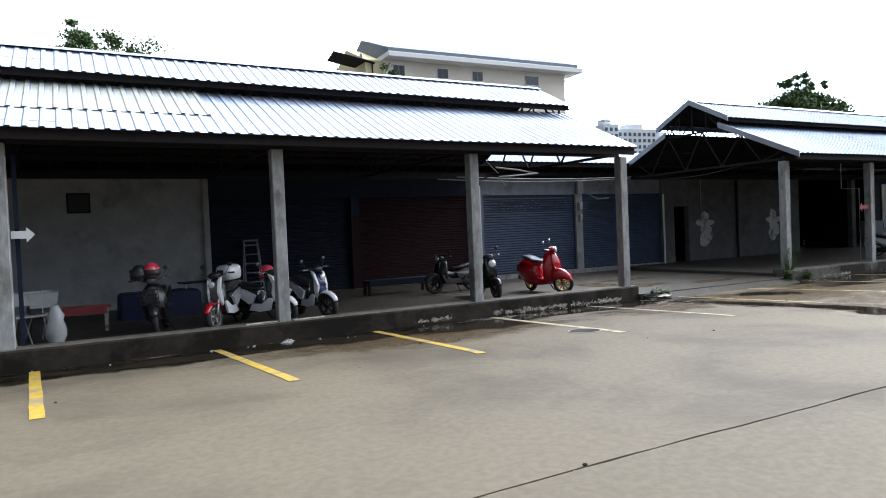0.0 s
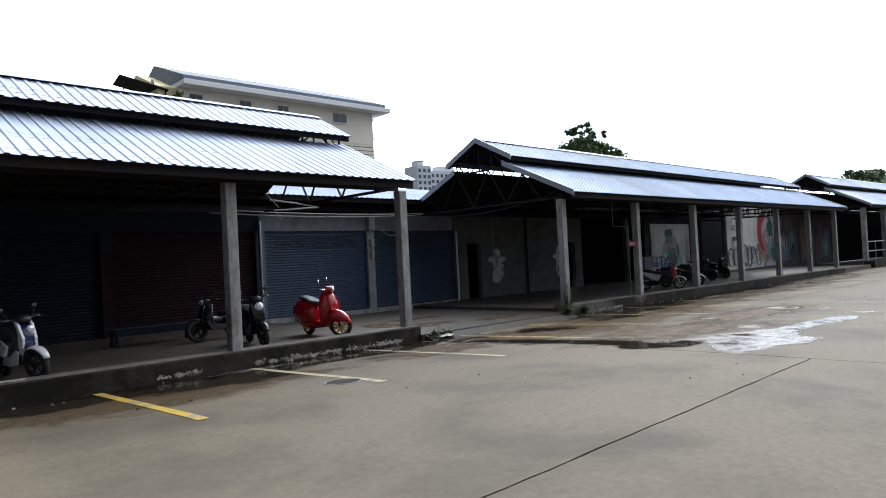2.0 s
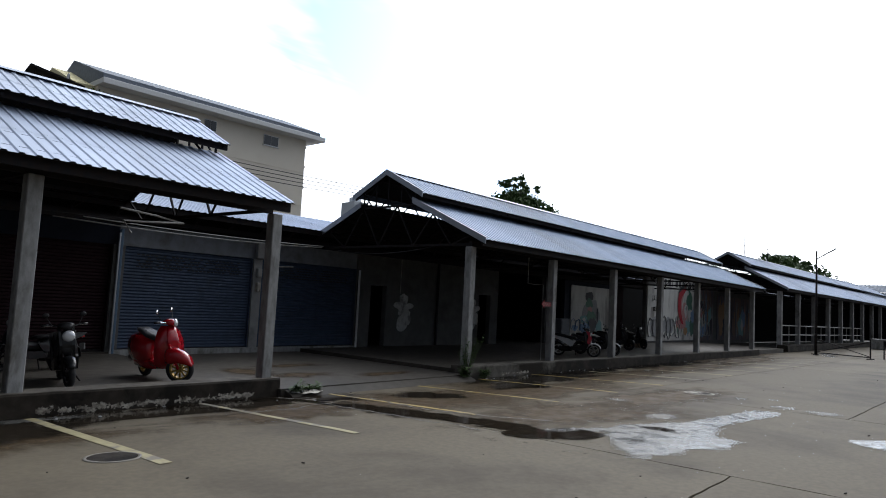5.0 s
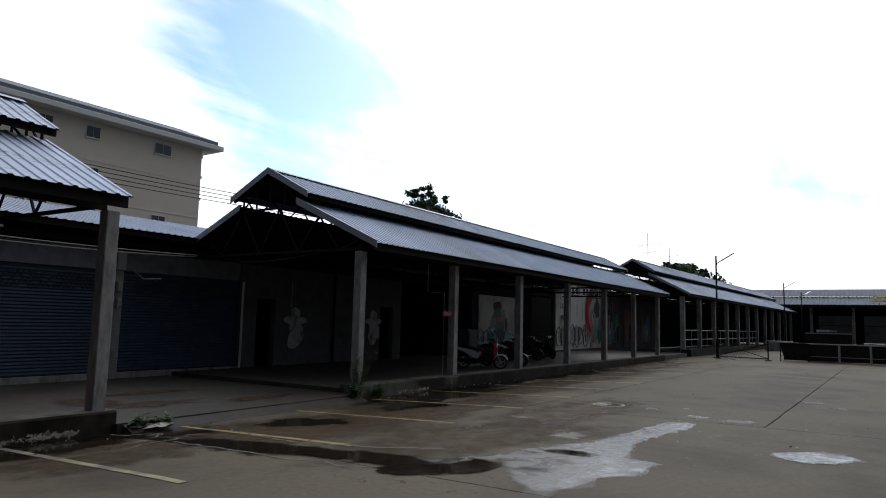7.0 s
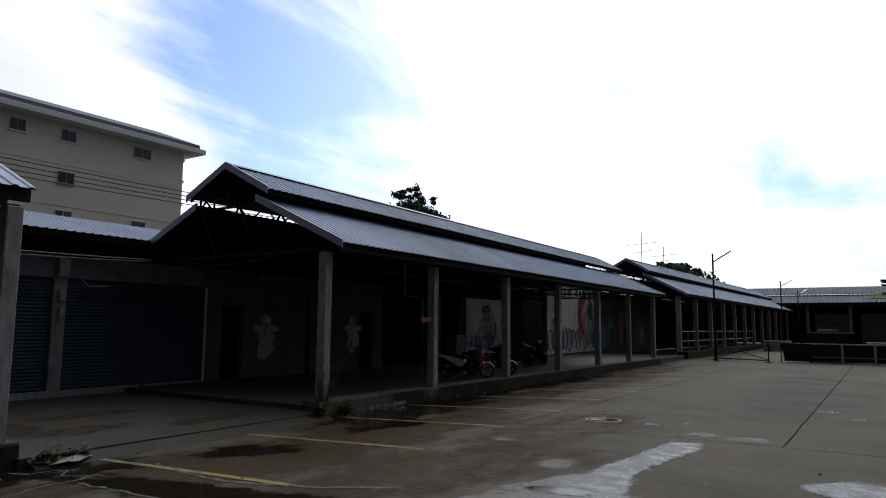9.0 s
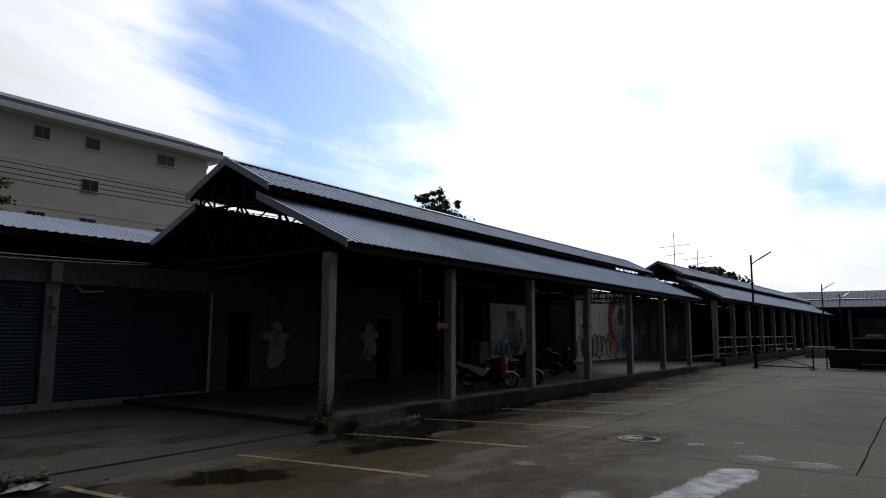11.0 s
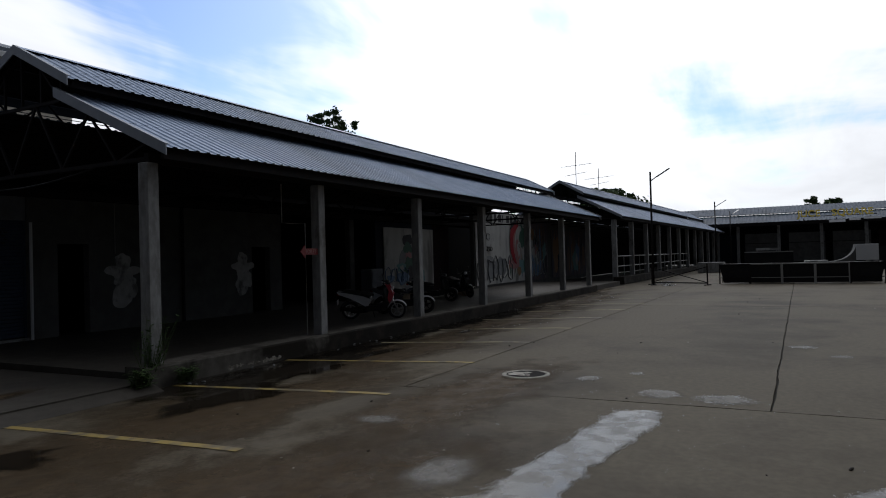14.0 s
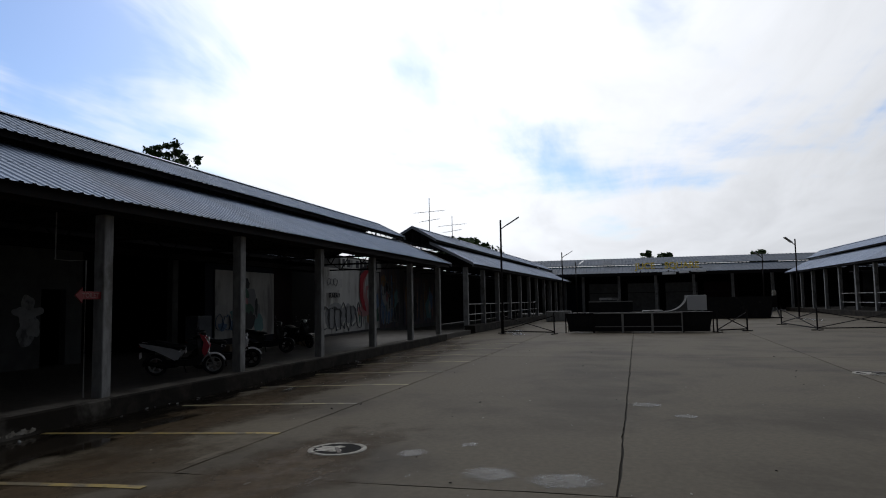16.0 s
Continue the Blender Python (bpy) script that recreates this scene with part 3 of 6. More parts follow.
shutter("roller_shutter", 14.8, 18.5, 0.16, 2.62, M_SHUT_BLUE, "closed blue-grey roller shutter beside a rendered pier", True)

# unseen walls closing the yard behind, added to keep low sky light off the arcades
solid("wall_unseen_south", box(new_bm(), -34.0, 47.4, -20.5, -20.3, -0.1, 5.2), M_SHADE_NAVY, "unseen dark wall added to block low sky light", "wall")
solid("wall_unseen_west", box(new_bm(), -34.2, -34.0, -20.5, 20.8, -0.1, 4.6), M_SHADE_NAVY, "unseen dark wall added to block low sky light", "wall")

# stall fronts further on
wall_piece("wall_stall_pier", 30.5, 30.8, -0.1, 3.12, M_WALL, "grey rendered pier of a stall")
# Rendered wall coloured near-black for the stall's shade.
wall_piece("wall_stall_back", 32.3, 37.2, -0.1, 3.12, M_SHADE_NAVY, "rendered stall wall behind a painted board")
wall_piece("wall_stall_gap", 37.2, 38.9, -0.1, 3.12, M_SHUT_RED, "dark maroon stall front beside the mural")
wall_piece("wall_mural", 38.9, 60.0, -0.1, 3.9, M_WALL, "rendered wall covered with spray paint", 16.2)

# ---- yard details ----
M_IRON = surface("cast_iron", (0.06, 0.055, 0.05), 0.55, 0.6, (0.09, 0.06, 0.04), 12.0, 0.7)


def flat(name, bm, mat, label, category, kind="structure", up=0.004):
    ob = solid(name, bm, mat, label, category, kind)
    ob.location.z += up
    return ob


def face_up(ob):
    """Flat patches show their upper face."""
    for p in ob.data.polygons:
        if p.normal.z < 0:
            p.flip()
    ob.data.update()


def stain(cx, cy, rx, ry, seed, mat=None, turn=0.0, rough=0.35, up=0.002, name="wet_stain", label="dark wet stain on the concrete yard"):
    bm = new_bm()
    n = 52
    c, s = math.cos(turn), math.sin(turn)

    def edge(a):
        u, v = math.cos(a), math.sin(a)
        return 1 + rough * 1.9 * noise.noise((1.6 * u + seed * 7.3, 1.6 * v, seed)) + rough * 0.8 * noise.noise((5 * u, 5 * v, seed * 3.1)) + rough * 0.35 * noise.noise((14 * u, 14 * v, seed * 1.7))
    rings = []
    steps = (0.02, 0.3, 0.55, 0.8, 1.0, 1.2)
    for f in steps:
        ring = []
        for i in range(n):
            a = 2 * math.pi * i / n
            k = f * (1 + (edge(a) - 1) * f)
            x, y = rx * k * math.cos(a), ry * k * math.sin(a)
            px, py = cx + x * c - y * s, cy + x * s + y * c
            ring.append((px, min(py, 11.12), ground_z(min(py, 11.12)) + up))
        rings.append(ring)
    loft(bm, rings, True, False)
    ob = solid(name, bm, mat or M_WET, label, "puddle" if mat is M_WATER else "stain", "structure")
    rim_values(ob, lambda i: steps[i // n] / 1.2)
    face_up(ob)
    return ob


def rim_values(ob, value):
    """Keeps how far out each vertex lies, 0 to 1, for the fraying edge."""
    uv = ob.data.uv_layers.new(name="rim")
    for loop in ob.data.loops:
        uv.data[loop.index].uv = (value(loop.vertex_index), 0.0)


# damp strips along the kerbs
for i in range(11):
    stain(-2.0 + i * 1.25, 10.78 + 0.1 * math.sin(i * 2.1), 1.25, 0.55 + 0.1 * math.sin(i * 1.3), 20 + i, M_WET, 0.03, 0.45)
for i in range(5):
    stain(-2.0 + i * 1.3, 10.4 + 0.1 * math.sin(i * 1.9), 1.1, 0.42, 220 + i, M_WET, 0.05, 0.4, 0.0036)
for i in range(18):
    stain(17.0 + i * 1.4, 10.72 + 0.08 * math.sin(i * 1.7), 1.35, 0.6 + 0.08 * math.sin(i), 50 + i, M_WET if i < 10 else M_DAMP, 0.0, 0.4, 0.0025)
for k, (x, y, rx, ry, turn) in enumerate(((6.2, 10.1, 1.05, 0.55, 0.05), (8.2, 10.4, 1.3, 0.42, -0.05), (9.9, 10.4, 0.7, 0.4, 0.0), (11.3, 10.45, 0.75, 0.5, -0.3), (10.98, 8.3, 0.32, 1.9, 0.08),
                                              (11.25, 6.5, 0.35, 1.0, 0.1), (13.1, 9.45, 0.5, 0.62, 0.2), (16.1, 9.5, 0.95, 0.65, -0.2), (18.4, 10.0, 1.8, 0.55, 0.0), (4.0, 10.3, 0.9, 0.4, 0.0), (1.2, 10.4, 1.0, 0.35, 0.0))):
    stain(x, y, rx, ry, 3 + k, M_WET, turn, 0.35, 0.0032 + 0.0002 * k)
for k, (x, y, rx, ry, turn) in enumerate(((12.4, 9.0, 2.2, 1.4, -0.3), (15.5, 8.8, 3.0, 1.7, -0.1), (20.5, 9.4, 3.5, 1.4, 0.0), (27.0, 9.6, 5.0, 1.3, 0.0), (13.2, 6.6, 2.2, 1.2, -0.2), (9.6, 9.4, 1.3, 1.1, 0.1), (16.8, 6.6, 2.6, 1.0, -0.1), (5.0, 9.6, 3.0, 0.9, 0.0), (34.0, 9.7, 5.0, 1.2, 0.0))):
    stain(x, y, rx, ry, 70 + k, M_DAMP, turn, 0.3, 0.0012 + 0.0001 * k, "damp_stain", "brown damp stain spreading over the concrete yard")

for k, (x, y, rx, ry) in enumerate(((12.5, 12.6, 1.2, 0.5), (14.4, 12.0, 1.1, 0.35), (13.4, 14.2, 1.4, 0.4), (11.8, 13.5, 0.6, 0.9))):
    bm = new_bm()
    pts = [bm.verts.new((x + rx * q * math.cos(a), y + ry * q * math.sin(a), 0.004)) for a, q in ((2 * math.pi * i / 30, 1 + 0.6 * noise.noise((2 * math.cos(i * 0.21), 2 * math.sin(i * 0.21), k * 5.0))) for i in range(30))]
    hub = bm.verts.new((x, y, 0.004))
    for i in range(30):
        bm.faces.new((hub, pts[i], pts[(i + 1) % 30]))
    patch = solid("damp_patch", bm, M_DAMP, "brown damp patch on the arcade floor", "stain")
    rim_values(patch, lambda i: 0.0 if i == 30 else 1.0)
    face_up(patch)
# standing water and the pale silt it leaves
def pool(blobs, x0, x1, y0, y1, mat, name, label, category, up, step=0.07):
    """One film of water whose shore follows a soft union of ellipses."""
    nx, ny = int((x1 - x0) / step), int((y1 - y0) / step)
    bm = new_bm()
    rims = []

    def depth(x, y):
        total = 0.0
        for cx, cy, rx, ry, turn in blobs:
            c, s_ = math.cos(turn), math.sin(turn)
            u, v_ = ((x - cx) * c + (y - cy) * s_) / rx, (-(x - cx) * s_ + (y - cy) * c) / ry
            total += math.exp(-1.1 * (u * u + v_ * v_))
        wob = 0.24 * noise.noise((x * 1.9, y * 1.9, 3.0)) + 0.16 * noise.noise((x * 5.5, y * 5.5, 8.0))
        return min(max((total - 0.33 + wob) / 0.5, 0.0), 1.0)
    grid = []
    for j in range(ny + 1):
        row = []
        for i in range(nx + 1):
            x, y = x0 + i * step, y0 + j * step
            row.append(bm.verts.new((x, y, ground_z(y) + up)))
            rims.append(1.0 - depth(x, y))
        grid.append(row)
    for a_, b_ in zip(grid, grid[1:]):
        for i in range(nx):
            bm.faces.new((a_[i], a_[i + 1], b_[i + 1], b_[i]))
    ob = solid(name, bm, mat, label, category, "structure")
    rim_values(ob, lambda i: rims[i])
    face_up(ob)
    return ob


SHALLOW = "shallow milky rain puddle on the concrete yard"
pool(((11.5, 4.75, 0.62, 0.42, 0.2), (12.45, 4.45, 0.65, 0.5, -0.3), (12.55, 5.3, 0.75, 0.4, 0.0), (13.3, 4.95, 0.6, 0.45, 0.0), (14.3, 4.85, 0.75, 0.22, 0.0), (15.4, 4.72, 0.85, 0.27, -0.06), (16.3, 4.55, 0.42, 0.27, 0.0), (11.7, 5.95, 0.65, 0.14, -0.5)),
     10.2, 17.5, 3.2, 6.9, M_WATER, "puddle", SHALLOW, "puddle", 0.006)
pool(((11.45, 5.68, 0.48, 0.3, -0.2), (10.95, 6.15, 0.3, 0.25, -0.6)), 10.2, 12.5, 4.9, 7.0, M_SLUDGE, "wet_stain", "dark wet sludge at the edge of the puddle", "stain", 0.009)
pool(((12.95, 5.05, 0.2, 0.42, 0.1),), 12.3, 13.6, 4.3, 5.8, M_SLUDGE, "wet_stain", "dark wet sludge in the middle of the puddle", "stain", 0.009, 0.05)
pool(((14.75, 2.5, 0.42, 0.42, 0.3), (14.45, 2.75, 0.3, 0.3, 0.0)), 13.5, 16.0, 1.4, 3.8, M_WATER, "puddle", SHALLOW, "puddle", 0.006)
for k, (x, y, rx, ry, turn) in enumerate(((46.5, 8.6, 2.2, 0.5, 0.1), (43.0, 8.0, 1.2, 0.3, 0.2), (60.0, -9.0, 2.5, 0.4, 0.0), (23.4, 9.6, 0.5, 0.1, 0.1))):
    stain(x, y, rx, ry, 107 + k, M_WATER, turn, 0.13, 0.006 + 0.0015 * k, "puddle", SHALLOW)
for k, (x, y, rx, ry) in enumerate(((17.5, 4.56, 0.26, 0.27), (17.4, 3.86, 0.28, 0.33), (21.85, 3.0, 0.22, 0.24), (20.9, 2.55, 0.16, 0.16), (14.2, 5.6, 0.40, 0.26), (18.2, 5.5, 0.2, 0.16), (15.4, 6.9, 0.16, 0.24), (18.7, 5.0, 0.12, 0.1))):
    stain(x, y, rx, ry, 160 + k, M_DRIED, 0.0, 0.12, 0.005, "dried_puddle", "pale dried puddle patch on the concrete yard")
# pale silt left in thin tide lines round the wet patches
def tide_line(points, width, seed):
    bm = new_bm()
    n = 8 * (len(points) - 1)
    rows = []
    for i in range(n + 1):
        k = min(i // 8, len(points) - 2)
        f = i / 8 - k
        (xa, ya), (xb, yb) = points[k], points[k + 1]
        x, y = xa + (xb - xa) * f, ya + (yb - ya) * f
        d = Vector((xb - xa, yb - ya)).normalized()
        o = 0.16 * noise.noise((i * 0.23, seed, 2.0)) + 0.05 * noise.noise((i * 0.9, seed, 7.0))
        w_ = width * (0.7 + 0.6 * abs(noise.noise((i * 0.37, seed, 5.0))))
        rows.append([(x - d.y * (o + q * w_), y + d.x * (o + q * w_), ground_z(y + d.x * (o + q * w_)) + 0.0075) for q in (-1.0, 0.0, 1.0)])
    loft(bm, rows, False, False)
    ob = solid("silt_line", bm, M_DRIED, "thin pale tide line of dried silt on the concrete yard", "stain", "structure")
    rim_values(ob, lambda i: 0.95 if i % 3 != 1 or i // 3 in (0, n) else 0.1)
    face_up(ob)


tide_line(((9.1, 9.75), (10.0, 9.6), (10.9, 9.9), (11.0, 10.5), (10.6, 10.9)), 0.045, 1)
tide_line(((10.72, 9.7), (10.65, 8.6), (10.6, 7.5), (10.7, 6.6)), 0.04, 4)
tide_line(((11.9, 9.9), (11.6, 9.1), (11.45, 8.2), (11.7, 7.2), (12.2, 6.4)), 0.06, 9)
stain(6.9, 10.85, 0.9, 0.16, 140, M_WATER, 0.0, 0.4, 0.006, "puddle", "narrow puddle at the foot of the kerb")

# parking bay lines
for i in range(16):
    x = -0.5 + 2.428 * i
    bm = new_bm()
    w_, skew = (0.065 if i < 4 else 0.05), (-0.18 if i < 2 else 0.08)
    rows = []
    for j in range(11):
        f = j / 10
        near = 7.43 - (0.035 * (x - 20) if x > 20 else 0.0)
        far_ = near + (3.6 if i < 9 else 3.2)
        y = near + (far_ - near) * f
        d = 0.008 * noise.noise((i * 3.3, y * 4, 1))
        xx = x + skew * f
        rows.append([(xx - w_ + d, y, ground_z(y) + 0.0050), (xx + w_ + d, y, ground_z(y) + 0.0050), (xx + w_ + d, y, ground_z(y) + 0.0066), (xx - w_ + d, y, ground_z(y) + 0.0066)])
    loft(bm, rows)
    solid("parking_line", bm, M_YELLOW if i < 3 else M_DULL if 4 < i < 9 else M_PALE, "yellow painted parking bay line" if i < 3 else "worn pale yellow parking bay line", "road marking", "structure", "parking bay lines")


def manhole(x, y, r, broken=False):
    m = thing("manhole", (x, y, ground_z(y)), 0, "round concrete manhole cover in a pale worn ring" if not broken else "broken manhole cover holding rain water", "manhole")
    m.matrix_basis = pose(x, y, ground_z(y) + 0.001, -2.1 if y > 7.6 else 0.0, 0, 0)
    bm = new_bm()
    n = 32
    inner = 0.80 if broken else 0.87
    prof = [(r, -0.004), (r * 0.99, 0.007), (r * (inner + 0.01), 0.008), (r * (inner - 0.01), -0.004)]
    loft(bm, [[(a * (1 + 0.03 * noise.noise((3 * math.cos(t), 3 * math.sin(t), r))) * math.cos(t), a * math.sin(t), z) for a, z in prof] for t in (2 * math.pi * i / n for i in range(n + 1))], True, False)
    part("ring", bm, M_FLAKE if broken else M_CHALK, m, "pale worn concrete ring", True)
    bm = new_bm()
    bmesh.ops.create_circle(bm, cap_ends=True, segments=28, radius=r * 0.87, matrix=Matrix.Translation((0, 0, 0.0065)))
    # When broken, the disc is near-black to paint the shaded hole.
    face_up(part("cover", bm, M_SHADE_FACE if broken else M_KERB, m))
    if broken:
        # White patch paints the sky's reflection on the water.
        bm = new_bm()
        pts = [(r * 0.8 * q * math.cos(a) + r * 0.25, r * 0.55 * q * math.sin(a), 0.0085) for a, q in ((6.2832 * i / 20, 1 + 0.7 * noise.noise((i * 0.8, r, y))) for i in range(20))]
        bm.faces.new([bm.verts.new((p[0] * 0.55 - 0.05, p[1] * 0.8 + 0.08, p[2])) for p in pts])
        face_up(part("water_glint", bm, M_FLAKE, m, "white patch painted as sky glint on water in the hole"))
        for a, b in (((-0.22, -0.12, 0.012), (0.02, 0.02, 0.012)),):
            part("grate_bar", bar(new_bm(), a, b, 0.04, 0.012), M_IRON, m)
    return m


manhole(6.55, 8.0, 0.26)
manhole(18.23, 6.36, 0.32, True)
manhole(26.6, -1.55, 0.38, True)


def scatter_mesh(items, size, seed):
    rnd = random.Random(seed)
    bm = new_bm()
    for x, y, z in items:
        s = size * rnd.uniform(0.5, 1.4)
        m = Matrix.LocRotScale((x, y, z + s * 0.2), Euler((rnd.uniform(-0.4, 0.4), rnd.uniform(-0.4, 0.4), rnd.uniform(0, 6))), (s, s * rnd.uniform(0.5, 1), s * 0.35))
        bmesh.ops.create_icosphere(bm, subdivisions=1, radius=0.5, matrix=m)
    return bm


rnd = random.Random(5)
spots = [(rnd.uniform(-1, 34), rnd.uniform(-2, 10.9)) for _ in range(110)]
solid("gravel_bits", scatter_mesh([(x, y, ground_z(y)) for x, y in spots], 0.035, 2), M_KERB, "small dark stones and litter on the yard", "litter", "stuff")
spots = [(rnd.choice([rnd.uniform(-1, 10.5), rnd.uniform(16.5, 30)]), rnd.uniform(10.6, 11.05)) for _ in range(40)]
solid("kerb_rubble", scatter_mesh([(x, y, ground_z(y)) for x, y in spots], 0.055, 3), M_POST, "pale flakes and rubble fallen along the kerb", "rubble", "stuff")
solid("pale_specks", scatter_mesh([(rnd.uniform(2, 30), rnd.uniform(-1, 9), 0.0) for _ in range(80)], 0.022, 4), M_FLAKE, "pale paper scraps and droppings on the yard", "litter", "stuff")

# whitewash left on the kerb faces
def whitewash(x0, x1, z0, z1):
    bm = new_bm()
    n = int((x1 - x0) / 0.12) + 1
    cols = []
    for i in range(n + 1):
        x = x0 + (x1 - x0) * i / n
        yy = KERB_Y + 0.012 * noise.noise((x * 1.7, 0, 4)) - 0.009
        cols.append([(x, yy, z0 + (z1 - z0) * j / 4) for j in range(5)])
    loft(bm, cols, False, False)
    ob = solid("whitewash", bm, M_WHITEWASH, "flaking white paint left on the kerb face", "paint", "structure")
    rim_values(ob, lambda i: max(abs(i % 5 - 2) / 2 * 0.9, 0.9 if i // 5 in (0, n) else 0.0))
    return ob


whitewash(5.0, 6.1, -0.15, 0.03)
whitewash(6.9, 10.4, -0.15, 0.02)
askew(whitewash(17.6, 19.0, -0.12, 0.0))


def weed(x, y, z, h, count, seed, label):
    t = thing("weed", (x, y, z), 0, label, "plant", "weeds by the kerb")
    rnd = random.Random(seed)
    stems, leaves = new_bm(), new_bm()
    for i in range(count):
        a, lean = rnd.uniform(0, 6.28), rnd.uniform(0.05, 0.5)
        hh = h * rnd.uniform(0.4, 1.0)
        base = Vector((rnd.uniform(-0.12, 0.12), rnd.uniform(-0.06, 0.06), 0))
        tip = base + Vector((math.cos(a) * lean * hh, math.sin(a) * lean * hh, hh))
        rod(stems, base, tip, 0.006, 0.002, 5)
        for j in range(9):
            p = base.lerp(tip, 0.2 + 0.8 * j / 8)
            b = rnd.uniform(0, 6.28)
            d = Vector((math.cos(b), math.sin(b), rnd.uniform(-0.2, 0.5))).normalized()
            side = d.cross(Vector((0, 0, 1))).normalized() * 0.022
            L = rnd.uniform(0.06, 0.12)
            v = [leaves.verts.new(q) for q in (p, p + d * L * 0.5 + side, p + d * L, p + d * L * 0.5 - side)]
            leaves.faces.new(v)
    part("stem", stems, M_LEAF, t, kind="stuff")
    part("foliage", leaves, M_LEAF, t, kind="stuff")
    return t


weed(16.36, 11.22, 0.0, 0.95, 26, 1, "tall green weed growing at the foot of a post")
weed(16.0, 11.0, -0.05, 0.26, 34, 2, "low green weeds at the end of the kerb")
weed(16.75, 10.98, -0.1, 0.24, 28, 3, "low green weeds at the end of the kerb")
weed(11.1, 10.95, -0.06, 0.2, 14, 4, "low grass tuft beside the kerb end")
weed(11.5, 10.98, -0.06, 0.14, 10, 5, "low grass tuft beside the kerb end")

def crumpled(name, x, y, z, rx, ry, h, seed, mat, label, category):
    """A thin crumpled sheet lying on the ground, with folds and a ragged edge."""
    t = thing(name, (x, y, z), 17 * seed, label, category)
    bm = new_bm()
    rings = []
    for k, f in enumerate((0.05, 0.3, 0.6, 0.85, 1.0)):
        rings.append([(rx * f * q * math.cos(a), ry * f * q * math.sin(a), max(0.004, h * (0.5 + 0.9 * noise.noise((3 * f * math.cos(a), 3 * f * math.sin(a), seed)))) * (1.15 - f)) for a, q in ((2 * math.pi * i / 22, 1 + 0.5 * noise.noise((2 * math.cos(i * 0.286), 2 * math.sin(i * 0.286), seed * 3.0))) for i in range(22))])
    loft(bm, rings, True, False)
    part("sheet", bm, mat, t)
    return t


crumpled("plastic_scrap", 11.45, 10.98, -0.07, 0.42, 0.16, 0.07, 2, M_FLAKE, "crumpled pale plastic sheet beside the kerb end", "litter")
crumpled("plastic_scrap", 11.05, 11.0, -0.06, 0.16, 0.1, 0.05, 5, M_PVC, "small crumpled plastic scrap beside the kerb end", "litter")
crumpled("broken_concrete", 2.86, 10.98, -0.13, 0.17, 0.1, 0.09, 3, M_POST, "pale broken concrete chunk at the foot of the kerb", "rubble")

# ---- things on the walls ----
def blob_pts(rx, rz, seed, n=22, rough=0.25):
    out = []
    for i in range(n):
        a = 2 * math.pi * i / n
        k = 1 + rough * 1.8 * noise.noise((1.7 * math.cos(a) + seed * 4.1, 1.7 * math.sin(a), seed * 0.7))
        out.append((rx * k * math.cos(a), rz * k * math.sin(a)))
    return out


M_CHALKWALL = surface("chalky_white_wall_paint", (0.55, 0.56, 0.55), 0.85, 0, (0.38, 0.38, 0.37), 5.0, 0.8, (0.2, 0.195, 0.185), 2.0, (0.5, 0.62))


def painted_figure(x, z, s, seed, tone):
    """A rough white silhouette brushed on the wall, as one joined shape."""
    limbs = ((0, 0.5, 0.21, 0.17), (0, 0.12, 0.25, 0.32), (-0.28, 0.27, 0.2, 0.1), (0.28, 0.25, 0.2, 0.1), (-0.04, -0.32, 0.27, 0.28), (0.27, -0.15, 0.1, 0.24))
    pts = []
    for i in range(72):
        t = 2 * math.pi * i / 72
        dx, dz = math.cos(t), math.sin(t)
        far = 0.15
        for ex, ez, rx, rz in limbs:
            # where a ray from the middle leaves this limb
            ox_, oz_ = -ex, 0.12 - ez
            qa, qb, qc = (dx / rx) ** 2 + (dz / rz) ** 2, 2 * (ox_ * dx / rx ** 2 + oz_ * dz / rz ** 2), (ox_ / rx) ** 2 + (oz_ / rz) ** 2 - 1
            disc = qb * qb - 4 * qa * qc
            if disc > 0:
                far = max(far, (-qb + math.sqrt(disc)) / (2 * qa))
        far *= 1 + 0.18 * noise.noise((3 * dx + seed, 3 * dz, seed))
        pts.append((x + s * far * dx, z + s * (0.12 + far * dz)))
    bm = loft(new_bm(), [[(p, WALL_Y - d, q) for p, q in pts] for d in (0.006, 0.002)])
    return solid("painted_silhouette", bm, tone, "rough white painted silhouette on the rendered wall", "graffiti", "", "painted silhouettes")


painted_figure(20.85, 1.22, 1.05, 3, M_CHALKWALL)
painted_figure(24.9, 1.25, 1.0, 9, M_CHALKWALL)

# vent opening
v = thing("wall_vent", (0.03, WALL_Y, 2.56), 0, "dark square vent grille high on the rendered wall", "vent")
part("frame", box(box(box(box(new_bm(), -0.24, 0.24, -0.03, 0.0, 0.19, 0.23), -0.24, 0.24, -0.03, 0.0, -0.23, -0.19), -0.24, -0.2, -0.03, 0.0, -0.19, 0.19), 0.2, 0.24, -0.03, 0.0, -0.19, 0.19), M_STEEL, v)
part("backing", box(new_bm(), -0.2, 0.2, -0.008, 0.0, -0.19, 0.19), M_BLACK, v)
for i in range(6):
    part("slat", bar(new_bm(), (-0.2, -0.018, -0.15 + 0.06 * i), (0.2, -0.018, -0.15 + 0.06 * i), 0.02, 0.008), M_STEEL, v)


def conduit(name, pts, r, mat, label, category="pipe"):
    return solid(name, tube(new_bm(), pts, r), mat, label, category, "")


def sag(a, b, drop, n=12):
    a, b = Vector(a), Vector(b)
    return [a.lerp(b, i / n) - Vector((0, 0, drop * 4 * (i / n) * (1 - i / n))) for i in range(n + 1)]


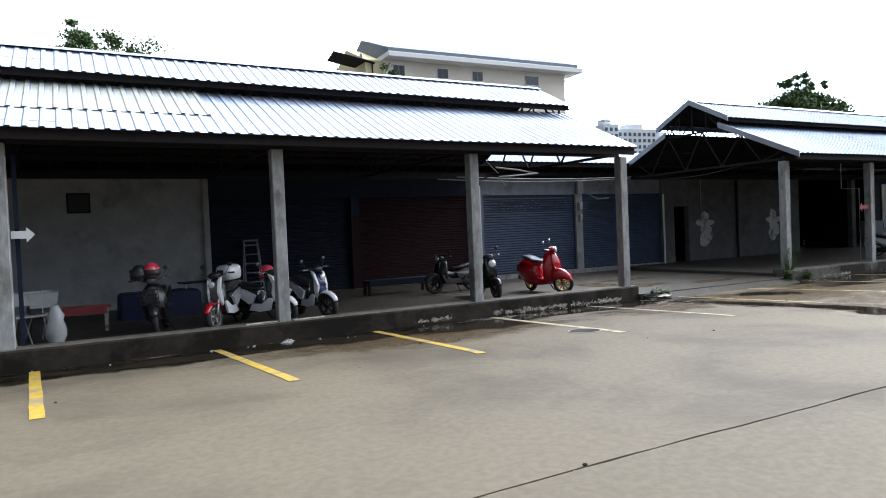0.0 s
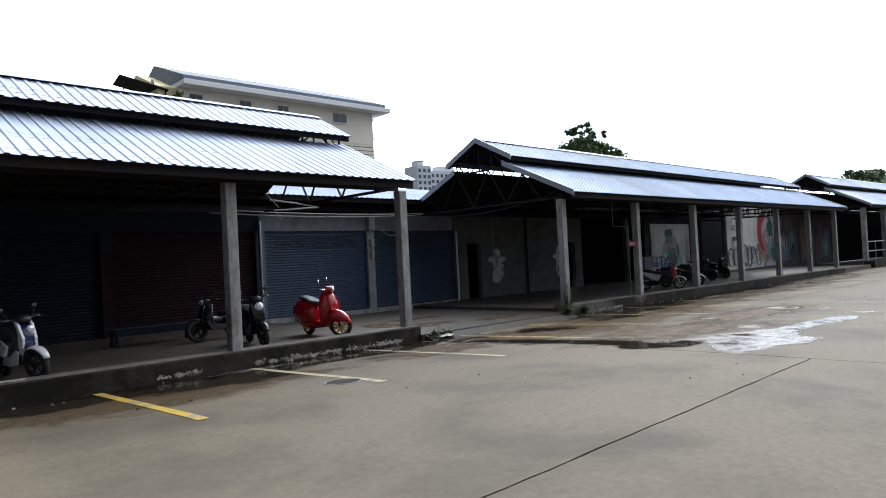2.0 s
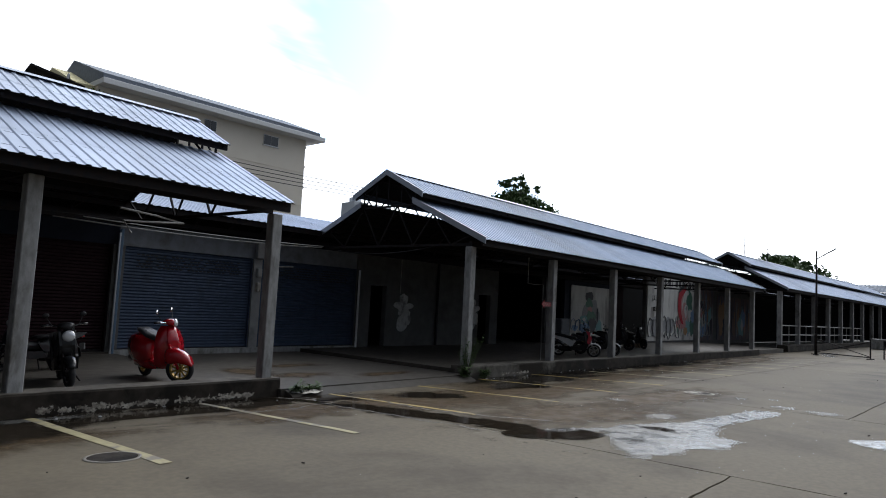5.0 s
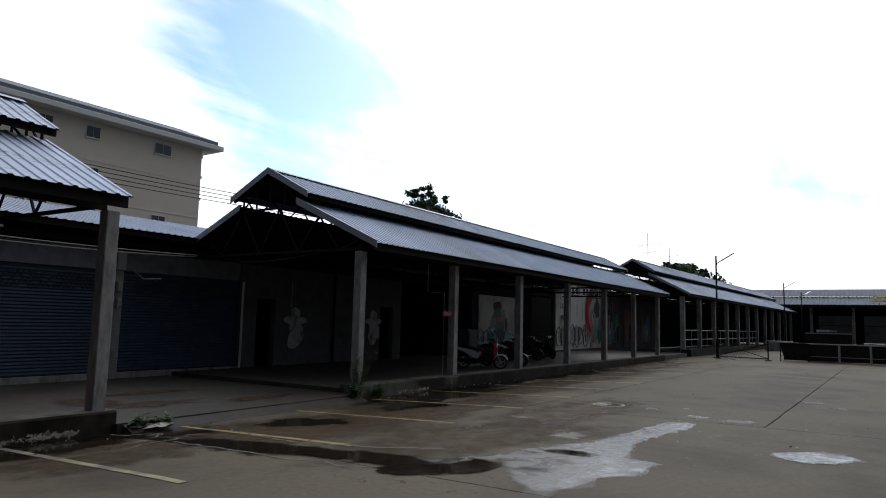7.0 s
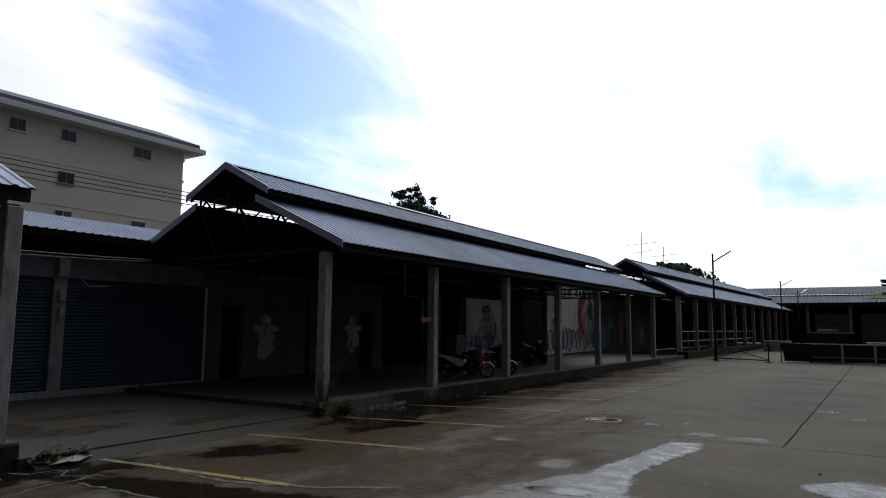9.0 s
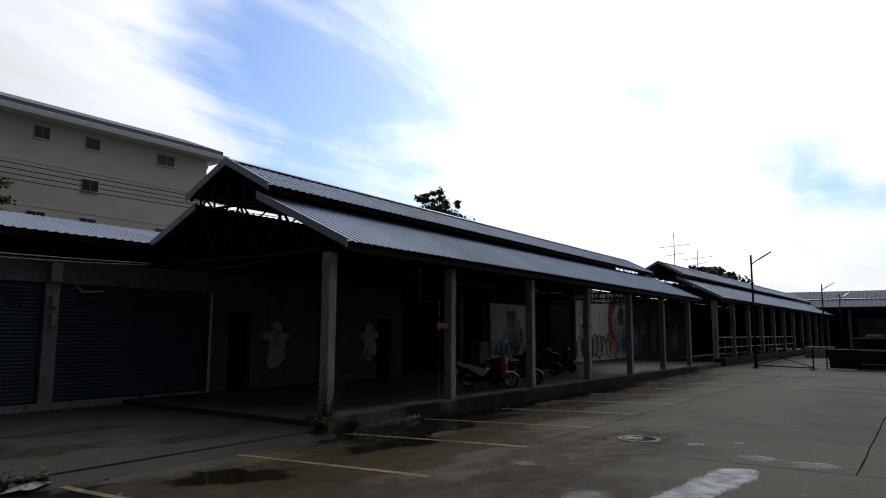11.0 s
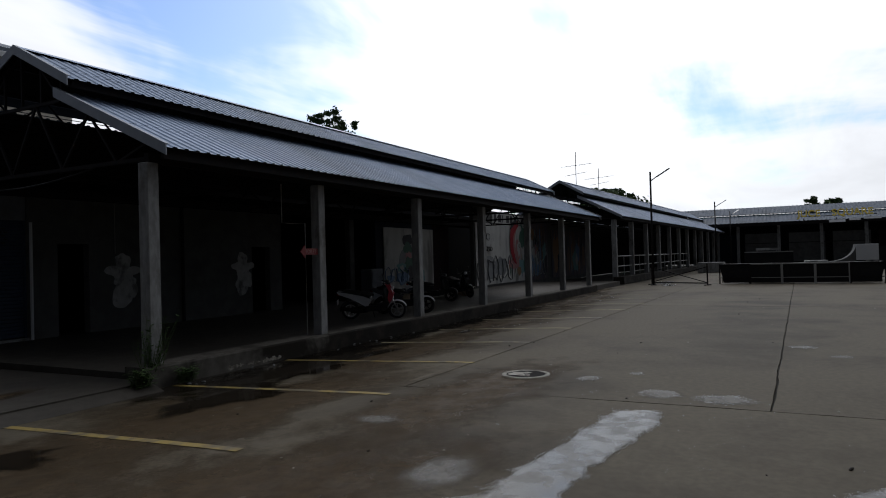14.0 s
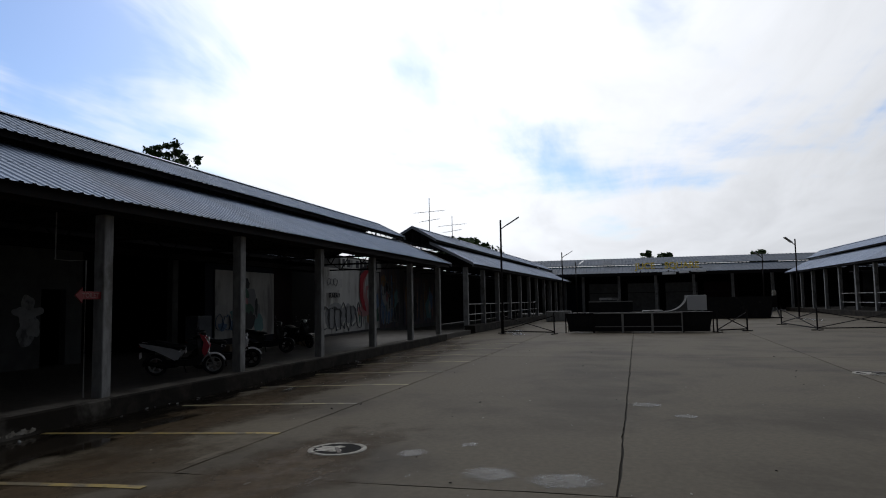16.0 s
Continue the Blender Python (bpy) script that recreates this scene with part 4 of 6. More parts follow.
# services in the gap between the sheds
conduit("conduit", sag((9.6, 16.8, 3.12), (16.4, 16.8, 3.14), 0.06), 0.014, M_PVC, "pale cable strung under the back eave")
conduit("conduit", sag((9.0, 16.85, 3.06), (16.4, 16.85, 3.1), 0.09), 0.016, M_PVC, "pale cable strung under the back eave")
conduit("conduit", sag((-6.0, 15.5, 3.05), (10.6, 15.4, 3.02), 0.05), 0.012, M_STEEL, "thin cable strung through the roof trusses")
conduit("bent_pipe", [(9.2, 14.2, 3.12), (9.9, 14.2, 3.06), (10.5, 14.2, 2.98), (9.6, 14.15, 2.9), (9.25, 14.12, 2.88), (9.4, 14.1, 2.66)], 0.022, M_PVC, "loose bent white conduit hanging from the truss")
conduit("downpipe", [(10.76, WALL_Y - 0.12, 0.06), (10.76, WALL_Y - 0.12, 3.0)], 0.05, M_STEELBLUE, "blue-grey downpipe on the pier")
conduit("downpipe", [(10.68, WALL_Y - 0.2, 0.06), (10.68, WALL_Y - 0.2, 2.9)], 0.03, M_ALU, "thin pale pipe beside the downpipe")
conduit("downpipe", [(18.55, WALL_Y - 0.1, 0.06), (18.55, WALL_Y - 0.1, 2.58)], 0.035, M_WHITE, "white upright conduit beside the shutter")
conduit("downpipe", [(22.62, WALL_Y - 0.06, 0.08), (22.62, WALL_Y - 0.06, 3.1)], 0.045, M_STEEL, "dark upright pipe on the rendered wall")
conduit("downpipe", [(20.62, WALL_Y - 0.02, 1.9), (20.62, WALL_Y - 0.02, 3.1)], 0.012, M_PVC, "thin cable running down the wall")
conduit("overhead_cable", sag((16.5, 12.4, 3.12), (16.7, 16.9, 3.1), 0.18), 0.014, M_BLACK, "black cable hanging under the shed gable")
conduit("hanging_lamp_cable", [(20.0, 11.9, 3.1), (20.0, 11.9, 2.35), (20.12, 11.75, 2.33), (20.2, 11.5, 2.33), (20.2, 11.5, 0.15)], 0.012, M_PVC, "white conduit dropping beside the post")
# junction boxes on the pier
for z0, z1, hw, m_ in ((2.62, 3.05, 0.12, M_ALU), (2.1, 2.35, 0.07, M_PVC), (1.7, 1.95, 0.05, M_FLAKE)):
    j = thing("junction_box", (14.66, WALL_Y - 0.06, z0), 0, "grey electrical box fixed to the pier", "electrical box", "electrical boxes")
    part("case", box(new_bm(), -hw, hw, -0.12, 0.0, 0, z1 - z0, 0.01), m_, j)
    part("lid", box(new_bm(), -hw + 0.015, hw - 0.015, -0.13, -0.12, 0.02, z1 - z0 - 0.02, 0.004), m_, j)
# small awning arm over the second shutter
conduit("bracket_arm", [(15.1, WALL_Y + 0.01, 2.66), (14.95, 16.9, 2.42), (15.4, 16.85, 2.45)], 0.015, M_PVC, "white bracket arm beside the shutter")

# red arrow board on a post
a = thing("arrow_sign", (19.98, POST_Y - 0.12, 1.77), 0, "small red arrow board tied to the post", "sign")
M_RED = plain("faded_red_paint", (0.22, 0.018, 0.02), 0.6)
part("board", loft(new_bm(), [[(x, y, z) for x, z in ((-0.26, 0.0), (-0.12, 0.12), (-0.12, 0.06), (0.26, 0.06), (0.26, -0.06), (-0.12, -0.06), (-0.12, -0.12))] for y in (-0.012, 0.012)]), M_RED, a)
cu = bpy.data.curves.new("letters", "FONT")
cu.body, cu.size, cu.extrude = "TOILET", 0.105, 0.001
lt = new("letters", cu)
lt.data.materials.append(plain("faded_pink_lettering", (0.36, 0.2, 0.19), 0.7))
lt.parent = a
lt.matrix_basis = pose(-0.13, -0.0145, -0.035, 90, 0, 0)
# white arrow board on the blue strip
a = thing("arrow_sign", (-0.74, 11.6, 1.78), 0, "white arrow board fixed beside a post", "sign")
part("board", loft(new_bm(), [[(x, y, z) for x, z in ((0.14, 0.0), (0.03, 0.11), (0.03, 0.055), (-0.16, 0.055), (-0.16, -0.055), (0.03, -0.055), (0.03, -0.11))] for y in (-0.01, 0.01)]), M_WHITE, a)
b = thing("banner_pole", (-0.86, 11.75, 0.06), 0, "blue cloth strip hung down the post", "banner")
part("cloth", box(new_bm(), 0.0, 0.06, -0.01, 0.01, 0.1, 2.9), M_BLUE, b)

# ---- murals ----
MURAL = {
    "red": plain("mural_red", (0.36, 0.018, 0.03), 0.8, amount=0.5), "grey": plain("mural_grey", (0.27, 0.28, 0.29), 0.8, amount=0.6), "white": plain("mural_white", (0.5, 0.5, 0.49), 0.8, amount=0.6),
    "green": plain("mural_green", (0.05, 0.13, 0.09), 0.7), "dark": plain("mural_dark", (0.03, 0.03, 0.035), 0.7), "teal": plain("mural_teal", (0.16, 0.32, 0.33), 0.7),
    "blue": plain("mural_blue", (0.16, 0.25, 0.4), 0.7), "pink": plain("mural_pink", (0.42, 0.20, 0.20), 0.7), "ochre": plain("mural_ochre", (0.30, 0.17, 0.08), 0.7),
}
M_BOARD = surface("weathered_white_board", (0.56, 0.56, 0.54), 0.85, 0, (0.46, 0.46, 0.44), 3.0, 0.8, (0.24, 0.23, 0.22), 0.9, (0.48, 0.68), streak=(1, 1, 0.35))


M_SPRAY = surface("sprayed_rendered_wall", (0.19, 0.135, 0.12), 0.85, 0, (0.085, 0.10, 0.14), 2.2, 0.9, (0.17, 0.16, 0.16), 1.3, (0.55, 0.68), streak=(1, 1, 0.25))


def drips(t, x0, x1, z0, z1, count, seed, tones):
    """Upright strokes of thinned paint running down a wall."""
    rnd = random.Random(seed)
    for k in range(count):
        x, top = rnd.uniform(x0, x1), rnd.uniform(z0 + 0.5 * (z1 - z0), z1)
        low, wd = rnd.uniform(z0, z0 + 0.4 * (z1 - z0)), rnd.uniform(0.05, 0.22)
        pts = [(x - wd * 0.5, low + 0.2), (x - wd * 0.1, low), (x + wd * 0.3, low + 0.15), (x + wd * 0.5, top - 0.2), (x + wd * 0.1, top), (x - wd * 0.4, top - 0.1)]
        part("paint_drip", loft(new_bm(), [[(p, -0.0305 - 0.0001 * k - d, q) for p, q in pts] for d in (0.001, 0.0)]), MURAL[rnd.choice(tones)], t)


def mural(name, x0, x1, z0, z1, y, label, shapes, board=M_BOARD):
    t = thing(name, ((x0 + x1) / 2, y, z0), 0, label, "mural", "wall murals")
    part("board", box(new_bm(), x0 - (x0 + x1) / 2, (x1 - x0) / 2, -0.03, 0.0, 0, z1 - z0), board, t)
    for k, (tone, x, z, rx, rz) in enumerate(shapes):
        bm = new_bm()
        pts = blob_pts(rx, rz, k + x, 26, 0.28)
        loft(bm, [[(x - (x0 + x1) / 2 + p, -0.032 - 0.0015 * k - d, z - z0 + q) for p, q in pts] for d in (0.003, 0.0)])
        part("painted_shape", bm, MURAL[tone], t)
    return t


def bubble_row(t, x0, z0, count, wide, high, tone, seed, line=0.05):
    """A row of round outlined spray letters that cannot be read."""
    for k in range(count):
        cx = x0 + k * wide * 0.92
        pts = [(cx + p, z0 + q) for p, q in blob_pts(wide * 0.5, high * 0.5, seed + k * 1.7, 20, 0.34)]
        bm = new_bm()
        for p, q in zip(pts, pts[1:] + pts[:1]):
            bar(bm, (p[0], -0.056 - 0.0006 * (k % 3), p[1]), (q[0], -0.056 - 0.0006 * (k % 3), q[1]), line, 0.006)
        part("spray_letter", bm, MURAL[tone], t)


m1 = mural("mural_board", 32.85, 37.15, 0.35, 2.9, WALL_Y - 0.02, "large weathered white board with a dark green mural", (
    ("grey", 34.9, 1.3, 0.95, 0.95), ("dark", 34.75, 2.38, 0.42, 0.26), ("green", 34.8, 2.05, 0.32, 0.3), ("pink", 34.85, 1.72, 0.24, 0.22), ("green", 34.95, 1.3, 0.52, 0.36), ("dark", 35.15, 0.95, 0.4, 0.42), ("teal", 34.2, 1.25, 0.34, 0.2),
    ("white", 34.25, 1.2, 0.16, 0.12), ("blue", 34.3, 0.75, 0.5, 0.26), ("teal", 35.9, 0.85, 0.3, 0.35), ("dark", 35.7, 1.5, 0.1, 0.4), ("white", 33.2, 1.4, 0.3, 0.35), ("blue", 33.3, 0.8, 0.3, 0.14)))
bubble_row(m1, -1.9, 0.6, 4, 0.5, 0.55, "blue", 3, 0.035)
def painted_arc(t, x, z, rx, rz, a0, a1, thin, tone, k, name="painted_curve"):
    """A tapering crescent brushed on a board."""
    outer, inner = [], []
    for i in range(21):
        f = i / 20
        a = radians(a0 + (a1 - a0) * f)
        wd = 1 - thin * math.sin(math.pi * (0.08 + 0.92 * f)) ** 0.7
        wob = 1 + 0.05 * noise.noise((f * 6, x, k))
        outer.append((x + rx * wob * math.cos(a), z + rz * wob * math.sin(a)))
        inner.append((x + rx * wd * math.cos(a), z + rz * wd * math.sin(a)))
    ring = outer + inner[::-1]
    yy = -0.05 - 0.0015 * k
    bm = loft(new_bm(), [[(p, yy - d, q) for p, q in ring] for d in (0.002, 0.0)], True, False)
    for layer in (0, 1):
        row = [(p, yy - 0.002 + 0.002 * layer, q) for p, q in ring]
        vs = [bm.verts.new(c) for c in row]
        for i in range(20):
            bm.faces.new((vs[i], vs[i + 1], vs[40 - i], vs[41 - i]))
    return part(name, bm, MURAL[tone], t)


m2 = mural("mural_board", 39.0, 46.55, 0.2, 3.25, 16.18, "white board with sprayed lettering and a red crescent figure", (
    ("white", 40.2, 2.5, 1.0, 0.45), ("grey", 40.6, 1.0, 1.2, 0.5), ("grey", 42.2, 1.1, 0.7, 0.55), ("green", 45.55, 2.55, 0.5, 0.62), ("teal", 45.3, 0.95, 0.6, 0.4), ("pink", 44.2, 1.15, 0.75, 0.3), ("green", 46.0, 0.95, 0.4, 0.45), ("ochre", 44.9, 0.75, 0.35, 0.22),
    ("pink", 44.75, 1.95, 0.38, 0.5), ("white", 44.85, 2.0, 0.24, 0.4), ("dark", 44.95, 2.15, 0.07, 0.12), ("blue", 46.1, 1.7, 0.3, 0.4)))
painted_arc(m2, 1.85, 2.15, 1.15, 1.2, 75, 262, 0.62, "red", 12)
painted_arc(m2, 1.9, 2.2, 1.32, 1.22, 95, 150, 0.2, "dark", 13)
painted_arc(m2, 1.75, 2.05, 0.55, 0.75, 100, 290, 0.4, "pink", 14)
painted_arc(m2, 2.2, 2.55, 0.75, 0.7, -20, 80, 0.35, "green", 12)
bubble_row(m2, -3.35, 0.75, 7, 0.72, 1.05, "grey", 5, 0.05)
bubble_row(m2, -2.9, 1.78, 6, 0.22, 0.2, "dark", 8, 0.03)
bubble_row(m2, -3.0, 2.4, 3, 0.4, 0.3, "grey", 12, 0.025)
drips(m2, 0.6, 3.6, 0.1, 1.6, 30, 6, ("teal", "blue", "pink", "green", "ochre", "grey", "pink", "white"))
m3 = mural("mural_board", 46.65, 50.2, 0.15, 3.55, 16.18, "rendered wall panel with blue, white and ochre spray painting", (
    ("blue", 47.2, 1.2, 0.4, 0.8), ("white", 47.5, 1.75, 0.32, 0.4), ("white", 47.15, 2.2, 0.18, 0.5), ("ochre", 47.2, 2.8, 0.4, 0.35), ("dark", 47.9, 2.4, 0.45, 0.3), ("blue", 48.1, 0.9, 0.6, 0.5), ("white", 48.1, 1.5, 0.3, 0.4), ("dark", 48.2, 1.55, 0.1, 0.3), ("pink", 47.8, 1.9, 0.2, 0.3), ("teal", 49.4, 1.8, 0.35, 0.6), ("dark", 49.6, 1.0, 0.4, 0.7)), M_SPRAY)
drips(m3, -1.6, 1.6, 0.1, 3.1, 34, 4, ("blue", "dark", "white", "grey", "teal", "ochre", "dark", "blue"))
bubble_row(m3, -1.35, 0.75, 5, 0.55, 0.9, "white", 21, 0.035)
bubble_row(m3, -1.2, 2.2, 4, 0.6, 0.7, "grey", 31, 0.035)
# lettered board along the top
t = thing("lettered_board", (43.5, 16.16, 3.3), 0, "white board with black block lettering above the mural", "sign")
part("board", box(new_bm(), -2.4, 3.2, -0.05, 0.0, 0.0, 0.5), M_BOARD, t)
for i, wd in enumerate((0.3, 0.42, 0.1, 0.4, 0.36, 0.3, 0.12, 0.4, 0.3)):
    part("letter_bar", box(new_bm(), -2.2 + i * 0.57, -2.2 + i * 0.57 + wd, -0.056, -0.05, 0.06, 0.44), MURAL["dark"], t)
m4 = mural("mural_board", 51.0, 59.5, 0.15, 3.2, 16.18, "dark rendered wall with faint spray painting", (
    ("ochre", 52.0, 1.6, 0.8, 1.0), ("dark", 53.0, 1.2, 0.9, 0.8), ("teal", 56.6, 1.2, 0.7, 0.8), ("blue", 57.2, 1.7, 0.5, 0.6), ("white", 56.8, 1.2, 0.25, 0.4)), M_SPRAY)
drips(m4, -4.0, 4.0, 0.1, 2.9, 40, 9, ("ochre", "dark", "ochre", "grey", "pink", "teal", "dark"))
# pale crates in the stall
c = thing("storage_cabinet", (31.6, 17.3, 0.09), 0, "pale grey cabinet standing in a dark stall", "cabinet")
part("body", box(new_bm(), -0.4, 0.4, -0.25, 0.25, 0, 1.15, 0.015), M_BEAM, c)
for z in (0.1, 0.62):
    part("drawer", box(new_bm(), -0.36, 0.36, -0.27, -0.25, z, z + 0.45, 0.006), M_BEAM, c)

# ---- motor scooters ----
def ellipse(x, z, w, h, n=14, p=2.5, tilt=0.0):
    """A rounded ring across the bike at x, z."""
    out = []
    for i in range(n):
        a = 2 * math.pi * i / n
        c, s = math.cos(a), math.sin(a)
        y = w * math.copysign(abs(c) ** (2 / p), c)
        q = h * math.copysign(abs(s) ** (2 / p), s)
        out.append((x - q * math.sin(tilt), y, z + q * math.cos(tilt)))
    return out


def lathe(bm, prof, n=24, cx=0.0, cz=0.0):
    """prof: (y, radius) pairs round a sideways axle."""
    loft(bm, [[(cx + r * math.cos(a), y, cz + r * math.sin(a)) for y, r in prof] for a in (2 * math.pi * i / n for i in range(n + 1))], True, False)
    bmesh.ops.remove_doubles(bm, verts=bm.verts, dist=1e-5)
    return bm


def wheel(parent, name, x, r, rim_mat, wide=0.05, spokes=5):
    lob = new(name, bpy.data.meshes.new(name))
    bm = lathe(new_bm(), [(-wide * 0.9, r * 0.72), (-wide, r * 0.86), (-wide * 0.55, r * 0.98), (0, r), (wide * 0.55, r * 0.98), (wide, r * 0.86), (wide * 0.9, r * 0.72), (0, r * 0.7)], 26, x, r)
    bm.to_mesh(lob.data)
    bm.free()
    lob.data.materials.append(M_RUBBER)
    for p in lob.data.polygons:
        p.use_smooth = True
    lob.parent = parent
    part("rim", lathe(new_bm(), [(-wide * 0.8, r * 0.74), (-wide * 0.8, r * 0.62), (wide * 0.8, r * 0.62), (wide * 0.8, r * 0.74)], 24, x, r), rim_mat, lob)
    bm = lathe(new_bm(), [(-0.06, 0.001), (-0.06, 0.055), (0.06, 0.055), (0.06, 0.001)], 14, x, r)
    for k in range(spokes):
        a = 2 * math.pi * k / spokes + 0.3
        bar(bm, (x + 0.04 * math.cos(a), 0, r + 0.04 * math.sin(a)), (x + r * 0.66 * math.cos(a), 0, r + r * 0.66 * math.sin(a)), 0.04 if spokes < 8 else 0.018, 0.028)
    part("hub", bm, rim_mat, lob)
    return lob


def fender(parent, name, x, r, a0, a1, wide, mat, grow=1.14):
    bm = new_bm()
    rings = []
    for i in range(13):
        a = radians(a0 + (a1 - a0) * i / 12)
        taper = 0.6 + 0.4 * math.sin(math.pi * i / 12)
        ring = []
        for k in range(7):
            u = -1 + 2 * k / 6
            rr = r * grow * (1 - 0.10 * u * u)
            ring.append((x + rr * math.cos(a), u * wide * taper, r + rr * math.sin(a)))
        for k in range(6, -1, -1):
            u = -1 + 2 * k / 6
            rr = r * grow * (1 - 0.10 * u * u) - 0.012
            ring.append((x + rr * math.cos(a), u * wide * taper * 0.97, r + rr * math.sin(a)))
        rings.append(ring)
    loft(bm, rings)
    return part(name, bm, mat, parent, smooth=True)


def scooter(at, turn, label, body, front, shield=None, seat=None, rim=None, r=0.25, style="step", steer=0.0, lean=5.0, box_mat=None, basket=False, head=None, fend=None, side=None, lamp=1.0):
    """A step-through scooter. It stands on its side stand; its own x points ahead."""
    s = thing("scooter", at, turn, label, "scooter", "parked scooters", lean=(lean, 0))
    shield, seat, rim = shield or front, seat or M_BLACK, rim or M_ALU
    pivot = pose(0.55, 0, 0, 0, 0, steer) @ pose(-0.55, 0, 0)
    spokes = 10 if style == "vespa" else 5
    wheel(s, "front_wheel", 0.64, r, rim, 0.05, spokes).matrix_basis = pivot
    wheel(s, "rear_wheel", -0.63, r, rim, 0.056, spokes)
    if style == "vespa":
        fn = [ellipse(0.86, 0.30, 0.05, 0.03), ellipse(0.82, 0.36, 0.10, 0.08), ellipse(0.72, 0.42, 0.125, 0.11), ellipse(0.60, 0.46, 0.13, 0.13), ellipse(0.48, 0.46, 0.11, 0.15), ellipse(0.40, 0.44, 0.06, 0.12)]
        part("front_fender", loft(new_bm(), fn), body, s, "deep rounded mudguard", True).matrix_basis = pivot
    else:
        fender(s, "front_fender", 0.64, r, 20, 165, 0.085, fend or front).matrix_basis = pivot
    fender(s, "rear_fender", -0.63, r, 95, 185, 0.08, M_BLACK, 1.2)
    for y in (-0.075, 0.075):
        part("fork_leg", rod(new_bm(), (0.64, y, r), (0.47, y * 0.7, 0.66), 0.022, None, 8), (M_STEEL if rim is M_STEEL else M_ALU) if style != "vespa" else body, s, smooth=True).matrix_basis = pivot
    # leg shield: a curved plate that leans back
    bm = new_bm()
    rings = []
    for z, x, wd in (((0.22, 0.30, 0.16), (0.32, 0.38, 0.23), (0.50, 0.43, 0.265), (0.70, 0.43, 0.25), (0.86, 0.40, 0.19), (0.95, 0.37, 0.11)) if style == "vespa" else ((0.30, 0.33, 0.13), (0.40, 0.40, 0.19), (0.55, 0.43, 0.225), (0.70, 0.42, 0.215), (0.84, 0.385, 0.17), (0.93, 0.35, 0.10))):
        wd *= 0.78 if style == "step" else 1.0
        ring = [(x + 0.05 - 0.14 * (u * u), u * wd, z) for u in (-1, -0.66, -0.33, 0, 0.33, 0.66, 1)]
        ring += [(x + 0.018 - 0.14 * (u * u), u * wd * 0.94, z) for u in (1, 0.66, 0.33, 0, -0.33, -0.66, -1)]
        rings.append(ring)
    loft(bm, rings)
    part("leg_shield", bm, shield if style != "step" else M_BLACKPAINT, s, smooth=True)
    # nose cover over the steering head
    nose = [ellipse(0.50, 0.52, 0.05, 0.05), ellipse(0.53, 0.60, 0.085, 0.07), ellipse(0.51, 0.70, 0.105, 0.07), ellipse(0.46, 0.82, 0.095, 0.06), ellipse(0.40, 0.92, 0.06, 0.05)]
    if style == "step":
        # angular white wings on both sides of a narrow nose
        nose = [ellipse(0.50, 0.54, 0.04, 0.04), ellipse(0.545, 0.62, 0.085, 0.07), ellipse(0.53, 0.73, 0.10, 0.07), ellipse(0.46, 0.84, 0.085, 0.05), ellipse(0.40, 0.92, 0.05, 0.04)]
        wing = [(0.34, 1.0), (0.46, 0.93), (0.565, 0.70), (0.53, 0.56), (0.44, 0.44), (0.40, 0.60), (0.44, 0.78)]
        for sy in (-1, 1):
            part("nose_wing", loft(new_bm(), [[(x, sy * (yy - 0.10 * max(x - 0.42, 0)), z) for x, z in wing] for yy in (0.085, 0.125)]), shield, s)
    part("nose_cover", loft(new_bm(), nose), front, s, smooth=True)
    # floorboard and tunnel
    fl = [ellipse(0.36, 0.33, 0.12, 0.05, p=4), ellipse(0.2, 0.29, 0.16, 0.045, p=4), ellipse(-0.05, 0.29, 0.17, 0.05, p=4), ellipse(-0.22, 0.34, 0.15, 0.07, p=4)]
    part("floorboard", loft(new_bm(), fl), M_BLACK if style == "step" else body, s, smooth=True)
    if style == "under":
        tn = [ellipse(0.38, 0.66, 0.07, 0.09), ellipse(0.2, 0.52, 0.075, 0.10), ellipse(-0.05, 0.50, 0.085, 0.11), ellipse(-0.2, 0.58, 0.1, 0.1)]
        part("centre_tunnel", loft(new_bm(), tn), M_BLACKPAINT, s, smooth=True)
    # rear body
    if style == "vespa":
        rb = [ellipse(-0.12, 0.42, 0.13, 0.16), ellipse(-0.2, 0.47, 0.21, 0.26), ellipse(-0.40, 0.50, 0.28, 0.29), ellipse(-0.62, 0.51, 0.28, 0.29), ellipse(-0.84, 0.52, 0.23, 0.24), ellipse(-0.97, 0.52, 0.12, 0.13)]
    else:
        rb = [ellipse(-0.10, 0.50, 0.10, 0.15), ellipse(-0.25, 0.57, 0.14, 0.14), ellipse(-0.45, 0.62, 0.155, 0.12), ellipse(-0.65, 0.67, 0.14, 0.10), ellipse(-0.85, 0.72, 0.10, 0.07), ellipse(-0.98, 0.76, 0.05, 0.035)]
    if style != "vespa":
        # coloured side panels: swept from the floor up to the tail
        sp = [(-0.12, 0.40), (-0.02, 0.56), (-0.25, 0.66), (-0.60, 0.735), (-0.98, 0.80), (-0.93, 0.72), (-0.62, 0.61), (-0.38, 0.49), (-0.2, 0.38)]
        lp = [(0.36, 0.28), (0.46, 0.50), (0.36, 0.52), (0.16, 0.40), (-0.1, 0.40), (-0.2, 0.26), (0.1, 0.24)]
        for sy in (-1, 1):
            part("side_panel", loft(new_bm(), [[(x, sy * (yy - 0.05 * abs(x + 0.4)), z) for x, z in sp] for yy in (0.135, 0.178)]), side or body, s)
            part("floor_panel", loft(new_bm(), [[(x, sy * yy, z) for x, z in lp] for yy in (0.14, 0.175)]), body, s)
    rear = part("rear_body", loft(new_bm(), rb), body if style == "vespa" else M_BLACKPAINT, s, smooth=True)
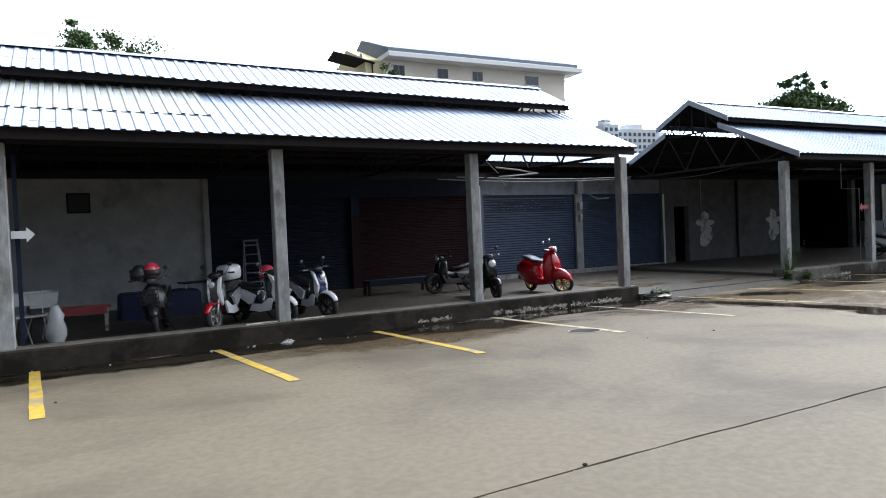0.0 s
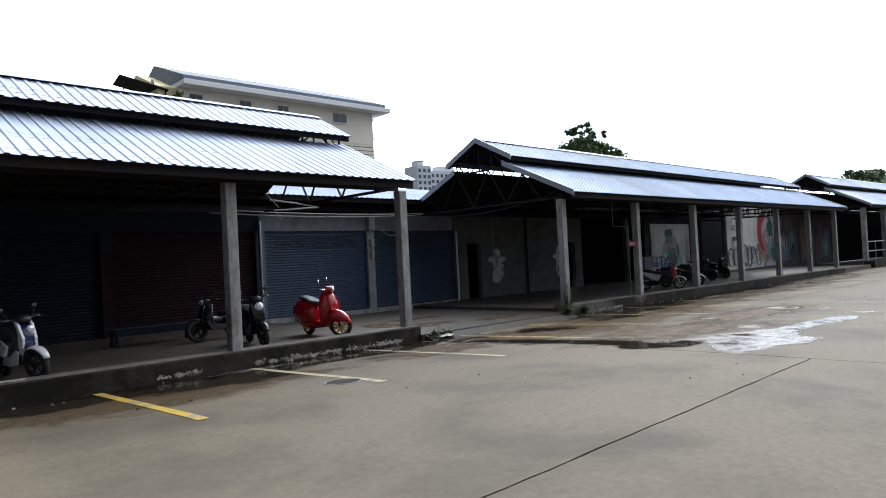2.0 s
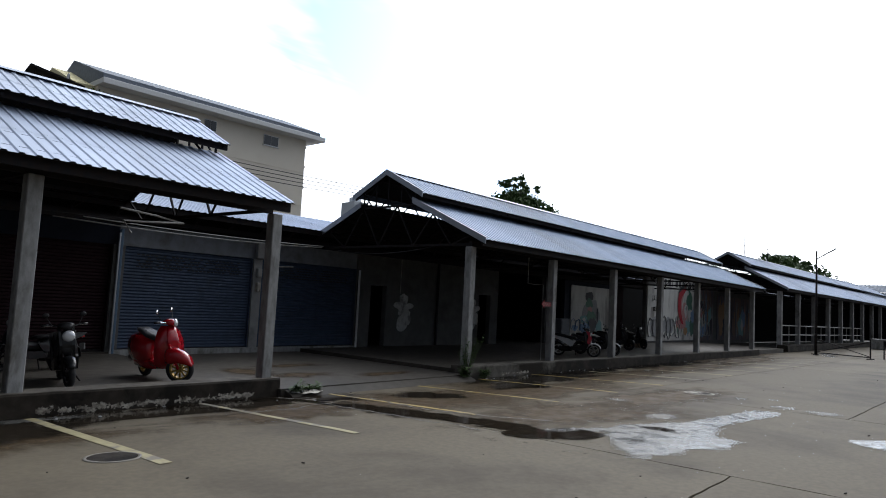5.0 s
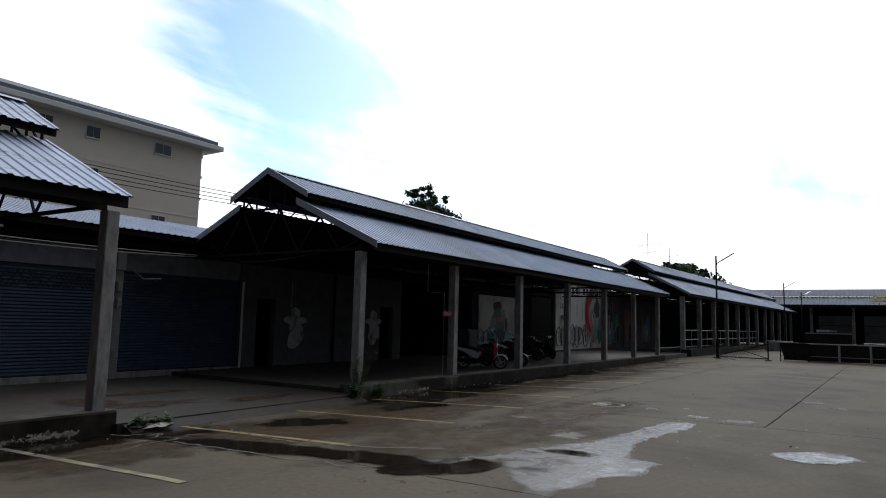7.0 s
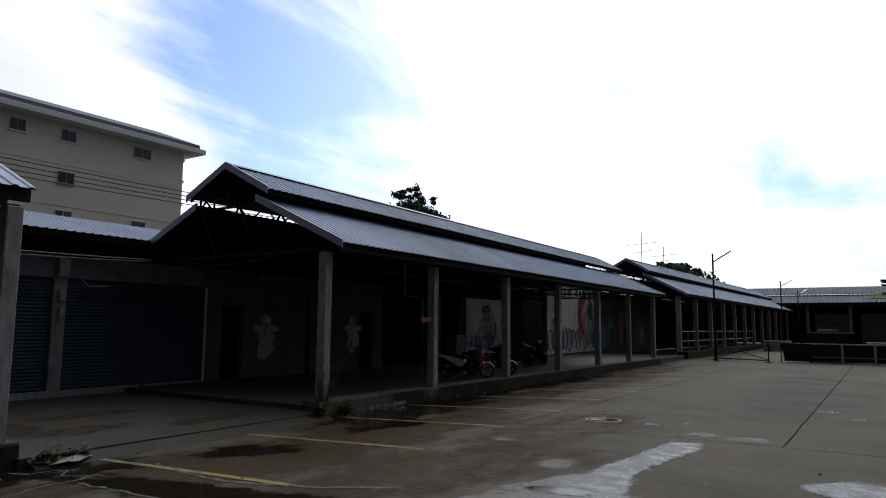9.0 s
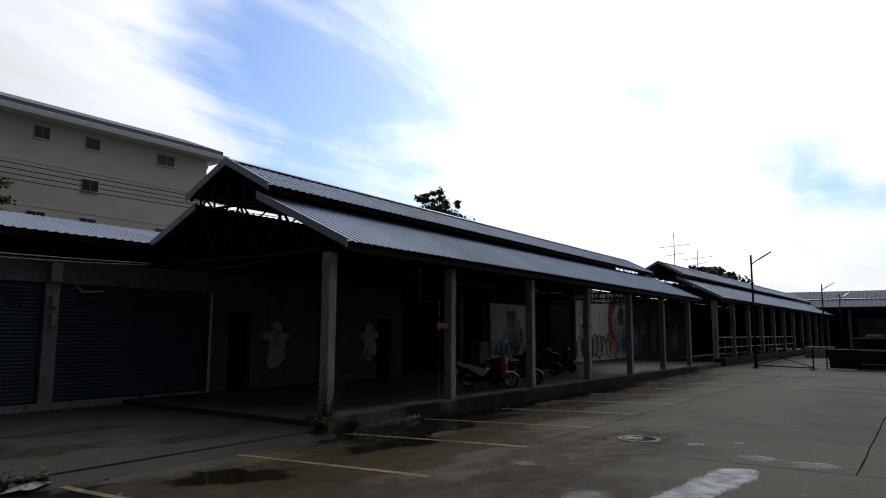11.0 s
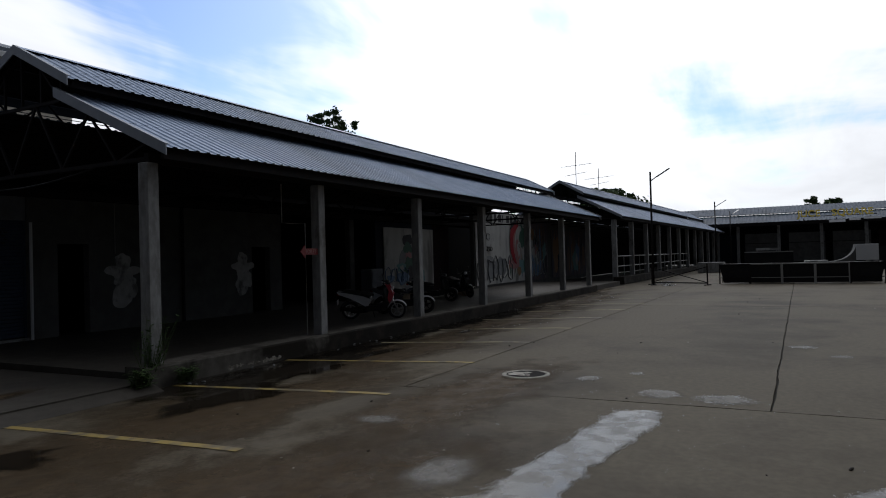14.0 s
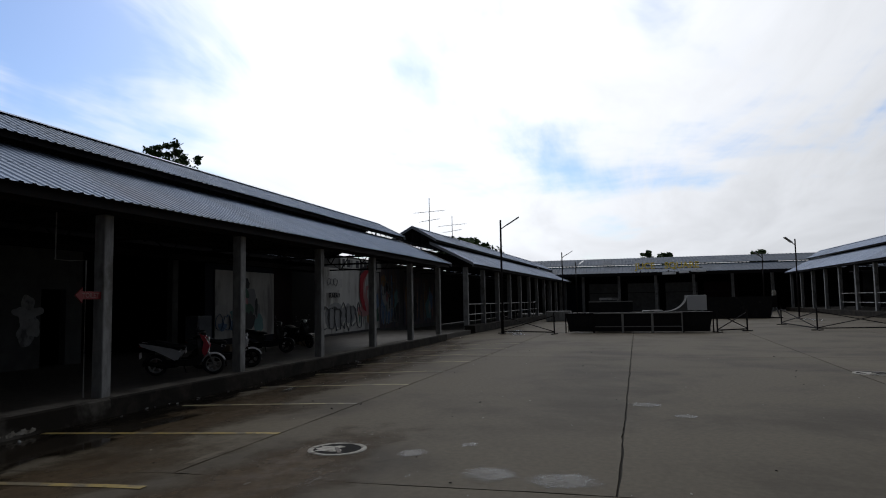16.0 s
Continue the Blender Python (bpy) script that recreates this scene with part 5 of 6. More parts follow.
    part("tail_light", loft(new_bm(), [ellipse(-0.92 if style != "vespa" else -0.9, 0.70 if style != "vespa" else 0.56, 0.06, 0.035), ellipse(-1.0 if style != "vespa" else -0.97, 0.71 if style != "vespa" else 0.56, 0.045, 0.025)]), M_TAIL, rear, "red tail lens", True)
    dz = 0.02 if style == "vespa" else 0.0
    st = [ellipse(0.02, 0.68 + dz, 0.07, 0.03), ellipse(-0.08, 0.70 + dz, 0.12, 0.05), ellipse(-0.3, 0.72 + dz, 0.145, 0.05), ellipse(-0.42, 0.755 + dz, 0.14, 0.055), ellipse(-0.65, 0.80 + dz, 0.12, 0.05), ellipse(-0.80, 0.81 + dz, 0.08, 0.03)]
    part("seat", loft(new_bm(), st), seat, s, "padded black two-step seat", True)
    # engine, exhaust, stand
    part("engine", loft(new_bm(), [ellipse(-0.15, 0.28, 0.09, 0.08, p=4), ellipse(-0.4, 0.27, 0.12, 0.1, p=4), ellipse(-0.62, 0.26, 0.1, 0.07, p=4)]), M_STEEL, s, smooth=True)
    if style == "vespa":
        part("rear_skirt", loft(new_bm(), [ellipse(0.05, 0.26, 0.13, 0.07, p=4), ellipse(-0.2, 0.27, 0.2, 0.10, p=4), ellipse(-0.55, 0.30, 0.24, 0.12, p=3), ellipse(-0.85, 0.36, 0.16, 0.1, p=3)]), body, s, smooth=True)
    part("exhaust", rod(new_bm(), (-0.30, -0.14, 0.24), (-0.88, -0.16, 0.34), 0.045, 0.055, 12), M_STEEL if style != "vespa" else M_ALU, s, "dark exhaust silencer", True)
    part("side_stand", rod(new_bm(), (-0.05, 0.1, 0.24), (-0.02, 0.24, 0.01), 0.013), M_STEEL, s)
    part("number_plate", box(new_bm(), -0.985, -0.975, -0.1, 0.1, 0.42, 0.56, 0.003), M_WHITE, s)
    # handlebar group, turned with the steering
    hb = new("handlebar", bpy.data.meshes.new("handlebar"))
    bm = tube(new_bm(), [(-0.09, 0.34, 0.06), (-0.05, 0.22, 0.06), (0.0, 0.1, 0.03), (0.0, -0.1, 0.03), (-0.05, -0.22, 0.06), (-0.09, -0.34, 0.06)], 0.012, 8)
    bm.to_mesh(hb.data)
    bm.free()
    hb.data.materials.append(M_CHROME if style == "vespa" else M_BLACK)
    hb.parent = s
    hb.matrix_basis = pose(0.36, 0, 0.97, 0, 0, steer)
    for y in (-1, 1):
        part("grip", rod(new_bm(), (-0.095, y * 0.35, 0.06), (-0.06, y * 0.24, 0.06), 0.018, None, 10), M_BLACK, hb, smooth=True)
        part("brake_lever", rod(new_bm(), (-0.0, y * 0.33, 0.05), (0.0, y * 0.2, 0.055), 0.006, None, 6), M_CHROME, hb)
        part("mirror_stalk", rod(new_bm(), (-0.03, y * 0.2, 0.06), (-0.08, y * 0.27, 0.19), 0.006, None, 6), M_BLACK, hb)
        mb = bmesh.new()
        bmesh.ops.create_uvsphere(mb, u_segments=12, v_segments=8, radius=1.0, matrix=Matrix.LocRotScale((-0.085, y * 0.28, 0.23), None, (0.016, 0.052, 0.04)))
        part("mirror", mb, M_CHROME if style == "vespa" else M_BLACK, hb, smooth=True)
    part("handlebar_cover", loft(new_bm(), [ellipse(-0.08, 0.05, 0.09, 0.035), ellipse(0.0, 0.05, 0.13, 0.055), ellipse(0.07, 0.04, 0.1, 0.06), ellipse(0.11, 0.03, 0.07, 0.05)]), front if style != "step" else M_BLACK, hb, smooth=True)
    lamp_at = (0.10, 0.03) if style in ("vespa", "under") or lamp == 1.0 else (0.17, -0.12)
    hl = bmesh.new()
    bmesh.ops.create_uvsphere(hl, u_segments=14, v_segments=8, radius=1.0, matrix=Matrix.LocRotScale((lamp_at[0], 0, lamp_at[1]), None, (0.04 * lamp, (0.085 if style != "vespa" else 0.07) * lamp, (0.065 if style != "vespa" else 0.07) * (lamp * 1.2 if lamp > 1 else 1))))
    part("headlight", hl, head or M_LENS, hb, "clear headlight lens", True)
    if box_mat:
        rack = part("rear_rack", box(box(new_bm(), -1.0, -0.68, -0.09, -0.07, 0.85, 0.87), -1.0, -0.68, 0.07, 0.09, 0.85, 0.87), M_STEEL, s)
        tb = part("top_box", loft(new_bm(), [[(-0.86 + x * q, y * q, z) for x, y in ((0.21 * math.copysign(abs(math.cos(a)) ** 0.6, math.cos(a)), 0.22 * math.copysign(abs(math.sin(a)) ** 0.6, math.sin(a))) for a in (2 * math.pi * i / 24 for i in range(24)))] for z, q in ((0.86, 0.72), (0.875, 0.86), (0.92, 0.95), (1.02, 1.0), (1.09, 0.97), (1.14, 0.88), (1.165, 0.7), (1.175, 0.4))]), box_mat, s, "rounded white top box", True)
        part("top_box_panel", box(new_bm(), -0.95, -0.77, 0.2, 0.224, 1.0, 1.085, 0.006), M_BLACK, tb)
        part("top_box_panel", box(new_bm(), -0.95, -0.77, -0.224, -0.2, 1.0, 1.085, 0.006), M_BLACK, tb)
    if basket:
        bm = new_bm()
        for z in (0.6, 0.68, 0.76, 0.84):
            tube(bm, [(0.56, -0.13, z), (0.76, -0.15, z), (0.76, 0.15, z), (0.56, 0.13, z), (0.56, -0.13, z)], 0.006, 5)
        for y in (-0.15, -0.075, 0, 0.075, 0.15):
            rod(bm, (0.75, y, 0.58), (0.77, y, 0.86), 0.005, None, 5)
        part("front_basket", bm, M_STEEL, s, "dark wire front basket")
    return s


M_REDPAINT = plain("red_gloss_paint", (0.50, 0.008, 0.018), 0.18, 0, 0.9, 0.1, 0.0)
M_WHITEPAINT = plain("white_scooter_paint", (0.74, 0.75, 0.77), 0.22, 0, 0.7, 0.08, 0.0)
M_BLACKPAINT = plain("black_scooter_paint", (0.010, 0.011, 0.013), 0.35, 0, 0.25, 0.1, 0.0)
M_NAVYPAINT = plain("navy_scooter_paint", (0.012, 0.02, 0.09), 0.22, 0, 0.8, 0.1, 0.0)
M_GOLD = plain("gold_wheel_paint", (0.55, 0.38, 0.12), 0.35, 0.7)
M_TAIL = plain("red_lens", (0.35, 0.01, 0.01), 0.15, 0, 0.6, 0.1, 0.0)
M_LENS = plain("clear_lamp_lens", (0.75, 0.77, 0.8), 0.08, 0.3, 0.8, 0.1, 0.0)
M_PINK = plain("coral_red_helmet_shell", (0.68, 0.06, 0.10), 0.25, 0, 0.6, 0.1, 0.0)
M_SEATGREY = plain("grey_seat_cover", (0.07, 0.07, 0.08), 0.35)

FA = 0.06   # arcade floor


def behind(fx, fy, turn):
    """Where a bike stands whose front wheel is at fx, fy."""
    return fx - 0.64 * math.cos(radians(turn)), fy - 0.64 * math.sin(radians(turn))


def stand(fx, fy, turn, z=FA, **kw):
    x, y = behind(fx, fy, turn)
    bike = scooter((x, y, z), turn, **kw)
    if kw["style"] != "vespa":
        bike.scale = (0.93, 0.93, 0.91)
    return bike


DARK = M_STEEL
stand(0.97, 11.92, -104, label="black underbone motorbike parked facing the kerb", body=M_BLACKPAINT, front=M_BLACKPAINT, r=0.28, style="under", steer=10, basket=True, rim=DARK, head=M_SEATGREY)
stand(1.9, 11.9, -120, label="white scooter with red front fender facing the kerb", lamp=0.8, body=M_WHITEPAINT, front=M_SEATGREY, fend=M_REDPAINT, shield=M_WHITEPAINT, style="step", steer=-10, rim=M_ALU)
stand(3.2, 11.98, -60, label="white scooter with white top box on the rack", lamp=0.8, body=M_WHITEPAINT, front=M_WHITEPAINT, shield=M_WHITEPAINT, r=0.26, style="step", box_mat=M_WHITEPAINT, rim=DARK)
stand(3.92, 11.93, -82, label="white scooter with navy blue nose cover", lamp=0.8, body=M_WHITEPAINT, front=M_NAVYPAINT, fend=M_WHITEPAINT, shield=M_WHITEPAINT, r=0.27, style="step", steer=14, rim=DARK)
stand(7.5, 14.6, 188, label="old dark motorbike parked before the red shutter", body=M_BLACKPAINT, front=M_BLACKPAINT, r=0.28, style="under", rim=DARK).scale = (0.92, 0.92, 0.84)
stand(7.78, 12.2, -106, label="black scooter with round headlight facing the kerb", body=M_BLACKPAINT, front=M_BLACKPAINT, style="step", steer=8, rim=DARK, lamp=1.2)
stand(9.42, 12.02, -94, label="glossy red classic scooter with gold wheel rims", body=M_REDPAINT, front=M_REDPAINT, rim=M_GOLD, r=0.235, style="vespa", steer=42, seat=M_SEATGREY)
stand(24.4, 11.9, -66, z=0.09, label="white and red scooter parked under the shed", lamp=0.8, body=M_BLACKPAINT, side=M_WHITEPAINT, front=M_WHITEPAINT, fend=M_WHITEPAINT, shield=M_PINK, style="step", steer=10)
stand(26.0, 11.92, -66, z=0.09, label="white scooter parked behind a concrete post", lamp=0.8, body=M_BLACKPAINT, side=M_SEATGREY, front=M_WHITEPAINT, fend=M_WHITEPAINT, shield=M_WHITEPAINT, style="step", steer=10, rim=DARK)
stand(30.4, 13.3, -60, z=0.09, label="dark scooter standing in the stall", body=M_BLACKPAINT, front=M_BLACKPAINT, style="step", rim=DARK)
stand(32.4, 13.5, -120, z=0.09, label="dark scooter parked deep in the stall", body=M_BLACKPAINT, front=M_BLACKPAINT, style="step", rim=DARK)


def helmet(at, turn, mat, label):
    h = thing("helmet", at, turn, label, "helmet", "helmets")
    prof = [(0.135, 0.0), (0.145, 0.05), (0.142, 0.11), (0.12, 0.17), (0.08, 0.215), (0.03, 0.235), (0.001, 0.237)]
    bm = loft(new_bm(), [[(r * 1.08 * math.cos(a), r * 0.92 * math.sin(a), z) for a in (2 * math.pi * i / 20 for i in range(20))] for r, z in prof])
    part("shell", bm, mat, h, smooth=True)
    bm = new_bm()
    loft(bm, [[(0.158 * 1.0 * math.cos(a), 0.146 * math.sin(a), z) for a in (radians(-70 + 14 * i) for i in range(11))] + [(0.148 * math.cos(a), 0.138 * math.sin(a), z) for a in (radians(70 - 14 * i) for i in range(11))] for z in (0.02, 0.07, 0.12)])
    part("visor", bm, M_BLACK, h, "dark curved visor", True)
    part("trim_band", loft(new_bm(), [[(q * 0.15 * math.cos(a), q * 0.13 * math.sin(a), z) for a in (2 * math.pi * i / 20 for i in range(20))] for q, z in ((1.0, -0.005), (1.06, 0.0), (1.06, 0.012))]), M_BLACK, h, smooth=True)
    return h


helmet((0.99, 12.2, 1.03), -104, M_PINK, "coral red helmet resting on the bike's handlebar")
helmet((2.93, 12.4, 0.87), -60, M_PINK, "red and white helmet resting on a scooter seat")
helmet((0.80, 12.25, 1.0), -104, M_BLACK, "black helmet hanging on the bike's mirror")

# ---- loose things in the arcade ----
M_REDWOOD = surface("faded_red_bench_paint", (0.33, 0.07, 0.075), 0.6, 0, (0.24, 0.05, 0.055), 9.0, 0.7, (0.3, 0.2, 0.19), 3.0, (0.55, 0.66))
M_PLASTIC = plain("thin_clear_plastic", (0.32, 0.33, 0.34), 0.25)
M_BLUECLOTH = surface("navy_tarpaulin", (0.012, 0.017, 0.06), 0.6, 0, (0.009, 0.012, 0.036), 5.0, 0.8, bump=0.3)
M_LABEL = plain("light_blue_label", (0.25, 0.42, 0.6), 0.5)


def bench(x, y, turn, L, mat, leg_mat, label, h=0.42, slats=4, z=FA):
    b = thing("bench", (x, y, z), turn, label, "bench", "benches")
    for i in range(slats):
        yy = -0.16 + 0.32 * i / (slats - 1)
        part("seat_slat", box(new_bm(), -L / 2, L / 2, yy - 0.04, yy + 0.04, h - 0.03, h, 0.006), mat, b)
    part("apron", box(new_bm(), -L / 2 + 0.06, L / 2 - 0.06, -0.19, -0.165, h - 0.14, h - 0.03, 0.004), mat, b)
    for sx in (-1, 1):
        for sy in (-1, 1):
            part("leg", box(new_bm(), sx * (L / 2 - 0.08) - 0.03, sx * (L / 2 - 0.08) + 0.03, sy * 0.14 - 0.03, sy * 0.14 + 0.03, 0, h - 0.03, 0.005), leg_mat, b)
    return b


bench(-0.12, 13.7, -3, 1.08, M_REDWOOD, M_FLAKE, "faded red slatted bench with pale legs", 0.45)
bench(7.0, 15.6, 2, 1.8, M_BLUE, M_STEEL, "long low dark blue bench by the shutter", 0.38)
# blue covered crates
c = thing("covered_crate", (1.4, 15.3, FA), 4, "low crate stack under navy blue tarpaulin", "crate")
part("cover", loft(new_bm(), [[(x * q, y * q, z) for x, y in ((0.76, 0.38), (0.0, 0.42), (-0.76, 0.38), (-0.8, 0.0), (-0.76, -0.38), (0.0, -0.41), (0.76, -0.38), (0.79, 0.0))] for z, q in ((0.0, 1.02), (0.22, 1.0), (0.46, 0.99), (0.5, 0.96), (0.52, 0.9))]), M_BLUECLOTH, c)
part("label_sheet", box(new_bm(), -0.35, 0.1, -0.425, -0.418, 0.26, 0.46), M_LABEL, c, "pale blue printed label")
t = thing("folding_table", (2.3, 15.6, FA), 8, "small white folding table with metal legs", "table")
part("tabletop", box(new_bm(), -0.45, 0.45, -0.25, 0.25, 0.62, 0.65, 0.006), M_BLUE, t)
for sx in (-1, 1):
    part("leg", tube(new_bm(), [(sx * 0.4, -0.22, 0), (sx * 0.4, -0.22, 0.62), (sx * 0.4, 0.22, 0.62), (sx * 0.4, 0.22, 0)], 0.014), M_PVC, t)
# stacked folding chairs, with one wrapped in plastic
for k, (x, y, turn) in enumerate(((-0.78, 12.55, 12), (-0.62, 12.8, 18))):
    ch = thing("folding_chair", (x, y, FA), turn, "white folding chair with crossed tube legs", "chair", "folding chairs")
    part("seat", box(new_bm(), -0.22, 0.22, -0.2, 0.2, 0.44, 0.47, 0.01), M_PLASTIC, ch)
    part("backrest", box(new_bm(), -0.2, 0.2, 0.2, 0.23, 0.6, 0.82, 0.01), M_PLASTIC, ch)
    for sx in (-0.22, 0.22):
        part("leg", tube(new_bm(), [(sx, -0.24, 0), (sx, 0.2, 0.45), (sx, 0.24, 0.82)], 0.012), M_PVC, ch)
        part("leg", tube(new_bm(), [(sx * 0.9, 0.26, 0), (sx * 0.9, -0.2, 0.45)], 0.012), M_PVC, ch)
b = thing("plastic_bag", (-0.42, 12.2, FA), 0, "crumpled clear plastic bag beside the chairs", "bag")
bm = new_bm()
rings = []
for i in range(9):
    f = i / 8
    q = 0.115 * (0.9 + 0.35 * math.sin(3.0 * f)) * (1 - 0.55 * f ** 3)
    rings.append([(q * (1 + 0.5 * noise.noise((3 * math.cos(a), 3 * math.sin(a), f * 6))) * math.cos(a), q * 0.8 * (1 + 0.22 * noise.noise((3 * math.cos(a), 3 * math.sin(a) + 5, f * 4))) * math.sin(a), 0.62 * f) for a in (2 * math.pi * k / 16 for k in range(16))])
loft(bm, rings)
part("sack", bm, M_PLASTIC, b, smooth=True)
p = thing("plastic_crate", (-0.62, 12.95, FA), 10, "pale plastic tub on a low stool", "tub")
part("tub", loft(new_bm(), [[(x * q, y * q, z) for x, y in ((0.22, 0.18), (-0.22, 0.18), (-0.22, -0.18), (0.22, -0.18))] for z, q in ((0.55, 0.85), (0.78, 1.0), (0.8, 1.05))]), M_PLASTIC, p)
part("stool", box(new_bm(), -0.2, 0.2, -0.16, 0.16, 0.0, 0.55, 0.02), M_BLACK, p)
# step ladder
l = thing("step_ladder", (3.85, 17.2, FA), 6, "aluminium step ladder leaning by the dark shutter", "ladder", lean=(-10, 0))
for sx in (-1, 1):
    part("rail", bar(new_bm(), (sx * 0.25, 0, 0), (sx * 0.17, 0, 1.5), 0.05, 0.03), M_BEAM, l)
    part("prop_leg", bar(new_bm(), (sx * 0.25, 0.24, 0.05), (sx * 0.17, 0.03, 1.45), 0.03, 0.02), M_BEAM, l)
for i in range(6):
    q = i / 6
    part("rung", box(new_bm(), -0.25 + 0.08 * q, 0.25 - 0.08 * q, -0.04, 0.04, 0.2 + 0.235 * i, 0.222 + 0.235 * i), M_BEAM, l)
part("top_cap", box(new_bm(), -0.19, 0.19, -0.07, 0.07, 1.48, 1.52, 0.008), M_BEAM, l)
# white boards lying on the kerb by the post
for x in (2.55, 3.35):
    s_ = thing("board_offcut", (x, 11.33, 0.18), 3, "white board offcut lying on the kerb", "board", "board offcuts")
    part("board", box(new_bm(), -0.28, 0.28, -0.05, 0.05, 0, 0.018, 0.003), M_FLAKE, s_)
# litter in the stalls
for k, (x, y) in enumerate(((29.0, 14.5), (33.6, 14.2), (34.4, 14.8))):
    t = thing("cardboard_box", (x, y, 0.09), 20 * k, "worn cardboard box on the arcade floor", "box", "cardboard boxes")
    part("carton", box(new_bm(), -0.25, 0.25, -0.2, 0.2, 0, 0.34, 0.006), plain("cardboard", (0.28, 0.21, 0.14), 0.8), t)
    part("flap", box(new_bm(), -0.25, 0.25, -0.3, -0.2, 0.335, 0.342), plain("cardboard_flap", (0.3, 0.23, 0.16), 0.8), t)

# ---- far end of the yard ----
M_RAMP = surface("black_ramp_ply", (0.014, 0.014, 0.016), 0.7, 0, (0.024, 0.023, 0.023), 4.0, 0.8, (0.045, 0.042, 0.04), 1.2, (0.6, 0.72), spec=0.15)
M_FRAME = plain("pale_steel_frame", (0.36, 0.36, 0.35), 0.5, 0.2)
ox, oy = 43.8, 5.78
dirx, diry = -0.02, -1.0
for i in range(5):
    cx, cy = ox + dirx * 6.6 * (i + 0.5) / 5, oy + diry * 6.6 * (i + 0.5) / 5
    r_ = thing("skate_ramp", (cx, cy, 0), math.degrees(math.atan2(diry, dirx)), "black plywood skate ramp box with steel frame", "ramp", "skate ramp boxes")
    hw = 0.655
    sl = 0.2 if i in (0, 4) else 0.0
    left, right = (-hw + (sl if i == 0 else 0), hw - (sl if i == 4 else 0))
    part("side_panel", loft(new_bm(), [[(left if z < 0.5 else -hw, y, z) for z in (0.06, 0.9)] + [(right if z < 0.5 else hw, y, z) for z in (0.9, 0.06)] for y in (-0.02, 0.02)]), M_RAMP, r_)
    part("deck", box(new_bm(), -hw, hw, 0.0, 1.5, 0.88, 0.92), M_RAMP, r_)
    for x in (-hw + 0.02, hw - 0.02):
        part("frame_post", box(new_bm(), x - 0.025, x + 0.025, -0.06, -0.022, 0.0, 0.9), M_FRAME if i in (2, 3) or (i == 1 and x > 0) else M_STEEL, r_)
        part("rear_post", box(new_bm(), x - 0.025, x + 0.025, 1.45, 1.5, 0.0, 0.88), M_STEEL, r_)
    part("top_rail", box(new_bm(), -hw, hw, -0.06, -0.022, 0.88, 0.93), M_FRAME if 0 < i < 4 else M_STEEL, r_)
    part("low_rail", box(new_bm(), -hw + 0.05, hw - 0.05, -0.05, -0.022, 0.27, 0.30), M_FRAME if 0 < i < 4 else M_STEEL, r_)
d = thing("skate_platform", (46.6, 3.68, 0), -90, "raised black skate platform with pale edge", "ramp")
part("body", box(new_bm(), -1.07, 1.07, -0.6, 0.6, 0.0, 1.45, 0.01), M_RAMP, d)
part("coping", box(new_bm(), -1.07, 1.07, -0.63, -0.6, 1.42, 1.47), M_FRAME, d)
part("grind_rail", box(new_bm(), -0.55, 0.4, -0.55, -0.45, 1.53, 1.64), M_CHALKWALL, d)
for x in (-0.5, 0.35):
    part("rail_post", box(new_bm(), x - 0.02, x + 0.02, -0.52, -0.48, 1.45, 1.53), M_FRAME, d)
q = thing("quarter_pipe", (47.6, -0.5, 0), -90, "grey curved quarter pipe with white side panel", "ramp")
prof = [(-1.6, 0.9)] + [(-1.5 + 1.05 * math.sin(radians(a)), 0.9 + 0.8 * (1 - math.cos(radians(a)))) for a in range(0, 91, 10)]
part("curve", loft(new_bm(), [[(x, y, z) for x, z in prof] + [(x, y, 0.86) for x, z in prof[::-1]] for y in (-0.6, 0.6)]), M_WALL, q)
part("white_panel", box(new_bm(), -0.45, 0.46, -0.66, 0.66, 0.94, 1.7, 0.01), M_WHITE, q, "white side panel")
part("under_box", box(new_bm(), -1.6, 0.5, -0.6, 0.6, 0.0, 0.86), M_RAMP, q)
part("flat_ledge", box(new_bm(), -2.6, -1.62, -0.6, 0.6, 0.9, 0.96), M_CHALKWALL, q, "pale flat ledge")
part("ledge_base", box(new_bm(), -2.6, -1.62, -0.58, 0.58, 0.0, 0.9), M_RAMP, q)
g = thing("skate_box", (65.0, -5.2, 0), -90, "large black skate box with sloped end", "ramp")
part("body", loft(new_bm(), [[(-2.35, y, 1.58), (2.35, y, 1.58), (2.1, y, 0.06), (-2.35, y, 0.06)] for y in (-1.0, 1.0)]), M_RAMP, g)
part("foot_rail", box(new_bm(), -2.3, 2.05, -1.05, -1.0, 0.0, 0.12), M_STEEL, g)


def barrier(x0, y0, x1, y1, label="low rusty steel crowd barrier with crossed braces", h=1.0, cross=True):
    L = math.hypot(x1 - x0, y1 - y0)
    b = thing("barrier", (x0, y0, 0), math.degrees(math.atan2(y1 - y0, x1 - x0)), label, "barrier", "steel barriers")
    for x in (0, L):
        part("upright", rod(new_bm(), (x, 0, 0), (x, 0, h), 0.035), M_STEEL, b)
        part("foot", box(new_bm(), x - 0.05, x + 0.05, -0.25, 0.25, 0, 0.04), M_STEEL, b)
    part("low_bar", bar(new_bm(), (0, 0, 0.1), (L, 0, 0.1), 0.05), M_STEEL, b)
    if cross:
        part("brace", bar(new_bm(), (0, 0, 0.12), (L, 0.02, h - 0.15), 0.035), M_STEEL, b)
        part("brace", bar(new_bm(), (0, -0.02, h - 0.15), (L, 0, 0.12), 0.035), M_STEEL, b)
    return b


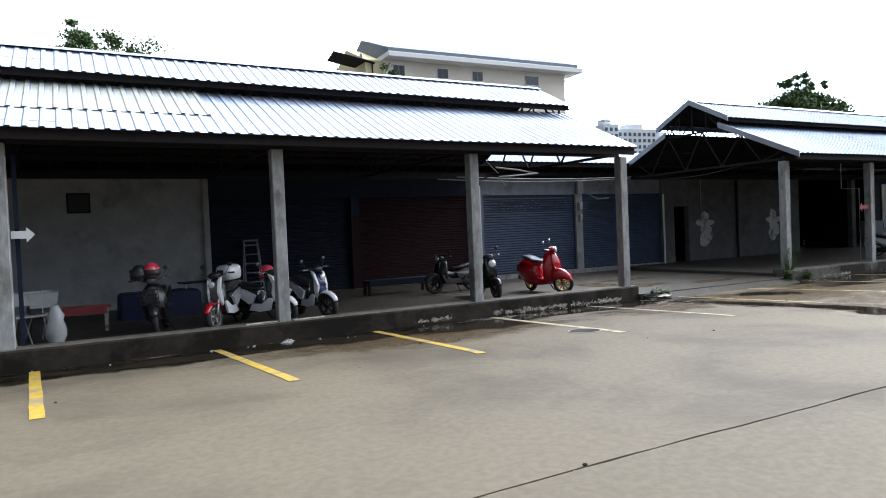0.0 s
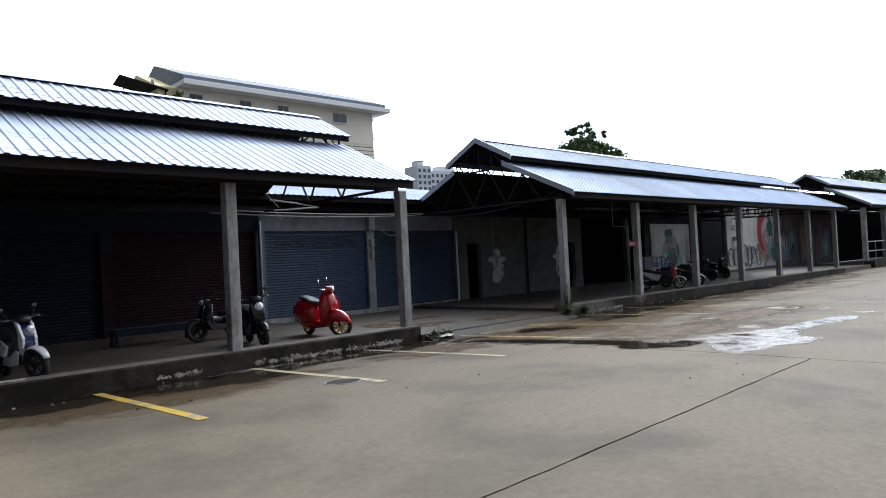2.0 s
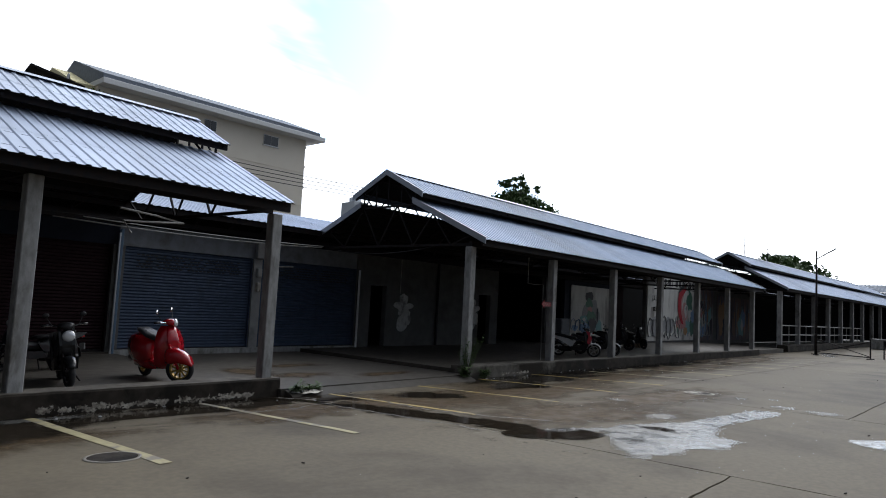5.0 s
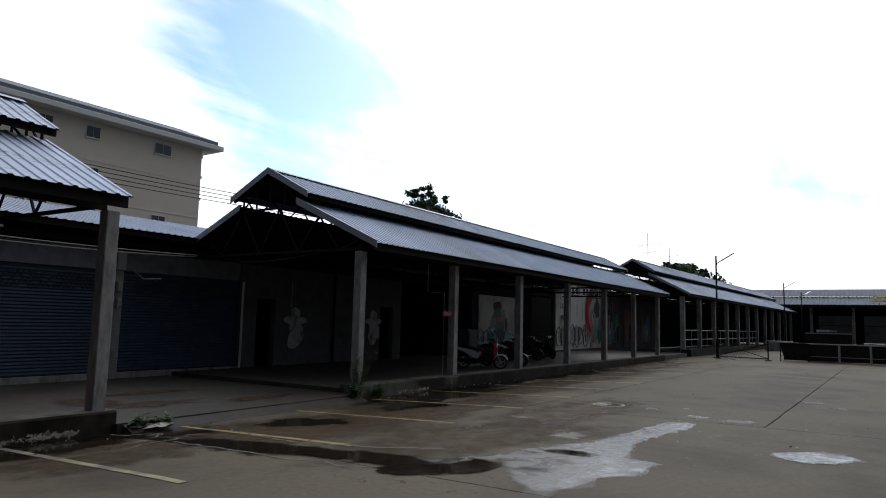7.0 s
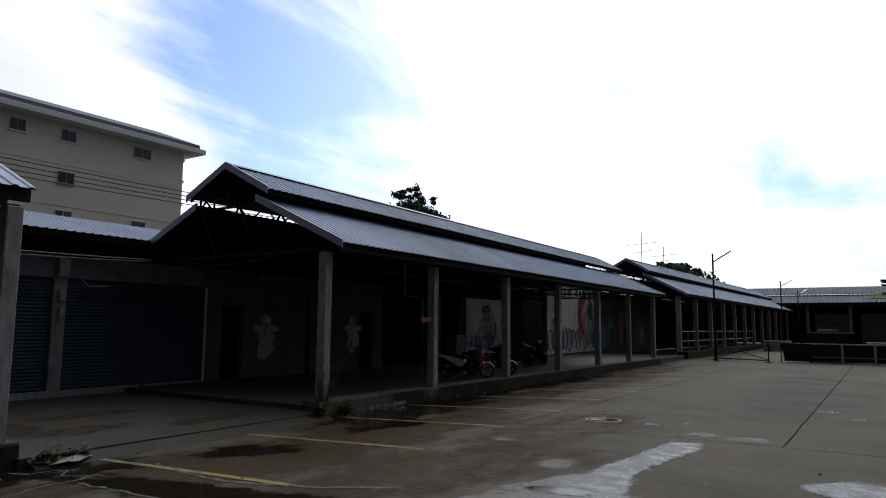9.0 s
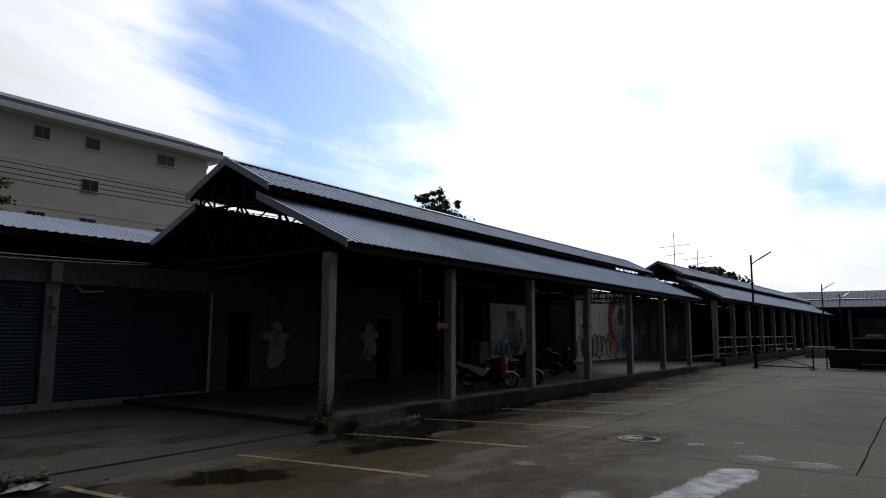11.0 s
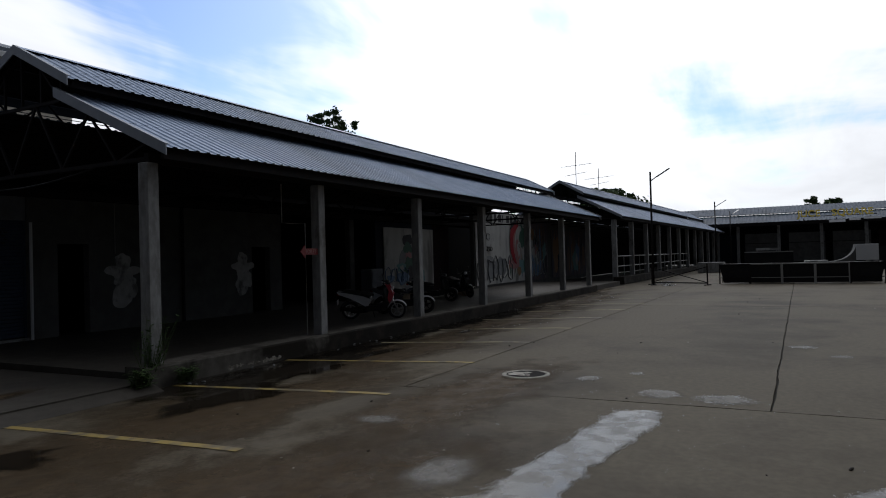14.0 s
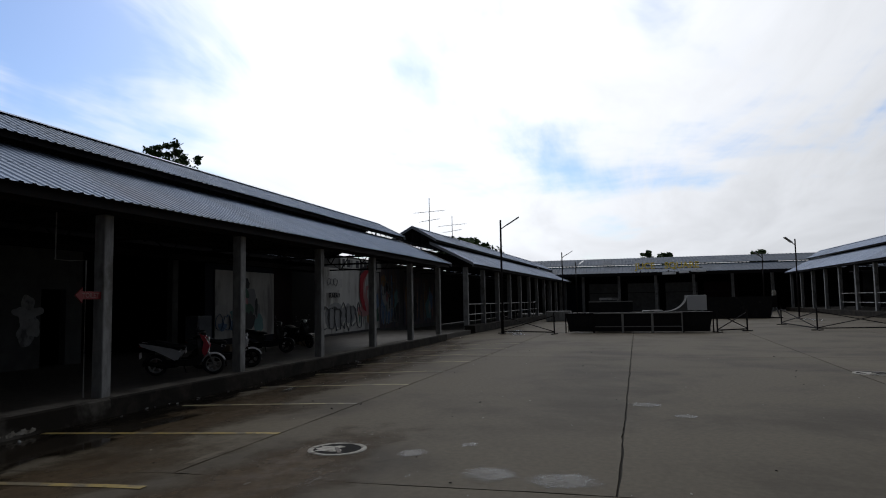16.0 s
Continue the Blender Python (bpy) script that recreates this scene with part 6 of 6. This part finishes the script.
barrier(43.8, 8.85, 42.6, 6.2)
barrier(43.6, -0.95, 44.8, -2.4)
barrier(45.0, -5.36, 45.4, -9.0)
barrier(52.0, -5.4, 45.0, -5.36)
w_ = thing("electrical_cabinet", (64.55, -7.72, 0), 0, "dark electrical cabinet with pale top on a steel stand", "cabinet")
part("cabinet", box(new_bm(), -0.12, 0.12, -0.16, 0.16, 0.78, 1.62, 0.02), M_STEEL, w_)
part("top_box", box(new_bm(), -0.11, 0.11, -0.13, 0.13, 1.62, 1.98, 0.03), M_FLAKE, w_, "pale rounded top box")
for sx in (-0.14, 0.14):
    for sy in (-1, 1):
        part("leg", rod(new_bm(), (sx * 0.5, sy * 0.08, 0.8), (sx, sy * 0.34, 0.05), 0.03), M_ALU, w_)
    part("foot_bar", box(new_bm(), sx - 0.03, sx + 0.03, -0.5, 0.5, 0.0, 0.06, 0.008), M_STEEL, w_)
t = thing("concrete_block", (62.0, 7.6, 0), 0, "pale concrete block beside the ramps", "block")
part("block", box(new_bm(), -0.6, 0.6, -0.9, 0.9, 0, 0.75, 0.03), M_POST, t)


def street_lamp(x, y, h, turn, label="dark steel lamp post with a flat solar head"):
    s = thing("street_lamp", (x, y, 0), turn, label, "street lamp", "street lamps")
    part("pole", rod(new_bm(), (0, 0, 0), (0, 0, h), 0.055, 0.045, 10), M_STEEL, s, smooth=True)
    part("base_plate", box(new_bm(), -0.14, 0.14, -0.14, 0.14, 0, 0.03, 0.005), M_STEEL, s)
    part("arm", rod(new_bm(), (0, 0, h - 0.45), (0.42, 0, h - 0.16), 0.025, None, 8), M_STEEL, s)
    hd = part("lamp_head", loft(new_bm(), [[(x_, y_, z_) for y_, z_ in ((-0.12, -0.015), (0.12, -0.015), (0.12, 0.03), (-0.12, 0.03))] for x_, dz in ((0, 0), (0.7, 0))]), M_ALU, s)
    hd.matrix_basis = pose(0.3, 0, h - 0.26, 0, -32, 0)
    return s


street_lamp(43.05, 8.66, 5.46, -82)
street_lamp(67.4, 7.65, 5.5, -70)
street_lamp(79.0, 7.2, 5.3, -60)
street_lamp(62.0, -8.7, 5.5, 120)
street_lamp(77.0, -9.5, 5.5, 120)


# low rails between the posts of the distant shed
for i in range(6):
    f = thing("railing", (46.9, POST_Y, 0), -3.1, "white pipe railing between shed posts", "railing", "shed railings")
    x0, x1 = POSTS_C[i] + 0.13, POSTS_C[i + 1] - 0.13
    for z in (0.85, 1.42):
        part("rail", rod(new_bm(), (x0, 0, z), (x1, 0, z), 0.028, None, 8), M_PVC, f)
    part("upright", rod(new_bm(), ((x0 + x1) / 2, 0, 0.3), ((x0 + x1) / 2, 0, 1.42), 0.02, None, 6), M_PVC, f)
bm = new_bm()
loft(bm, [[(46.6 + 44 * f, 10.75 - 2.38 * f + dy, z) for dy, z in ((0, -0.1), (0.02, 0.28), (0.6, 0.28), (0.6, -0.1))] for f in (0, 1)])
solid("plinth_east", bm, M_KERB, "dark stained plinth of the distant shed", "plinth")
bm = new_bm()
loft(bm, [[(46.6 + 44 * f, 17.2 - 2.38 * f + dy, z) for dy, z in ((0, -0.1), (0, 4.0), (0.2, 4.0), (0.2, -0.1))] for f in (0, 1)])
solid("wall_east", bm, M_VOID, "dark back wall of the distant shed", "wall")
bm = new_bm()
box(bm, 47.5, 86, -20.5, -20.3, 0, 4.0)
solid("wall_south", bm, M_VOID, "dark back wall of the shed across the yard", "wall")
for i in range(4):
    f = thing("railing", (84.0 - (POSTS_C[i] + 5) - 3.9 * 2, -14.4, 0.4), 180, "white pipe railing between shed posts", "railing", "shed railings")
    for z in (0.6, 1.3):
        part("rail", rod(new_bm(), (-1.7, 0, z), (1.7, 0, z), 0.03, None, 8), M_CHALKWALL, f)

# ---- hall closing the yard ----
HX = 90.0
hall = thing("market_hall", (HX, 0, 0), 0, "long dark market hall with pale metal roof and fascia sign", "building")


def across(bm, y0, y1, low, high):
    """Ribbed roofing whose ribs run along x; low and high are (x, z)."""
    n = int((y1 - y0) / 0.4)
    st = (y1 - y0) / n
    ys_ = []
    for i in range(n):
        ys_ += [(y0 + i * st, 0), (y0 + (i + 0.5) * st, 0), (y0 + (i + 0.6) * st, 0.028), (y0 + (i + 0.9) * st, 0.028)]
    rows_ = [[bm.verts.new((x, y, z + h)) for y, h in ys_] for x, z in (low, high)]
    for i in range(len(ys_) - 1):
        bm.faces.new((rows_[0][i], rows_[0][i + 1], rows_[1][i + 1], rows_[1][i]))
    return bm


part("front_roof", across(new_bm(), -32, 26, (-1.2, 4.45), (2.6, 5.45)), M_ROOF_FAR, hall)
part("ridge_roof", across(new_bm(), -32, 26, (2.2, 5.52), (5.4, 6.45)), M_ROOF_FAR, hall)
part("eave_beam", box(new_bm(), -1.15, -1.05, -32, 26, 4.1, 4.44), M_STEEL, hall)
part("clerestory_beam", box(new_bm(), 2.6, 2.7, -32, 26, 5.5, 5.6), M_STEEL, hall)
part("wall", box(new_bm(), 5.5, 5.7, -32, 26, 0, 5.2), M_VOID, hall)
for y in range(-30, 26, 4):
    part("post", box(new_bm(), -0.15, 0.15, y + 0.9, y + 1.2, 0.0, 4.2), M_POST, hall)
    part("rail", box(new_bm(), 0.0, 0.06, y + 1.2, y + 4.9, 2.2, 2.26), M_STEEL, hall)
for k, y in enumerate((-9.5, -5.4, -1.3, 3.0, 7.0)):
    part("shop_panel", box(new_bm(), 0.7, 0.8, y, y + 3.4, 0.2, 3.3), (M_SHUT_RED, M_WALL, M_WALL, M_WALL, M_SHADE_NAVY)[k], hall)
M_SIGNYEL = plain("faded_yellow_letters", (0.92, 0.70, 0.14), 0.6)
sg = thing("fascia_sign", (HX - 1.2, -2.25, 4.75), -90, "faded yellow letters on rails along the eave", "sign", lean=(-30, 0))
sg.scale = (0.84, 1.0, 1.0)
for z in (0.12, 0.72):
    part("rail", box(new_bm(), -4.2, 4.2, 0.02, 0.07, z, z + 0.05), M_STEEL, sg)
for x in (-3.5, 0.0, 3.5):
    part("bracket", box(new_bm(), x - 0.05, x + 0.05, 0.0, 0.1, -0.6, -0.1), M_STEEL, sg)
for body_, x in (("JUCE", -4.15), ("SQUARE", -0.45)):
    cu = bpy.data.curves.new("letters", "FONT")
    cu.body, cu.size, cu.extrude, cu.offset, cu.space_character = body_, 1.12, 0.04, 0.02, 1.03
    lt = new("letters", cu)
    lt.data.materials.append(M_SIGNYEL)
    lt.parent = sg
    lt.matrix_basis = pose(x, -0.02, 0.1, 90, 0, 0)
part("lower_lettering", box(box(box(new_bm(), -0.8, 0.9, -0.03, 0.0, -0.7, -0.4), 1.3, 2.5, -0.03, 0.0, -0.55, -0.3), 2.8, 4.6, -0.03, 0.0, -0.45, -0.2), M_WHITE, sg, "pale unreadable lettering under the sign")

# ---- aerials on the distant shed ----
def aerial(x, y, z, h, turn, label):
    a_ = thing("aerial", (x, y, z), turn, label, "antenna", "roof aerials")
    part("mast", rod(new_bm(), (0, 0, 0), (0, 0, h), 0.022, None, 6), M_STEEL, a_)
    for f, L in ((0.62, 1.9), (0.38, 1.2)):
        bm = bar(new_bm(), (-L * 0.5, 0, h * f - 0.1), (L * 0.5, 0, h * f + 0.12), 0.02)
        part("boom", bm, M_STEEL, a_)
        bm = new_bm()
        for i in range(7):
            u = -0.5 + i / 6
            rod(bm, (u * L, -0.3, h * f + 0.22 * u), (u * L, 0.3, h * f + 0.22 * u), 0.008, None, 5)
        part("elements", bm, M_STEEL, a_)
    return a_


aerial(50.9, 14.4, 5.75, 2.25, -60, "tall thin television aerial on the roof")
aerial(55.6, 14.1, 5.75, 1.7, -60, "thin television aerial on the roof")

# ---- apartment house behind ----
M_APT = surface("cream_painted_render", (0.82, 0.76, 0.66), 0.8, 0, (0.77, 0.71, 0.61), 0.6, 0.6, (0.70, 0.63, 0.53), 0.12, (0.5, 0.7), 0.1, 10)
M_APTY = surface("yellow_painted_render", (0.85, 0.76, 0.45), 0.8, 0, (0.78, 0.7, 0.42), 0.6, 0.6)
M_TRIM = plain("white_eave_paint", (0.8, 0.81, 0.82), 0.5)
M_TILE = surface("blue_grey_roof_tiles", (0.16, 0.19, 0.23), 0.6, 0, (0.11, 0.13, 0.17), 4.0, 0.8)
M_GLASS = plain("dark_window_glass", (0.03, 0.035, 0.04), 0.08, 0, 0.5, 0.2, 0.0)
apt = thing("apartment_house", (36.0, 60.0, 0), -1.8, "four-storey cream apartment house with white eaves", "building")
part("wall", box(new_bm(), -10.6, 9.55, -4.8, 6.0, 0, 17.3), M_APT, apt)
part("gable_wall", loft(new_bm(), [[(x, y, z) for y, z in ((-4.3, 0.0), (5.8, 0.0), (5.8, 17.2), (0.8, 19.4), (-4.3, 17.3))] for x in (-12.2, -10.6)]), M_APTY, apt)
part("eave", box(new_bm(), -10.7, 11.0, -6.1, 6.6, 17.3, 17.75, 0.03), M_TRIM, apt, "deep white eave")
part("roof", loft(new_bm(), [[(x, y, z) for y, z in ((-6.0, 17.76), (-5.95, 18.1), (0.5, 20.4), (6.5, 17.76))] for x in (-10.7, 10.4)]), M_TILE, apt)
for k in range(5):
    part("string_course", box(new_bm(), -10.6, 9.55, -4.84, -4.8, 14.0 - 3.3 * k, 14.06 - 3.3 * k), M_APT, apt)


def apt_window(x, z, wd=1.3, h=1.0):
    wn = part("window", box(new_bm(), x - wd / 2, x + wd / 2, -4.86, -4.8, z, z + h), M_TRIM, apt)
    for sx in (-1, 1):
        part("pane", box(new_bm(), x + sx * wd * 0.245 - wd * 0.23, x + sx * wd * 0.245 + wd * 0.23, -4.875, -4.86, z + 0.06, z + h - 0.06), M_GLASS, wn)
    part("window_sill", box(new_bm(), x - wd / 2 - 0.06, x + wd / 2 + 0.06, -4.95, -4.8, z - 0.07, z), M_TRIM, wn)


for x in (-9.2, -4.7, -0.9, 5.45):
    apt_window(x, 15.9, 1.15 if x < 3 else 1.65)
    if x == -0.9:
        apt_window(x, 12.5, 1.3)
    apt_window(x, 9.4, 1.3)
for z in (16.6, 14.6, 12.5):
    part("side_ledge", box(new_bm(), 9.55, 9.9, -4.5, 4.0, z, z + 0.25), M_TRIM, apt)
part("arched_window", loft(new_bm(), [[(x, -3.2 + 0.35 * math.cos(a), 17.6 + 0.5 * math.sin(a)) for a in (radians(18 * i) for i in range(11))] for x in (-12.25, -12.2)]), M_GLASS, apt)
an = thing("roof_canopy", (22.9, 57.5, 16.3), -10, "dark sloped canopy on the roof terrace", "canopy")
part("canopy_sheet", loft(new_bm(), [[(-2.0, y, 1.4), (1.8, y, 0.6), (1.8, y, 0.72), (-1.9, y, 1.55)] for y in (-1.5, 1.5)]), M_STEEL, an)
for x, h in ((-1.6, 1.3), (1.6, 0.6)):
    part("canopy_post", rod(new_bm(), (x, -1.3, -16.3), (x, -1.3, h), 0.06), M_STEEL, an)
# power lines crossing in front of it
for k in range(4):
    solid("power_line", tube(new_bm(), sag((25.2, 55.45, 13.7 - 0.4 * k), (64.0, 48.0, 13.0 - 0.3 * k), 0.3, 20), 0.035, 5), M_BLACK, "black overhead power line behind the sheds", "cable", "", "power lines")

# far tower blocks; distance haze is put into the pale render
M_TOWER = surface("haze_pale_render", (0.66, 0.69, 0.73), 0.8, 0, (0.58, 0.62, 0.66), 0.2, 0.6)
for x, wd, h in ((243, 9, 52.5), (262, 26, 50.5), (282, 16, 47.0)):
    tw = thing("tower_block", (x, 262, 0), -8, "distant pale grey tower block with rows of windows", "building", "distant tower blocks")
    part("wall", box(new_bm(), -wd / 2, wd / 2, -6, 6, 0, h), M_TOWER, tw)
    part("roof_box", box(new_bm(), -wd / 5, wd / 5, -3, 3, h, h + 3), M_TOWER, tw)
    for fl in range(5):
        for c in range(int(wd / 3)):
            part("window", box(new_bm(), -wd / 2 + 0.8 + c * 3, -wd / 2 + 2.4 + c * 3, -6.15, -6.0, h - 3.6 - fl * 3.2, h - 1.8 - fl * 3.2), M_GLASS, tw)

# ---- trees ----
def tree(x, y, h, crown, seed, label, clumps=26, flat=0.5, trunk_r=0.22, leaf=0.3, per=70):
    """Trunk and limbs, and a crown of leaf clumps round the ends of the limbs, with gaps."""
    t = thing("tree", (x, y, 0), 0, label, "tree", "trees behind the sheds")
    rnd = random.Random(seed)
    wood = new_bm()
    fork = h * 0.55
    rod(wood, (0, 0, 0), (0.1, 0, fork), trunk_r, trunk_r * 0.6, 9)
    ends = []
    for k in range(clumps):
        a, rr = rnd.uniform(0, 6.28), crown * math.sqrt(rnd.uniform(0.03, 1.0))
        z = h - (rr / crown) ** 2 * h * flat * 0.55 - rnd.uniform(0, h * flat * 0.45)
        ends.append(Vector((rr * math.cos(a), rr * math.sin(a), z)))
    for e in ends[: clumps // 2]:
        mid = Vector((e.x * 0.4, e.y * 0.4, fork + (e.z - fork) * 0.5))
        rod(wood, (0.1, 0, fork - 0.3), mid, trunk_r * 0.4, trunk_r * 0.22, 6)
        rod(wood, mid, e, trunk_r * 0.22, trunk_r * 0.08, 5)
    part("trunk", wood, M_BARK, t)
    verts, faces = [], []
    for e in ends:
        size = crown * rnd.uniform(0.16, 0.30)
        for _ in range(per):
            d = Vector((rnd.gauss(0, 1), rnd.gauss(0, 1), rnd.gauss(0, 0.55)))
            p = e + d * size * 0.55
            n_ = Vector((rnd.uniform(-1, 1), rnd.uniform(-1, 1), rnd.uniform(0.2, 1))).normalized()
            u = n_.orthogonal().normalized() * leaf * rnd.uniform(0.5, 1.1)
            v_ = n_.cross(u).normalized() * leaf * rnd.uniform(0.3, 0.6)
            b0 = len(verts)
            verts += [p - u, p + v_, p + u, p - v_]
            faces.append((b0, b0 + 1, b0 + 2, b0 + 3))
    me = bpy.data.meshes.new("crown")
    me.from_pydata(verts, [], faces)
    me.materials.append(M_LEAF)
    cr = new("crown", me)
    cr.parent = t
    return t


tree(51.3, 33.5, 11.6, 3.2, 3, "broad dark green tree behind the shed roofs", 80, 0.3, 0.3, 0.2, 300)
tree(49.6, 32.0, 12.5, 1.4, 8, "tall thin-crowned tree with flat leaf layers", 8, 0.08, 0.12, 0.16, 110)
tree(51.8, 32.0, 12.3, 1.1, 18, "tall thin-crowned tree with flat leaf layers", 6, 0.08, 0.1, 0.16, 90)
tree(3.0, 41.0, 13.0, 3.0, 5, "leafy tree rising behind the market roof", 22, 0.25, 0.25, 0.12, 220)
tree(0.9, 40.0, 13.8, 1.5, 6, "slim leafy tree behind the market roof", 14, 0.25, 0.2, 0.12, 160)
tree(23.5, 50.5, 15.6, 1.5, 7, "small tree beside the apartment house", 9, 0.2, 0.2, 0.13, 120)
tree(20.6, 38.0, 9.7, 1.8, 17, "small tree behind the back row", 9, 0.3, 0.2, 0.14, 120)
for k, (x, y, h, c) in enumerate(((125, 30, 13.6, 4), (134, 31, 14.3, 5), (146, 31, 14.2, 5), (158, 32, 13.4, 5), (172, 32, 13.8, 5), (186, 32, 12.8, 5), (200, 33, 13.6, 5), (150, -2.8, 12.0, 1.2), (150, -6.5, 11.8, 1.8), (150, -24, 11.6, 2.4))):
    tree(x, y, h - 0.9, c, 30 + k, "distant dark green tree above the roofs", 14, 0.3, 0.3, 0.6, 40)

# ---- concrete slabs of the yard ----
BANDS = [lambda x: 11.12, lambda x: 7.5 - 0.03 * (x - 17), lambda x: 3.58 if x < 10.9 else 3.42 - 0.028 * (x - 17), lambda x: 0.2 - 0.054 * x, lambda x: -4.6 - 0.054 * x, lambda x: -9.5 - 0.054 * x, lambda x: -14.6 - 0.02 * x, lambda x: -40.0]
CUTS = [-40.0, -9.0, 10.86, 17.0, 30.3, 43.5, 56.8, 70.0, 92.0]
for xa, xb in zip(CUTS, CUTS[1:]):
    # the slabs next to the first cross joints are wider
    use = [0, 2, 3, 4, 5, 6, 7] if xb <= 10.9 else [0, 3, 4, 5, 6, 7] if xb < 17.2 else range(8)
    edges_ = [BANDS[k] for k in use]
    for hi_, lo_ in zip(edges_, edges_[1:]):
        nx, ny = max(int((xb - xa) / (0.22 if xb < 45 else 0.6)), 6), 24 if xb < 45 else 10

        def fray(x, y):
            return 0.016 * noise.noise((x * 0.9, y * 0.9, 2.0)) + 0.012 * noise.noise((x * 4.0, y * 4.0, 7.0))
        grid = []
        for j in range(ny + 1):
            line_ = []
            for i in range(nx + 1):
                x = xa + (xb - xa) * i / nx
                y0, y1 = hi_(x), lo_(x)
                if y0 > 11 and xa > 43:
                    y0 = 10.7 - 0.054 * (x - 46.6)
                y = y0 + (y1 - y0) * j / ny
                gap = 0.011 + 0.008 * noise.noise((x * 2.2, y * 2.2, 9.0))
                px = x + (gap + fray(x, y) if i == 0 else fray(x, y) - gap if i == nx else 0)
                py = y + (-gap + fray(y, x) if j == 0 else fray(y, x) + gap if j == ny else 0)
                line_.append((px, py, ground_z(py)))
            grid.append(line_)
        bm = new_bm()
        loft(bm, grid, False, False)
        rim_ = grid[0] + [r[-1] for r in grid[1:]] + grid[-1][-2::-1] + [r[0] for r in grid[-2:0:-1]]
        loft(bm, [rim_, [(x, y, z - 0.05) for x, y, z in rim_]], True, False)
        bmesh.ops.remove_doubles(bm, verts=bm.verts, dist=1e-5)
        part("slab", bm, M_SLAB, ground)
